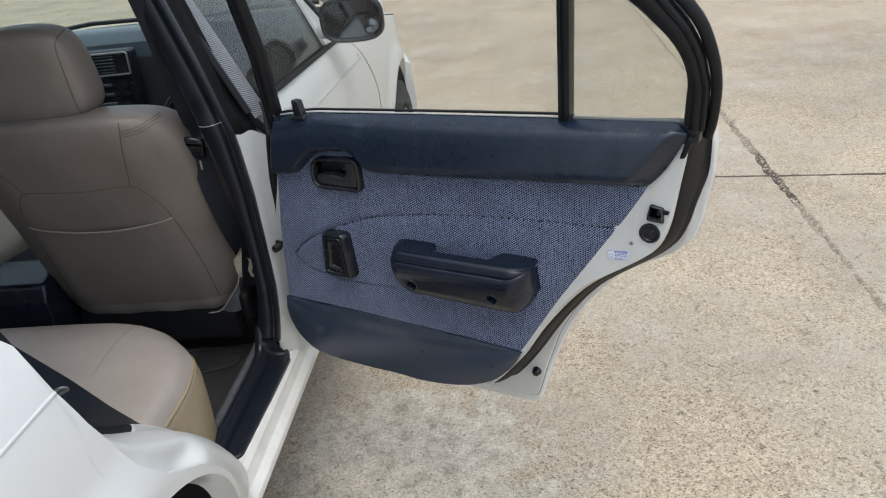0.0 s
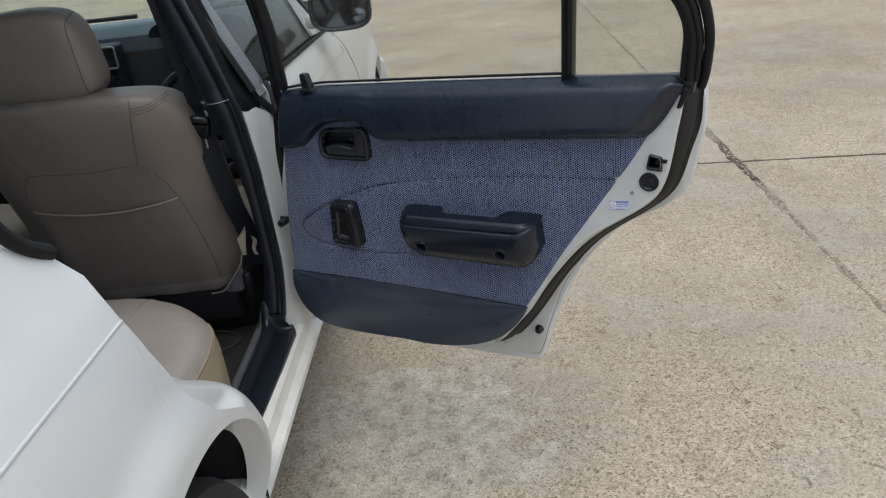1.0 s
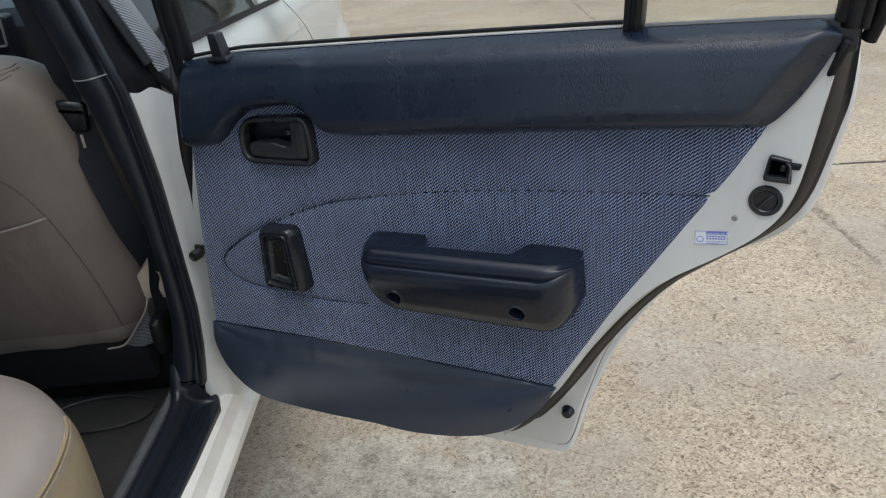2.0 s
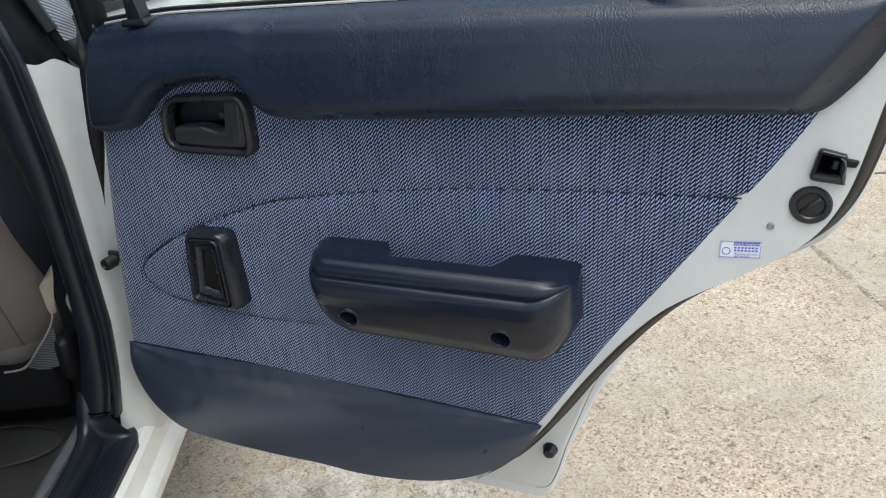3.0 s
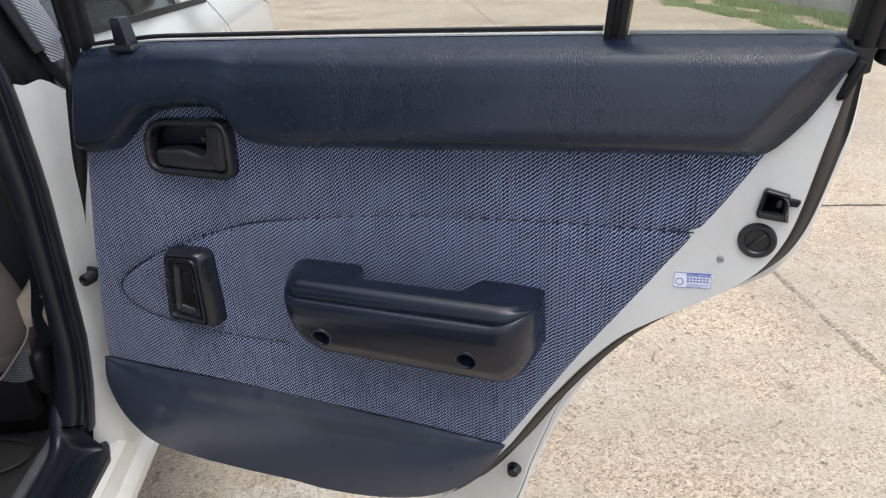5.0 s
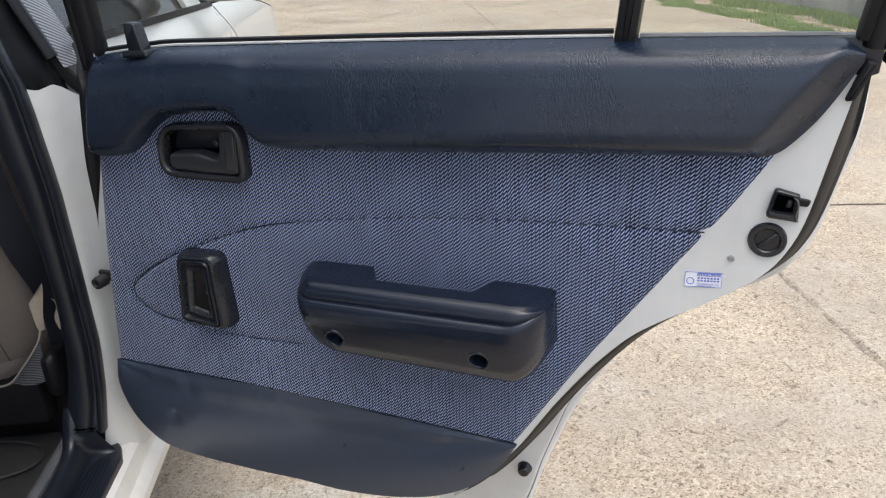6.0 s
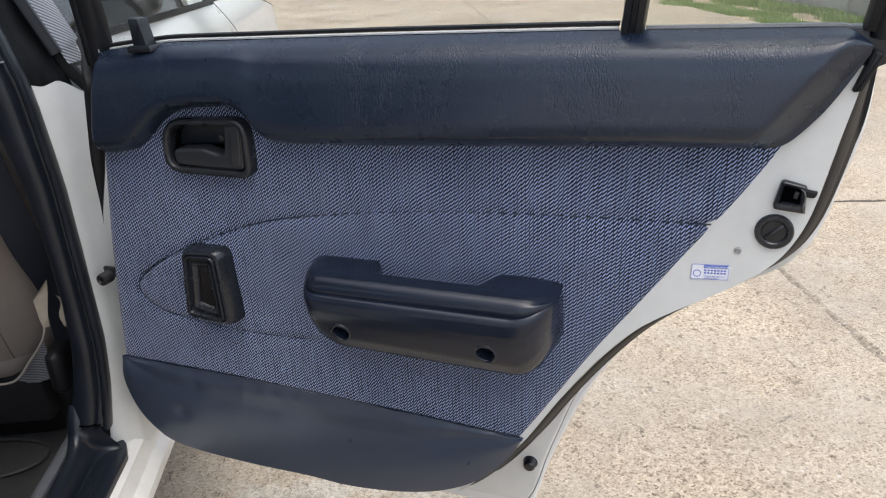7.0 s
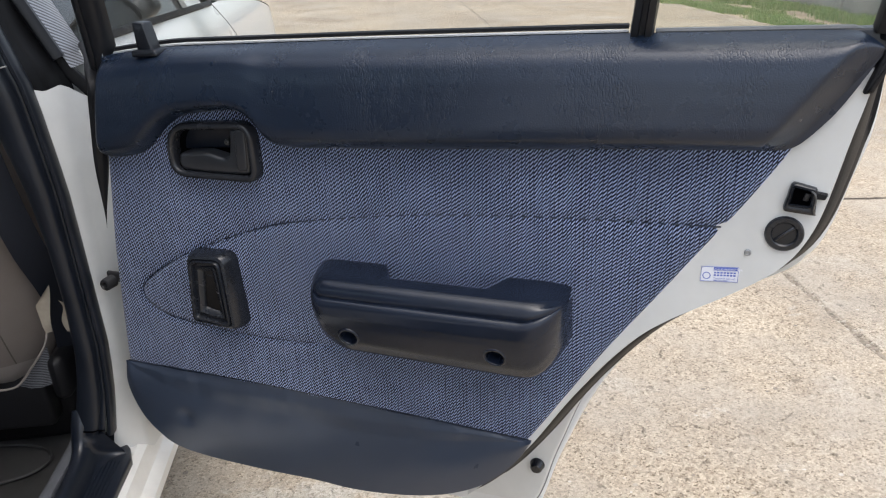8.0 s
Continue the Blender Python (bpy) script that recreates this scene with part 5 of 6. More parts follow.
part("ridge", sweep("ridge", ridge_line, [(-0.0125, -0.030), (-0.0125, 0.005), (-0.0110, 0.0135), (-0.0055, 0.0192), (0.001, 0.0205), (0.0070, 0.0175), (0.0105, 0.0095), (0.0125, -0.001), (0.0150, -0.0052), (0.0160, -0.030)], (0, -0.7, 0.7), sharp=70, taper=lambda k: lerp(1.0, 1.06, smooth(0.6, 1.0, k))), M_TRIM, plate, "rounded ridge running up into the pillar trim")
foot_out = spline([(-0.0255, -0.125, 0.3640), (-0.0240, -0.085, 0.3650), (-0.0240, -0.062, 0.3655), (-0.0300, -0.046, 0.3690), (-0.0385, -0.050, 0.3880), (-0.0445, -0.060, 0.4110)], 6)
foot_in = spline([(-0.0690, -0.125, 0.3850), (-0.0690, -0.100, 0.3890), (-0.0690, -0.085, 0.3945), (-0.0690, -0.075, 0.4020), (-0.0695, -0.069, 0.4080), (-0.0700, -0.066, 0.4140)], 6)


def foot(s, t):
    f = s * (len(foot_out) - 1)
    i = min(int(f), len(foot_out) - 2)
    a, b = foot_in[i].lerp(foot_in[i + 1], f - i), foot_out[i].lerp(foot_out[i + 1], f - i)
    w = (1 - t) ** lerp(12.0, 1.0, smooth(0.0, 0.85, s) ** 0.6)
    return (lerp(a.x, b.x, t), lerp(b.y, a.y, w), lerp(b.z, a.z, w))


part("corner_rise", grid("corner_rise", foot, 36, 20, 70), M_TRIM, plate, "curved foot where the ridge meets the pillar")
for k in range(6):
    x = -0.0335 - 0.0052 * k
    part("rib", sweep("rib", [(x, y, 0.3664) for y in np.linspace(-0.372, -0.064 + 0.002 * k, 8)], oval(0.0011, 0.0013, 6), (0, 0, 1)), M_TRIM, plate)
part("carpet_edge", sweep("carpet_edge", [(-0.0985 - 0.012 * smooth(-0.03, 0.05, y), y, 0.368) for y in np.linspace(-0.42, 0.8, 30)], [(-0.014, -0.13), (-0.0125, 0.006), (-0.007, 0.0150), (0.002, 0.0185), (0.0085, 0.0170), (0.0105, 0.010), (0.011, -0.13)], (0, 0, 1)), M_CARPET_EDGE, car, "grey carpet edge inside the sill")

# floor of the car
part("car_floor", grid("car_floor", lambda s, t: (lerp(-1.38, -0.16, s), lerp(-0.40, 1.05, t), 0.255 + 0.10 * math.exp(-((lerp(-1.38, -0.16, s) - XC) / 0.11) ** 2) + 0.004 * noise.noise((s * 20, t * 20, 1))), 60, 40), M_CARPET, car, "dark car floor carpet with a tunnel")
part("underbody", block("underbody", (XC - 0.62, -1.8, 0.19), (XC + 0.62, 2.1, 0.235), 0.02), M_DEEP, car)

# B-pillar
PX = [(0.33, -0.052), (0.36, -0.049), (0.41, -0.040), (0.46, -0.031), (0.53, -0.024), (0.67, -0.025), (0.75, -0.026), (0.87, -0.036), (1.0, -0.070), (1.15, -0.115), (1.32, -0.175)]   # z: x of the white sheet's inner edge


def pillar(s, t):
    z = lerp(0.335, 0.895, s)
    if t < 0.55:
        x, y = lerp(flow(PX, z), -0.012, t / 0.55), lerp(-0.034, -0.006, (t / 0.55) ** 1.5)
    else:
        k = (t - 0.55) / 0.45
        x, y = lerp(-0.012, lerp(-0.004, 0.040, smooth(0.355, 0.46, z)), k), lerp(-0.006, 0.085, k)
    z -= flow([(0.0, 0.022), (0.30, 0.029), (0.55, 0.024), (0.70, 0.046), (1.0, 0.075)], t, 0.04) * smooth(0.79, 0.895, z)
    return (x + 0.004 * math.sin(z * 21) * smooth(0.5, 0.8, t), y, z)


both("b_pillar", grid("b_pillar", pillar, 40, 22, 50), M_WHITE_IN, "white painted middle door pillar")

part("gap_seal", sweep("gap_seal", spline([(-0.034, 0.026, 0.910), (-0.016, 0.026, 0.886), (-0.005, 0.027, 0.871), (0.006, 0.030, 0.856), (0.018, 0.034, 0.838), (0.026, 0.040, 0.820)], 5), oval(0.0085, 0.004, 8, 2.6), (0.1, -1, 0)), M_RUBBER, car, "black rubber in the pillar gap")
both("pillar_upper", grid("pillar_upper", lambda s, t: (lambda z: (flow(PX, z) + lerp(-0.02, 0.024 - 0.012 * smooth(0.885, 0.93, z), t), lerp(-0.030, 0.030, t ** 1.4) - 0.0035 * abs(math.sin(math.pi * (3.4 * t + 0.2))), z))(lerp(0.858, 1.33, s)), 24, 48, 60), M_UPRIGHT, "satin black upper door pillar")
seal_b = [(flow(PX, z) - 0.001, -0.040, z) for z in np.linspace(0.401, 1.32, 28)]
both("pillar_seal", sweep("pillar_seal", seal_b, oval(0.0052, 0.011, 14, 2.6)), M_PILLAR, "black rubber seal up the pillar")
TRIMW = [(0.36, 0.056), (0.42, 0.048), (0.50, 0.034), (0.60, 0.026), (0.68, 0.028), (0.78, 0.040), (0.88, 0.058), (1.0, 0.056), (1.15, 0.044), (1.3, 0.036)]


def pillar_trim(s, t):
    z = lerp(0.408, 1.32, s)
    w = flow(TRIMW, z) + 0.012
    x = flow(PX, z) - 0.0050 - w * t
    foot = smooth(0.47, 0.40, z)
    y = -0.044 - 0.012 * math.sin(math.pi * min(t / 0.8, 1.0)) ** 0.8 + 0.005 * math.exp(-((t - 0.12) / 0.04) ** 2) + 0.095 * smooth(0.70, 1.0, t) - 0.012 * foot * (1 - t)
    return (x, y + 0.005 * smooth(0.90, 0.91, z), z)


both("pillar_trim", grid("pillar_trim", pillar_trim, 70, 24, 60), M_PILLAR, "navy plastic pillar trim")
part("trim_joint", sweep("trim_joint", [Vector(pillar_trim(0.540, k)) + Vector((0, -0.0005, -0.004 * math.sin(3 * k))) for k in np.linspace(0.0, 0.66, 10)], oval(0.0010, 0.0010, 6)), M_RIM, car)
part("trim_joint", sweep("trim_joint", [Vector(pillar_trim(0.006, k)) + Vector((0, -0.0006, 0.006 * math.sin(3 * k))) for k in np.linspace(0.0, 0.80, 12)], oval(0.0013, 0.0012, 6)), M_VOID, car)
# front door, closed
FSEAM = [(0.25, 1.10), (0.50, 1.115), (0.63, 1.10), (0.71, 1.06), (0.81, 0.97), (0.89, 0.86)]


def belt_z(y):
    return 0.905 - 0.022 * y


def door_skin(y_back, front, top):
    def f(s, t):
        z = lerp(0.325, 1.0, t)
        yf = flow(front, min(z, 0.9)) if isinstance(front, list) else front
        y = lerp(y_back, yf, s)
        z = lerp(0.325, top(y), t)
        yf = flow(front, min(z, 0.9)) if isinstance(front, list) else front
        y = lerp(y_back, yf - 0.004, s)
        return (side_x(y, z), y, z)
    return f


front_door, _ = both("front_door", grid("front_door", door_skin(0.066, FSEAM, belt_z), 40, 40), M_WHITE, "closed white front door")
# body crease as a bead greyer than the paint, its shading put in colour
part("crease_line", sweep("crease_line", [(side_x(y, 0.826 - 0.020 * y) + 0.0004, y, 0.826 - 0.020 * y) for y in np.linspace(0.10, 0.95, 24)], oval(0.0022, 0.0016, 8), (1, 0, 0.1)), M_BRIGHT, front_door)
part("belt_moulding", sweep("belt_moulding", [(side_x(y, belt_z(y)) + 0.001, y, belt_z(y) + 0.006) for y in np.linspace(0.07, 0.84, 20)], oval(0.006, 0.004, 8, 3), (1, 0, 0.3)), M_RUBBER, front_door, "black belt moulding")
part("door_edge", grid("door_edge", lambda s, t: (side_x(0.066, lerp(0.325, 0.90, s)) - 0.05 * t, 0.066 - 0.002 * t, lerp(0.325, 0.90, s)), 20, 2), M_WHITE_IN, front_door)


def sash_x(z):
    return along([(0.88, -0.004), (0.915, -0.019), (1.02, -0.065), (1.12, -0.110), (1.32, -0.192)], z)


def sash_at(s, t):
    z = lerp(0.885, 1.31, s)
    return (sash_x(z) + 0.003 * math.sin(math.pi * t), lerp(0.018, 0.092, t), z)


part("door_sash", grid("door_sash", sash_at, 24, 6), M_STRIPE, front_door, "silver striped film on the door frame")
part("sash_edge", sweep("sash_edge", [Vector(sash_at(k, 0)) + Vector((-0.006, 0, 0)) for k in np.linspace(0.03, 1, 14)], oval(0.008, 0.006, 8), (0.5, -1, 0)), M_FRAME, front_door)
WIN_F = [(0.085, 0.90), (0.045, 1.30), (0.30, 1.315), (0.48, 1.30), (0.78, 0.972), (0.82, 0.89)]


def glass_x(z):
    return along([(0.88, -0.012), (1.0, -0.062), (1.13, -0.120), (1.32, -0.198)], z)


def flat_pane(name, line, material, parent, label=""):
    me = slab(name, [Vector(p) for p in line], 0.0, 0.004, 0.0008, 1, lambda x, y, z: (glass_x(z) - y, x, z))
    ob = part(name, me, material, parent, label)
    ob.visible_shadow = False
    return ob


flat_pane("window_glass", WIN_F, M_DARKGLASS, front_door, "dark reflecting front window")
part("window_frame", sweep("window_frame", [(glass_x(z) + 0.004, y, z) for y, z in [(0.07, 1.29), (0.10, 1.318), (0.30, 1.33), (0.49, 1.312), (0.66, 1.13), (0.79, 0.995), (0.85, 0.90)]], oval(0.012, 0.010, 8, 3), (1, 0, 0.3)), M_FRAME, front_door)
part("mirror_sail", slab("mirror_sail", [Vector(p) for p in [(0.70, 0.895), (0.84, 0.888), (0.70, 1.06)]], 0, 0.010, 0.002, 2, lambda x, y, z: (glass_x(z) + 0.012 - y, x, z)), M_WHITE, front_door)

mirror = part("side_mirror", grid("side_mirror", lambda s, t: (lambda a, k: (0.098 + 0.086 * math.copysign(abs(math.cos(a)) ** 0.62, math.cos(a)) * k, 0.600 + 0.115 * (1 - k ** 2.2) ** (1 / 2.2) + 0.035 * (0.098 - (0.098 + 0.086 * math.cos(a) * k)) , 0.972 + (0.058 if math.sin(a) > 0 else 0.056) * math.copysign(abs(math.sin(a)) ** 0.6, math.sin(a)) * k))(2 * math.pi * s, math.sin(math.pi / 2 * t)), 48, 14, 60, True), M_WHITE, car, "white side mirror housing")
mrim = [(0.098 + 0.080 * math.copysign(abs(math.cos(a)) ** 0.62, math.cos(a)), 0.598, 0.972 + 0.053 * math.copysign(abs(math.sin(a)) ** 0.6, math.sin(a))) for a in np.linspace(0, 2 * math.pi, 41)[:-1]]
part("mirror_rim", sweep("mirror_rim", mrim, oval(0.006, 0.008, 8), closed=True), M_BLACK, mirror, "black mirror rim")
part("mirror_glass", slab("mirror_glass", [Vector((0.098 + (x - 0.098) * 0.95, 0.972 + (z - 0.972) * 0.95)) for x, _, z in mrim], 0.603, 0.606, 0.001, 1), M_MIRROR, mirror, "reflecting mirror glass")
part("blind_spot_mirror", lathe("blind_spot_mirror", [(0.0, -0.006), (0.010, -0.0052), (0.018, -0.002), (0.020, 0.002)], (0.148, 0.602, 0.950), "y", 24), M_MIRROR, mirror, "small round stick-on convex mirror")
part("blind_spot_rim", lathe("blind_spot_rim", [(0.019, -0.003), (0.0215, -0.004), (0.023, 0.002)], (0.148, 0.602, 0.950), "y", 24), M_BLACK, mirror)
part("mirror_foot", block("mirror_foot", (-0.005, 0.61, 0.925), (0.06, 0.70, 0.965), 0.012), M_WHITE, mirror)

# front wing, bonnet, nose
wing_poly = [(y, z) for z, y in FSEAM[::-1]] + [(1.10, 0.20), (1.585, 0.29), (1.95, 0.24), (2.30, 0.26), (2.31, 0.55), (2.26, 0.68), (1.9, 0.785), (1.5, 0.845), (1.15, 0.885)]
part("wing_seam", sweep("wing_seam", [(side_x(flow(FSEAM, z), z) - 0.001, flow(FSEAM, z), z) for z in np.linspace(0.34, 0.885, 30)], oval(0.0012, 0.002, 6), (1, 0, 0)), M_DEEP, car)
both("front_wing", arch_panel("front_wing", FWY, wing_poly, radians(-16), radians(196), R=0.330), M_WHITE, "white front wing")


def bonnet(s, t):
    y = lerp(1.08, 2.335, t)
    zed = along([(1.0, 0.90), (1.15, 0.888), (1.5, 0.848), (1.9, 0.79), (2.26, 0.69), (2.33, 0.60)], y)
    half = side_x(y, zed) - XC
    k = lerp(-1, 1, s)
    return (XC + half * k, y + 0.06 * (1 - k * k) * (1 - t), zed + 0.055 * (1 - abs(k) ** 2.6) * (1 - 0.5 * t))


part("bonnet", grid("bonnet", bonnet, 40, 30), M_WHITE, car, "white bonnet")
part("front_bumper", sweep("front_bumper", spline([(side_x(1.86, 0.45) + 0.0, 1.86, 0.42), (side_x(2.2, 0.45) - 0.01, 2.2, 0.42), (XC + 0.55, 2.34, 0.42), (XC, 2.38, 0.42), (XC - 0.55, 2.34, 0.42), (2 * XC - side_x(2.2, 0.45) + 0.01, 2.2, 0.42), (2 * XC - side_x(1.86, 0.45), 1.86, 0.42)], 8), [(-0.03, -0.20), (0.03, -0.2), (0.05, 0.0), (0.04, 0.16), (-0.04, 0.2)], (0, 0, 1)), M_WHITE, car, "white front bumper")
part("nose_panel", grid("nose_panel", lambda s, t: (XC + lerp(-0.72, 0.72, s), 2.30 - 0.10 * abs(lerp(-1, 1, s)) ** 3, lerp(0.28, 0.70, t)), 20, 8), M_WHITE, car, "white nose panel")
part("cowl", block("cowl", (XC - 0.66, 1.02, 0.88), (XC + 0.66, 1.16, 0.925), 0.01), M_BLACK, car)
for k in (-0.35, 0.2):
    part("wiper", sweep("wiper", [(XC + k, 1.11, 0.945), (XC + k + 0.25, 1.06, 0.972), (XC + k + 0.48, 1.04, 0.972)], oval(0.007, 0.006, 6)), M_DEEP, car, "black wiper arm")


def shell(s, t, y0, z0, y1, z1, w0, w1, crown):
    k = lerp(-1, 1, s)
    return (XC + lerp(w0, w1, t) * k, lerp(y0, y1, t) + 0.10 * (1 - k * k) * (1 - t) * (1 if y0 > y1 else -1), lerp(z0, z1, t) + crown * (1 - k * k) * math.sin(math.pi * t))


ws = part("windscreen", grid("windscreen", lambda s, t: shell(s, t, 1.08, 0.93, 0.40, 1.345, 0.66, 0.54, 0.03), 24, 16), M_WIND, car, "green tinted windscreen")
ws.visible_shadow = False
rs = part("rear_screen", grid("rear_screen", lambda s, t: shell(s, t, -1.45, 0.965, -0.95, 1.34, 0.62, 0.52, 0.02), 24, 16), M_WIND, car, "tinted rear screen")
rs.visible_shadow = False
part("roof", grid("roof", lambda s, t: (XC + lerp(-0.60, 0.60, s), lerp(-0.95, 0.42, t), 1.325 + 0.045 * (1 - lerp(-1, 1, s) ** 4) * (0.7 + 0.3 * math.sin(math.pi * t))), 24, 20), M_WHITE, car, "white roof")
part("headlining", grid("headlining", lambda s, t: (XC + lerp(-0.58, 0.58, s), lerp(-0.92, 0.40, t), 1.305 + 0.025 * (1 - lerp(-1, 1, s) ** 4)), 12, 10), plain("grey_headlining", (0.35, 0.35, 0.33), 0.95, 0.08, 40, 500, 0.3), car, "pale grey cloth roof lining")
both("roof_rail", sweep("roof_rail", spline([(-0.02, 1.13, 0.90), (-0.10, 0.78, 1.13), (-0.175, 0.45, 1.315), (-0.185, 0.10, 1.338), (-0.188, -0.45, 1.335), (-0.182, -0.80, 1.30), (-0.13, -1.02, 1.18), (-0.075, -1.20, 1.05)], 8), oval(0.028, 0.022, 10, 2.6), (1, 0, 0.6)), M_WHITE, "white roof rail and pillars")
both("rear_pillar", grid("rear_pillar", lambda s, t: (lerp(-0.02, -0.185, t) + 0.01 * math.sin(3 * t), lerp(lerp(-1.02, -0.83, t), lerp(-1.45, -0.98, t), s), lerp(lerp(1.02, 1.30, t), lerp(0.97, 1.335, t), s)), 14, 14), M_WHITE, "white rear roof pillar")
both("rear_pillar_lining", grid("rear_pillar_lining", lambda s, t: (lerp(-0.075, -0.205, t), lerp(lerp(-0.86, -0.76, t), -1.30, s), lerp(0.90, 1.30, t)), 8, 8), M_TRIM)
part("boot_lid", grid("boot_lid", lambda s, t: (XC + lerp(-0.72, 0.72, s), lerp(-1.40, -1.93, t), lerp(0.972, 0.945, t) + 0.02 * (1 - lerp(-1, 1, s) ** 2) - 0.07 * smooth(0.9, 1.0, t)), 20, 14), M_WHITE, car, "white boot lid")
part("tail_panel", grid("tail_panel", lambda s, t: (XC + lerp(-0.77, 0.77, s), -1.94 - 0.02 * math.sin(math.pi * s), lerp(0.30, 0.93, t)), 16, 8), M_WHITE, car, "white tail panel")
# the other flank's closed rear door, and both rear windows' far side
me = grid("rear_door_skin", door_skin(-0.80, 0.060, lambda y: 0.915), 30, 30)
part("rear_door_skin", mirrored(me), M_WHITE, car, "closed white rear door on the far flank")
for line in (WIN_F, [(0.02, 0.905), (0.0, 1.30), (-0.42, 1.305), (-0.84, 1.05), (-0.87, 0.93)]):
    me = slab("far_window", [Vector(p) for p in line], 0.0, 0.004, 0.0008, 1, lambda x, y, z: (glass_x(z) - y, x, z))
    ob = part("far_window", mirrored(me), M_DARKGLASS, car, "dark side window")
    ob.visible_shadow = False
part("door_card", grid("door_card", lambda s, t: (-0.075 + 0.02 * math.sin(9 * t), lerp(0.08, 0.95, s), lerp(0.36, 0.885, t)), 10, 14), M_TRIM, front_door, "dark front door lining")


def wheel(y, flank):
    sx = side_x(y, 0.62) - (0.03 if y < 0 else 0.010)
    s = 1 if flank > 0 else -1
    X = XC + s * (sx - XC)
    hub = lathe("wheel", [(0.165, -0.02 * s), (0.19, 0.0), (0.205, -0.006 * s), (0.25, 0.0), (0.278, -0.012 * s), (0.289, -0.035 * s), (0.290, -0.10 * s), (0.289, -0.14 * s), (0.275, -0.17 * s), (0.20, -0.18 * s)], (X, y, WZ), "x", 56)
    w = part("wheel", hub, M_TYRE, car, "black tyre on a grey wheel")
    part("rim", lathe("rim", [(0.0, -0.022 * s), (0.035, -0.020 * s), (0.05, -0.035 * s), (0.12, -0.045 * s), (0.165, -0.03 * s), (0.190, -0.004 * s), (0.196, -0.012 * s)], (X, y, WZ), "x", 40), M_RIM, w)
    for k in range(7):
        a = 2 * math.pi * k / 7
        part("spoke", block("spoke", (-0.012, 0.05, -0.022), (0.012, 0.175, 0.022), 0.006, 2, Matrix.Translation((X - 0.018 * s, y, WZ)) @ Matrix.Rotation(a, 4, "X")), M_RIM, w)
    mid, lip = y + (0.028 if y < 0 else 0.0), X + s * -0.022

    def housing(a, t):
        ang = lerp(radians(-12), radians(192), a)
        r = (0.326 if y < 0 else 0.315) * (1.0 if t < 0.85 else (1 - t) / 0.15)
        return (lip - s * 0.30 * min(t / 0.85, 1.0), mid + r * math.cos(ang), 0.327 + r * math.sin(ang))
    part("wheel_well", grid("wheel_well", housing, 36, 20), M_WELL, w)


for y in (RWY, FWY):
    for flank in (1, -1):
        wheel(y, flank)

# dashboard
DASH = [(0.62, 0.58), (0.70, 0.66), (0.735, 0.78), (0.750, 0.90), (0.762, 0.942), (0.80, 0.966), (0.90, 0.974), (1.08, 0.950), (1.08, 0.60)]
dash_me = sweep("dashboard", [(x, 0.02 * math.cos((x - XC) * 2), 0) for x in np.linspace(XC - 0.66, XC + 0.66, 24)], [(-y, z) for y, z in DASH], (0, 0, 1))
dash_me.materials.append(M_DASH)
dash_me.materials.append(M_DEEP)
# top faces get the sheen-lightened vinyl, the rest plain black
for poly in dash_me.polygons:
    poly.material_index = 0 if poly.center.z > 0.915 else 1
part("dashboard", dash_me, M_DASH, car, "grey-black moulded dashboard, its top lightened for sheen")
hoodlet = [( -0.33 + 0.135 * math.cos(a), 0.77, 0.940 + 0.038 * abs(math.sin(a)) ** 0.7) for a in np.linspace(math.pi, 0, 24)]
part("instrument_hood", sweep("instrument_hood", hoodlet, [(-0.012, -0.02), (0.012, -0.05), (0.014, 0.05), (-0.012, 0.08)]), M_DASH, car, "rounded instrument hood")
part("instrument_panel", slab("instrument_panel", [Vector((x, z)) for x, _, z in hoodlet] + [Vector((-0.195, 0.85)), Vector((-0.465, 0.85))], 0.772, 0.79, 0.002, 1), M_DEEP, car)
vent = part("centre_vents", slab("centre_vents", rounded([(-0.80, 0.745, 0.012), (-0.590, 0.745, 0.012), (-0.585, 0.935, 0.014), (-0.80, 0.935, 0.014)], 4), 0.712, 0.75, 0.008, 3), M_BLACK, car, "black centre vents and radio panel")
vr = rounded([(-0.795, 0.866, 0.006), (-0.597, 0.866, 0.006), (-0.595, 0.928, 0.008), (-0.795, 0.928, 0.008)], 4)
part("vent_rim", sweep("vent_rim", [(v.x, 0.708, v.y) for v in vr], oval(0.003, 0.004, 6), closed=True), M_RIM, vent)
for k in range(6):
    part("vent_slat", block("vent_slat", (-0.785, 0.706, 0.872 + 0.009 * k), (-0.640, 0.716, 0.8755 + 0.009 * k), 0.001, 1), M_DASH, vent)
for k in range(3):
    part("radio_bar", block("radio_bar", (-0.77, 0.708, 0.775 + 0.028 * k), (-0.665, 0.713, 0.786 + 0.028 * k), 0.001, 1), M_DASH, vent)
    part("radio_knob", lathe("radio_knob", [(0.0, -0.012), (0.008, -0.011), (0.009, 0.0)], (-0.622, 0.712, 0.78 + 0.028 * k), "y", 14), M_BLACK, vent)
wheel_at = Matrix.Translation((-0.330, 0.60, 0.715)) @ Matrix.Rotation(radians(-28), 4, "X")
me = sweep("steering_wheel", [(0.160 * math.cos(a), 0, 0.160 * math.sin(a)) for a in np.linspace(0, 2 * math.pi, 49)[:-1]], oval(0.014, 0.014, 10), closed=True)
me.transform(wheel_at)
steer = part("steering_wheel", me, M_BLACK, car, "black steering wheel with a bright badge")
me = block("steering_hub", (-0.075, -0.035, -0.07), (0.075, 0.02, 0.05), 0.02, 3)
me.transform(wheel_at)
part("steering_hub", me, M_BLACK, steer)
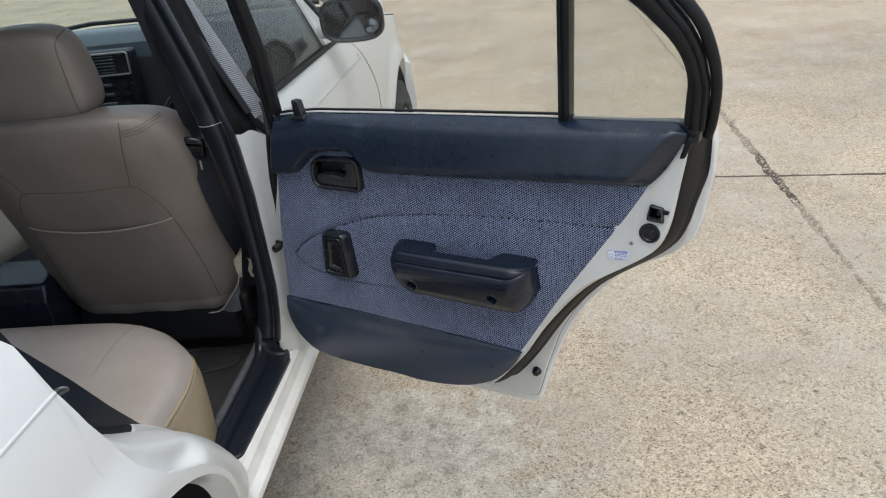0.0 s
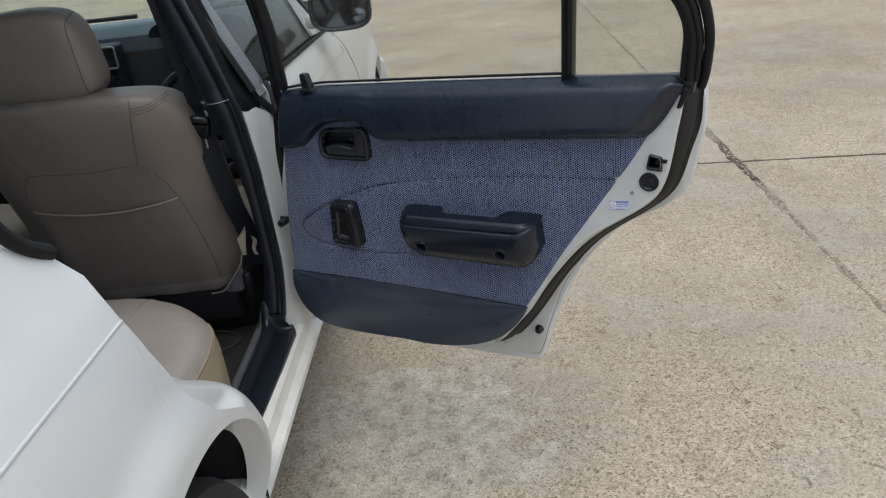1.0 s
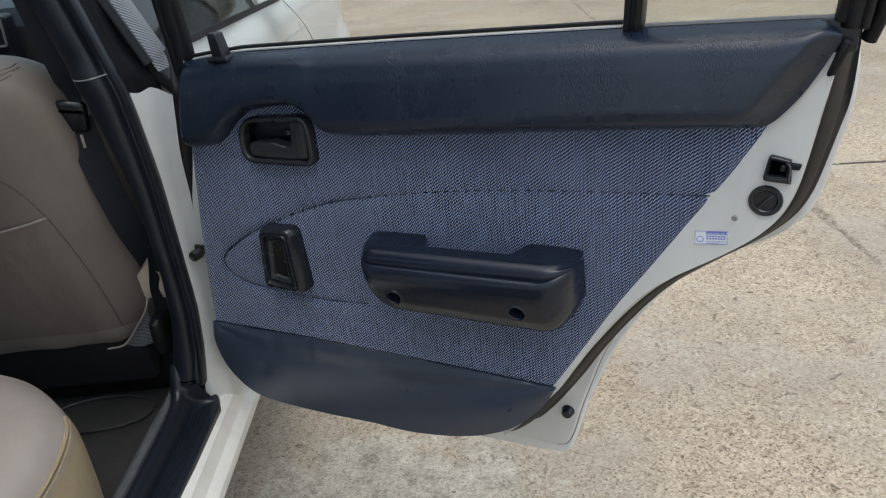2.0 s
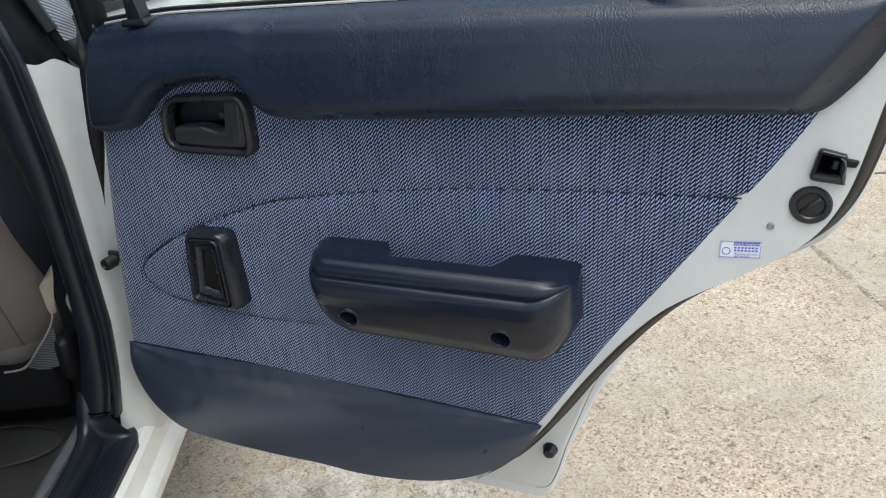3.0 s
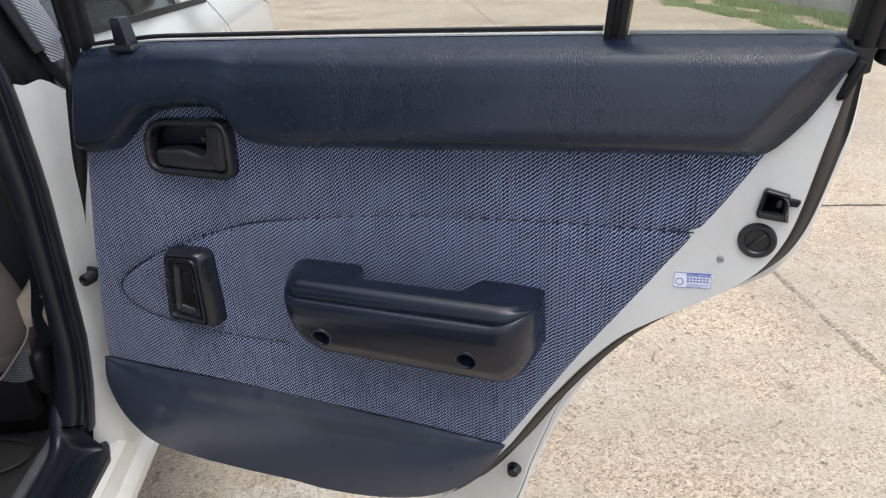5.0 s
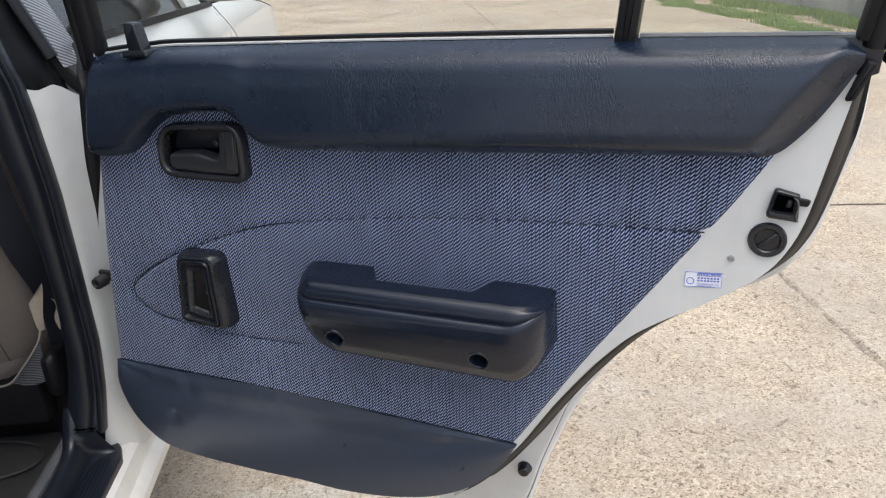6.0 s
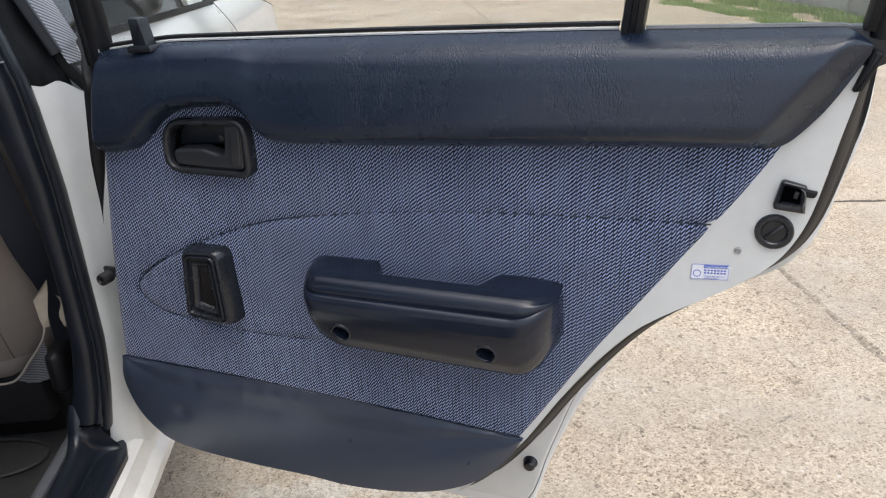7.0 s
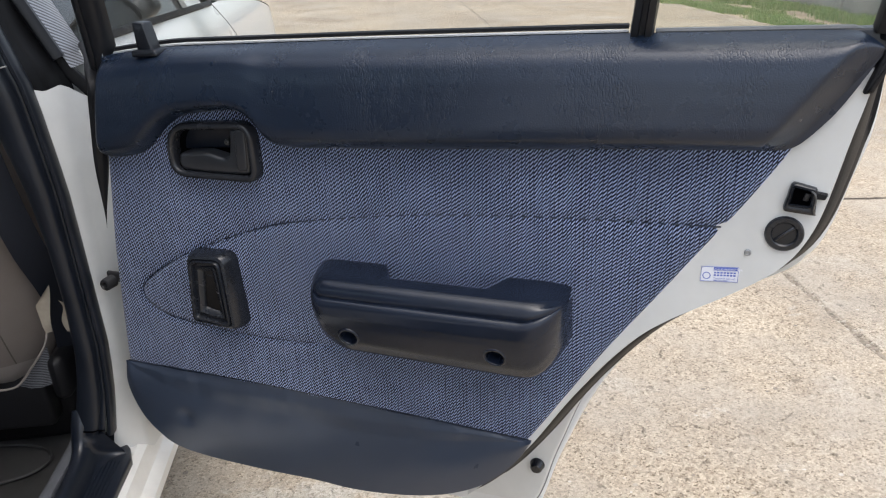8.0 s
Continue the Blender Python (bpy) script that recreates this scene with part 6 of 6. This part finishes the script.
for a, b in ((-0.17, -0.06), (0.06, 0.17)):
    me = block("steering_spoke", (a, -0.015, -0.035), (b, 0.005, -0.002), 0.006)
    me.transform(wheel_at)
    part("steering_spoke", me, M_BLACK, steer)
me = lathe("steering_badge", [(0.0, -0.004), (0.010, -0.003), (0.012, 0.002)], (0, -0.036, 0.0), "y", 24)
me.transform(wheel_at)
part("steering_badge", me, M_RIM, steer)
CONSOLE = [(0.010, 0.27), (0.026, 0.49), (0.042, 0.531), (0.16, 0.540), (0.26, 0.530), (0.30, 0.48), (0.36, 0.455), (0.70, 0.47), (0.70, 0.27)]
part("console", slab("console", [Vector(v[:2]) for v in rounded([(y, z, 0.02) for y, z in CONSOLE], 5)], -0.085, 0.085, 0.012, 3, lambda x, y, z: (XC + 0.085 - y * 1.0, x, z)), M_CONSOLE, car, "navy plastic centre console with an armrest lid")
part("console_lid_seam", sweep("console_lid_seam", [(XC + 0.0855, y, 0.508) for y in np.linspace(0.034, 0.27, 8)], oval(0.0012, 0.0012, 6)), M_VOID, car)
part("gear_lever", lathe("gear_lever", [(0.0, 0.14), (0.02, 0.135), (0.022, 0.11), (0.009, 0.09), (0.008, 0.0)], (XC, 0.42, 0.47), "z", 16), M_BLACK, car)

# ---------------------------------------------------------------- seats


def cushion_form(name, half, deep, tall, power=3.2, nu=56, nv=28, shape=None):
    """A soft rounded block about its middle: half width x, half depth y, half height z."""
    def f(s, t):
        a, b = 2 * math.pi * s, math.pi * (t - 0.5)
        ca, sa, cb, sb = math.cos(a), math.sin(a), math.cos(b), math.sin(b)
        q = lambda v: math.copysign(abs(v) ** (2 / power), v)
        p = (half * q(ca) * abs(cb) ** (2 / power), deep * q(sa) * abs(cb) ** (2 / power), tall * q(sb))
        return shape(*p) if shape else p
    return grid(name, f, nu, nv, 80, True)


def front_seat(x0, label):
    seat = thing("front_seat", pose(x0, 0.30, 0.26), label, "car seat", "front seats")
    lean_back = lambda z: 0.083 - 0.40 * (z - 0.43) + 0.02 * math.sin((z - 0.43) * 6)   # rear face's y by height

    def back(x, y, z):
        zz = 0.668 + z
        side = smooth(0.14, 0.24, abs(x))
        tap = 1 - 0.02 * smooth(0.80, 0.94, zz) - 0.03 * smooth(0.55, 0.42, zz)
        if y < 0:                              # rear face: flat, rounding at the sides
            yy = lean_back(zz) + 0.075 * (1 + y / 0.075) + 0.026 * side
        else:
            yy = lean_back(zz) + 0.075 + y * 1.1 + 0.026 * side
        return (x0 + x * tap, yy, zz)
    shell_ = part("backrest", cushion_form("backrest", 0.242, 0.075, 0.273, 6.0, 96, 56, back), M_TAN, seat, "tan leather backrest with a seat-back pocket")

    def on_back(x, z, off=0.0):
        """A point on the rear face."""
        zz = z - 0.668
        k = max(0.0, 1 - abs(zz / 0.273) ** 6) ** (1 / 6)
        kx = min(abs(x - x0) / 0.242, 0.999)
        r = max(1e-6, k ** 6 - kx ** 6) if k > kx else 1e-6
        y = -0.075 * r ** (1 / 6)
        return Vector(back(x - x0, min(y, -1e-6), zz)) + Vector((0, -off, 0))

    def seam(name, pts, r=0.0011, m=M_SEAM, off=0.0005, parent=shell_):
        part(name, sweep(name, [on_back(*p, off) for p in [tuple(v) for v in spline(pts, 8)]], oval(r, r, 6), (0, -1, -0.3)), m, parent)
    # upright seams, the yoke, the pocket and its welt, the lower hem
    sx = lambda d: x0 + d
    for sgn in (-1, 1):
        seam("seam", [(sx(0.161 * sgn), 0.928), (sx(0.158 * sgn), 0.908), (sx(0.138 * sgn), 0.85), (sx(0.116 * sgn), 0.786)])
        for k in range(3):
            seam("stitch_line", [(sx(0.160 * sgn), 0.911 - 0.006 * k), (sx(0.185 * sgn), 0.913 - 0.006 * k), (sx(0.203 * sgn), 0.919 - 0.006 * k), (sx(0.214 * sgn), 0.924 - 0.006 * k)], 0.0008)
        seam("seam", [(sx(0.163 * sgn), 0.692), (sx(0.172 * sgn), 0.60), (sx(0.178 * sgn), 0.50), (sx(0.180 * sgn), 0.435)])
    seam("seam", [(sx(-0.163), 0.690), (sx(-0.153), 0.735), (sx(-0.136), 0.766), (sx(-0.110), 0.784), (sx(0.0), 0.778), (sx(0.110), 0.784), (sx(0.136), 0.766), (sx(0.153), 0.735), (sx(0.163), 0.690)])

    def pocket(s, t):
        x = lerp(-0.163, 0.163, s)
        top = 0.692 - 0.020 * (1 - (x / 0.163) ** 2)
        z = lerp(0.446, top, t)
        g = (1 - (x / 0.163) ** 2)
        return on_back(x0 + x * lerp(1.09, 1.0, t), z, 0.0020 + 0.008 * g * t + 0.0015 * noise.noise((x * 14, z * 11, x0)))
    pk = part("pocket", grid("pocket", pocket, 40, 20, 60), M_TAN, shell_, "tan leather seat-back pocket")
    part("welt", sweep("welt", [on_back(x0 + x, 0.692 - 0.020 * (1 - (x / 0.163) ** 2), 0.004 + 0.008 * (1 - (x / 0.163) ** 2)) for x in np.linspace(-0.163, 0.163, 30)], oval(0.0022, 0.0022, 8), (0, -1, -0.3)), M_TANLIGHT, shell_, "pale piped pocket edge")
    # loose hem below
    part("hem", grid("hem", lambda s, t: on_back(x0 + lerp(-0.215, 0.215, s), lerp(0.410, 0.446, t), 0.003 + 0.003 * math.sin(s * 23) * (1 - t)), 40, 6, 60), M_TANLIGHT, shell_, "pale folded hem")

    # the cover's piped lower corner
    if x0 > XC:
        part("piping", sweep("piping", spline([(-0.236, 0.064, 0.419), (-0.204, 0.062, 0.425), (-0.175, 0.060, 0.456), (-0.150, 0.062, 0.488), (-0.143, 0.070, 0.512)], 6), oval(0.0018, 0.0018, 8)), M_TANLIGHT, shell_, "pale piped edge")

    def head(x, y, z):
        zz = 1.016 + z
        w = 1 + 0.03 * smooth(0.02, -0.08, z) - 0.05 * smooth(0.0, 0.09, z)
        return (x0 - 0.031 + x * w, -0.015 + y - 0.10 * z + 0.01 * (x / 0.122) ** 2 * (-1 if y > 0 else 1), zz - 0.014 * (x / 0.122) ** 2 * (z > 0) + (0.010 * (x / 0.122) ** 2 if z < 0 else 0))
    hr = part("headrest", cushion_form("headrest", 0.119, 0.062, 0.094, 5.0, 64, 36, head), M_TAN, seat, "tan leather headrest")
    for sgn in (-1, 1):
        ln = []
        for k in np.linspace(-0.95, 0.95, 20):
            z = 0.094 * k
            x = sgn * (0.099 + 0.005 * k)
            r = max(0.0, 1 - abs(k) ** 5 - (abs(x) / 0.119) ** 5) ** (1 / 5)
            ln.append(Vector(head(x, -0.062 * r, z)) + Vector((0, -0.0006, 0)))
        part("seam", sweep("seam", ln, oval(0.0010, 0.0010, 6)), M_SEAM, hr)
    for sgn in (-1, 1):
        part("headrest_post", lathe("headrest_post", [(0.006, 0.0), (0.006, 0.10)], (x0 + 0.05 * sgn, -0.02, 0.88), "z", 10), M_CHROME, seat)
    part("seat_cushion", cushion_form("seat_cushion", 0.255, 0.25, 0.075, 3.4, 48, 20, lambda x, y, z: (x0 + x, 0.40 + y, 0.45 + z + 0.06 * y)), M_TAN, seat, "tan leather seat cushion")
    part("seat_base", block("seat_base", (x0 - 0.22, 0.15, 0.262), (x0 + 0.22, 0.62, 0.40), 0.02), M_DEEP, seat, "black seat base")
    part("backing_board", block("backing_board", (x0 - 0.20, 0.105, 0.320), (x0 + 0.20, 0.145, 0.420), 0.008), M_DEEP, seat)
    return seat


SX = -0.388
front_seat(SX, "tan leather front seat with piped pocket and headrest")
front_seat(2 * XC - SX, "tan leather front passenger seat beside the console")
# side cloth, tag and recliner cover below the driver's seat
solo("recliner_cover", block("recliner_cover", (-0.156, 0.055, 0.395), (-0.128, 0.15, 0.470), 0.014, 3), M_DEEP, "black plastic recliner cover beside the seat", "seat cover")
solo("cloth_tag", grid("cloth_tag", lambda s, t: (lerp(along([(0, -0.116), (0.35, -0.133), (1, -0.125)], t), lerp(-0.107, -0.117, t), s), 0.030 + 0.004 * math.sin(5 * t + s), lerp(0.586 + 0.011 * s, 0.527, t)), 6, 12), M_TAGCLOTH, "small cream cloth care tag hanging from the seat", "tag")
solo("side_cloth", grid("side_cloth", lambda s, t: (lerp(lerp(-0.204, -0.146, s), lerp(-0.188, -0.150, s), t), 0.064 + 0.003 * math.sin(5 * s + 2 * t), lerp(lerp(0.424, 0.488, s), lerp(0.416, 0.424, s), t)), 10, 10), M_CHECK, "grey checked cloth showing below the seat cover", "seat cloth")
solo("cloth_scrap", grid("cloth_scrap", lambda s, t: (lerp(-0.101, -0.092, s) + 0.003 * math.sin(7 * t), 0.034 + 0.003 * math.sin(4 * t + s), lerp(0.572 - 0.008 * s, 0.524, t)), 4, 10), M_TAGCLOTH, "small frayed cream cloth scrap beside the seat", "cloth scrap")

# rear bench
bench = thing("rear_seat", pose(XC, -0.40, 0.26), "pale tan leather rear bench seat with double stitching", "car seat")
PLAN = [(XC, -0.165), (-0.50, -0.160), (-0.36, -0.160), (-0.27, -0.168), (-0.195, -0.199), (-0.136, -0.247), (-0.089, -0.307), (-0.067, -0.385), (-0.062, -0.47), (-0.062, -0.58), (-0.075, -0.72)]
plan_s = spline([(a, b, 0) for a, b in PLAN], 8)


def bench_half(flip):
    def f(s, t):
        i = s * (len(plan_s) - 1)
        k = min(int(i), len(plan_s) - 2)
        p = plan_s[k].lerp(plan_s[k + 1], i - k)
        q = Vector((XC, -0.72, 0)).lerp(Vector((p.x, -0.72, 0)), 0.86)
        prof = [(0.0, 0.024, 0.27), (0.10, 0.014, 0.33), (0.20, 0.006, 0.425), (0.32, 0.006, 0.507), (0.42, 0.020, 0.546), (0.52, 0.045, 0.563), (0.62, 0.09, 0.570), (0.8, 0.35, 0.570), (1.0, 1.0, 0.545)]
        dist = flow([(a, b) for a, b, _ in prof], t, 0.03)
        z = flow([(a, c) for a, _, c in prof], t, 0.03)
        L = (q - p).length
        d = dist if dist < 0.12 else lerp(0.12, L, (dist - 0.12) / 0.88)
        w = p + (q - p).normalized() * d
        tuck = 0.28 * smooth(-0.49, -0.55, w.y) * smooth(0.54, 0.50, z)
        x = w.x - tuck if not flip else 2 * XC - w.x + tuck
        return (x, w.y, z + 0.012 * math.exp(-((w.y + 0.33) / 0.14) ** 2) * smooth(0.45, 0.7, t))
    return f


for flip in (False, True):
    me = grid("cushion", bench_half(flip), 80, 40, 70)
    me.materials.append(M_TANLIGHT)
    me.materials.append(M_TANSIDE)
    for poly in me.polygons:
        i, j = divmod(poly.index, 40)
        poly.material_index = 1 if i > 44 and j < 15 else 0
    part("cushion", me, M_TANLIGHT, bench, "pale tan leather cushion")


surface = bench_half(False)


def stitches(name, line, r, length, gap):
    """Short threads one after another along a line, each a small box."""
    step, verts, faces, way = length + gap, [], [], 0.0
    lens = [0.0]
    for a, b in zip(line, line[1:]):
        lens.append(lens[-1] + (b - a).length)

    def at(d):
        k = max(i for i in range(len(lens) - 1) if lens[i] <= d)
        return line[k].lerp(line[k + 1], (d - lens[k]) / max(lens[k + 1] - lens[k], 1e-9))
    while way + length < lens[-1]:
        a, b = at(way), at(way + length)
        side = (b - a).cross(Vector((0, 0, 1))).normalized() * r
        up = Vector((0, 0, r))
        k = len(verts)
        for p in (a, b):
            verts += [p - side - up, p + side - up, p + side * 0.6 + up, p - side * 0.6 + up]
        faces += [(k, k + 1, k + 2, k + 3), (k + 4, k + 7, k + 6, k + 5)] + [(k + i, k + 4 + i, k + 4 + (i + 1) % 4, k + (i + 1) % 4) for i in range(4)]
        way += step
    return as_mesh(name, verts, faces, 30)


for row in (0.393, 0.411):
    ln = [Vector(surface(k, row)) + Vector((0, 0, 0.0004)) for k in np.linspace(0.57, 0.95, 60)]
    part("welt", sweep("welt", ln, oval(0.0022, 0.0016, 8), (0, 0, 1)), M_TANSIDE, bench, "raised welt beside the seam")
for row in (0.386, 0.418):
    ln = [Vector(surface(k, row)) + Vector((0, 0, 0.0006)) for k in np.linspace(0.57, 0.95, 60)]
    part("stitching", stitches("stitching", ln, 0.0008, 0.0042, 0.0016), M_THREAD, bench, "pale stitched thread")
ln = [Vector(surface(k, 0.402)) + Vector((0, 0, 0.0003)) for k in np.linspace(0.57, 0.95, 60)]
part("seam", sweep("seam", ln, oval(0.0008, 0.0008, 6), (0, 0, 1)), M_SEAM, bench)
bench_pts = np.array([surface(s, t) for s in np.linspace(0.2, 1, 120) for t in np.linspace(0.3, 0.95, 90)])


def on_bench(x, y):
    d = np.hypot(bench_pts[:, 0] - x, bench_pts[:, 1] - y)
    k = np.argsort(d)[:6]
    return (x, y, float(np.mean(bench_pts[k, 2])) + 0.0006)


part("stitch_line", sweep("stitch_line", [on_bench(lerp(-0.242, -0.230, k), lerp(-0.195, -0.415, k)) for k in np.linspace(0, 1, 24)], oval(0.0007, 0.0007, 6), (0, 0, 1)), M_THREAD, bench)
part("bench_back", cushion_form("bench_back", 0.66, 0.09, 0.30, 4.5, 60, 24, lambda x, y, z: (XC + x, -0.80 + y - 0.45 * z, 0.80 + z)), M_TANLIGHT, bench, "tan leather rear backrest")
part("bench_base", block("bench_base", (XC - 0.62, -0.72, 0.262), (XC + 0.62, -0.21, 0.45), 0.02), M_DEEP, bench)

# floor mat
mat_ = thing("floor_mat", pose(-0.33, 0.06, 0.26), "black rubber floor mat with an oval rim", "floor mat")
part("sheet", grid("sheet", lambda s, t: (lerp(-0.56, -0.175, s), lerp(-0.18, 0.30, t), 0.268 + 0.006 * max(0, abs(2 * s - 1) ** 14) + 0.004 * noise.noise((s * 6, t * 6, 0))), 20, 20), M_MAT, mat_)
part("oval_rim", sweep("oval_rim", [(-0.300 + 0.098 * math.cos(a), 0.085 + 0.052 * math.sin(a), 0.273) for a in np.linspace(0, 2 * math.pi, 41)[:-1]], oval(0.003, 0.003, 6), (0, 0, 1), closed=True), M_MAT, mat_)
for k in range(7):
    part("tread", sweep("tread", [(lerp(-0.52, -0.21, j / 8), 0.20 + 0.012 * k, 0.272) for j in range(9)], oval(0.003, 0.003, 6), (0, 0, 1)), M_MAT, mat_)

# seat belt
belt_thing = thing("seat_belt", pose(-0.13, 0.07, 0.40), "dark navy seat belt hanging from the pillar", "seat belt")


def ribbon(pts, w=0.0110):
    line = spline(pts, 8)
    return sweep("webbing", line, [(-w, -0.0008), (w, -0.0008), (w, 0.0008), (-w, 0.0008)], (0.35, -1, 0.1))


part("webbing", ribbon([(-0.148, -0.072, 1.17), (-0.148, -0.044, 1.10), (-0.150, -0.012, 1.016), (-0.150, 0.018, 0.92), (-0.147, 0.034, 0.862), (-0.143, 0.022, 0.842)], 0.0125), M_BELT, belt_thing)
part("webbing", ribbon([(-0.141, 0.016, 0.832), (-0.131, 0.018, 0.74), (-0.122, 0.035, 0.65), (-0.118, 0.075, 0.56), (-0.125, 0.095, 0.47)], 0.021), M_BELT, belt_thing)
tg = part("tongue", block("tongue", (-0.021, -0.007, -0.026), (0.021, 0.007, 0.026), 0.008, 3, pose(-0.141, 0.008, 0.838, 20, 12, 10)), M_BLACK, belt_thing, "black buckle tongue")
part("tongue_slot", block("tongue_slot", (-0.016, -0.009, 0.010), (0.016, -0.003, 0.014), 0.001, 1, pose(-0.141, 0.008, 0.838, 20, 12, 10)), M_VOID, tg)
part("belt_anchor", block("belt_anchor", (-0.028, -0.012, -0.05), (0.028, 0.010, 0.05), 0.01, 3, pose(-0.150, -0.076, 1.20, 10, 25, 0)), M_BLACK, belt_thing, "black belt anchor cover")
part("belt_clip", block("belt_clip", (-0.136, 0.0, 0.792), (-0.132, 0.003, 0.812), 0.001), M_TAGCLOTH, belt_thing)
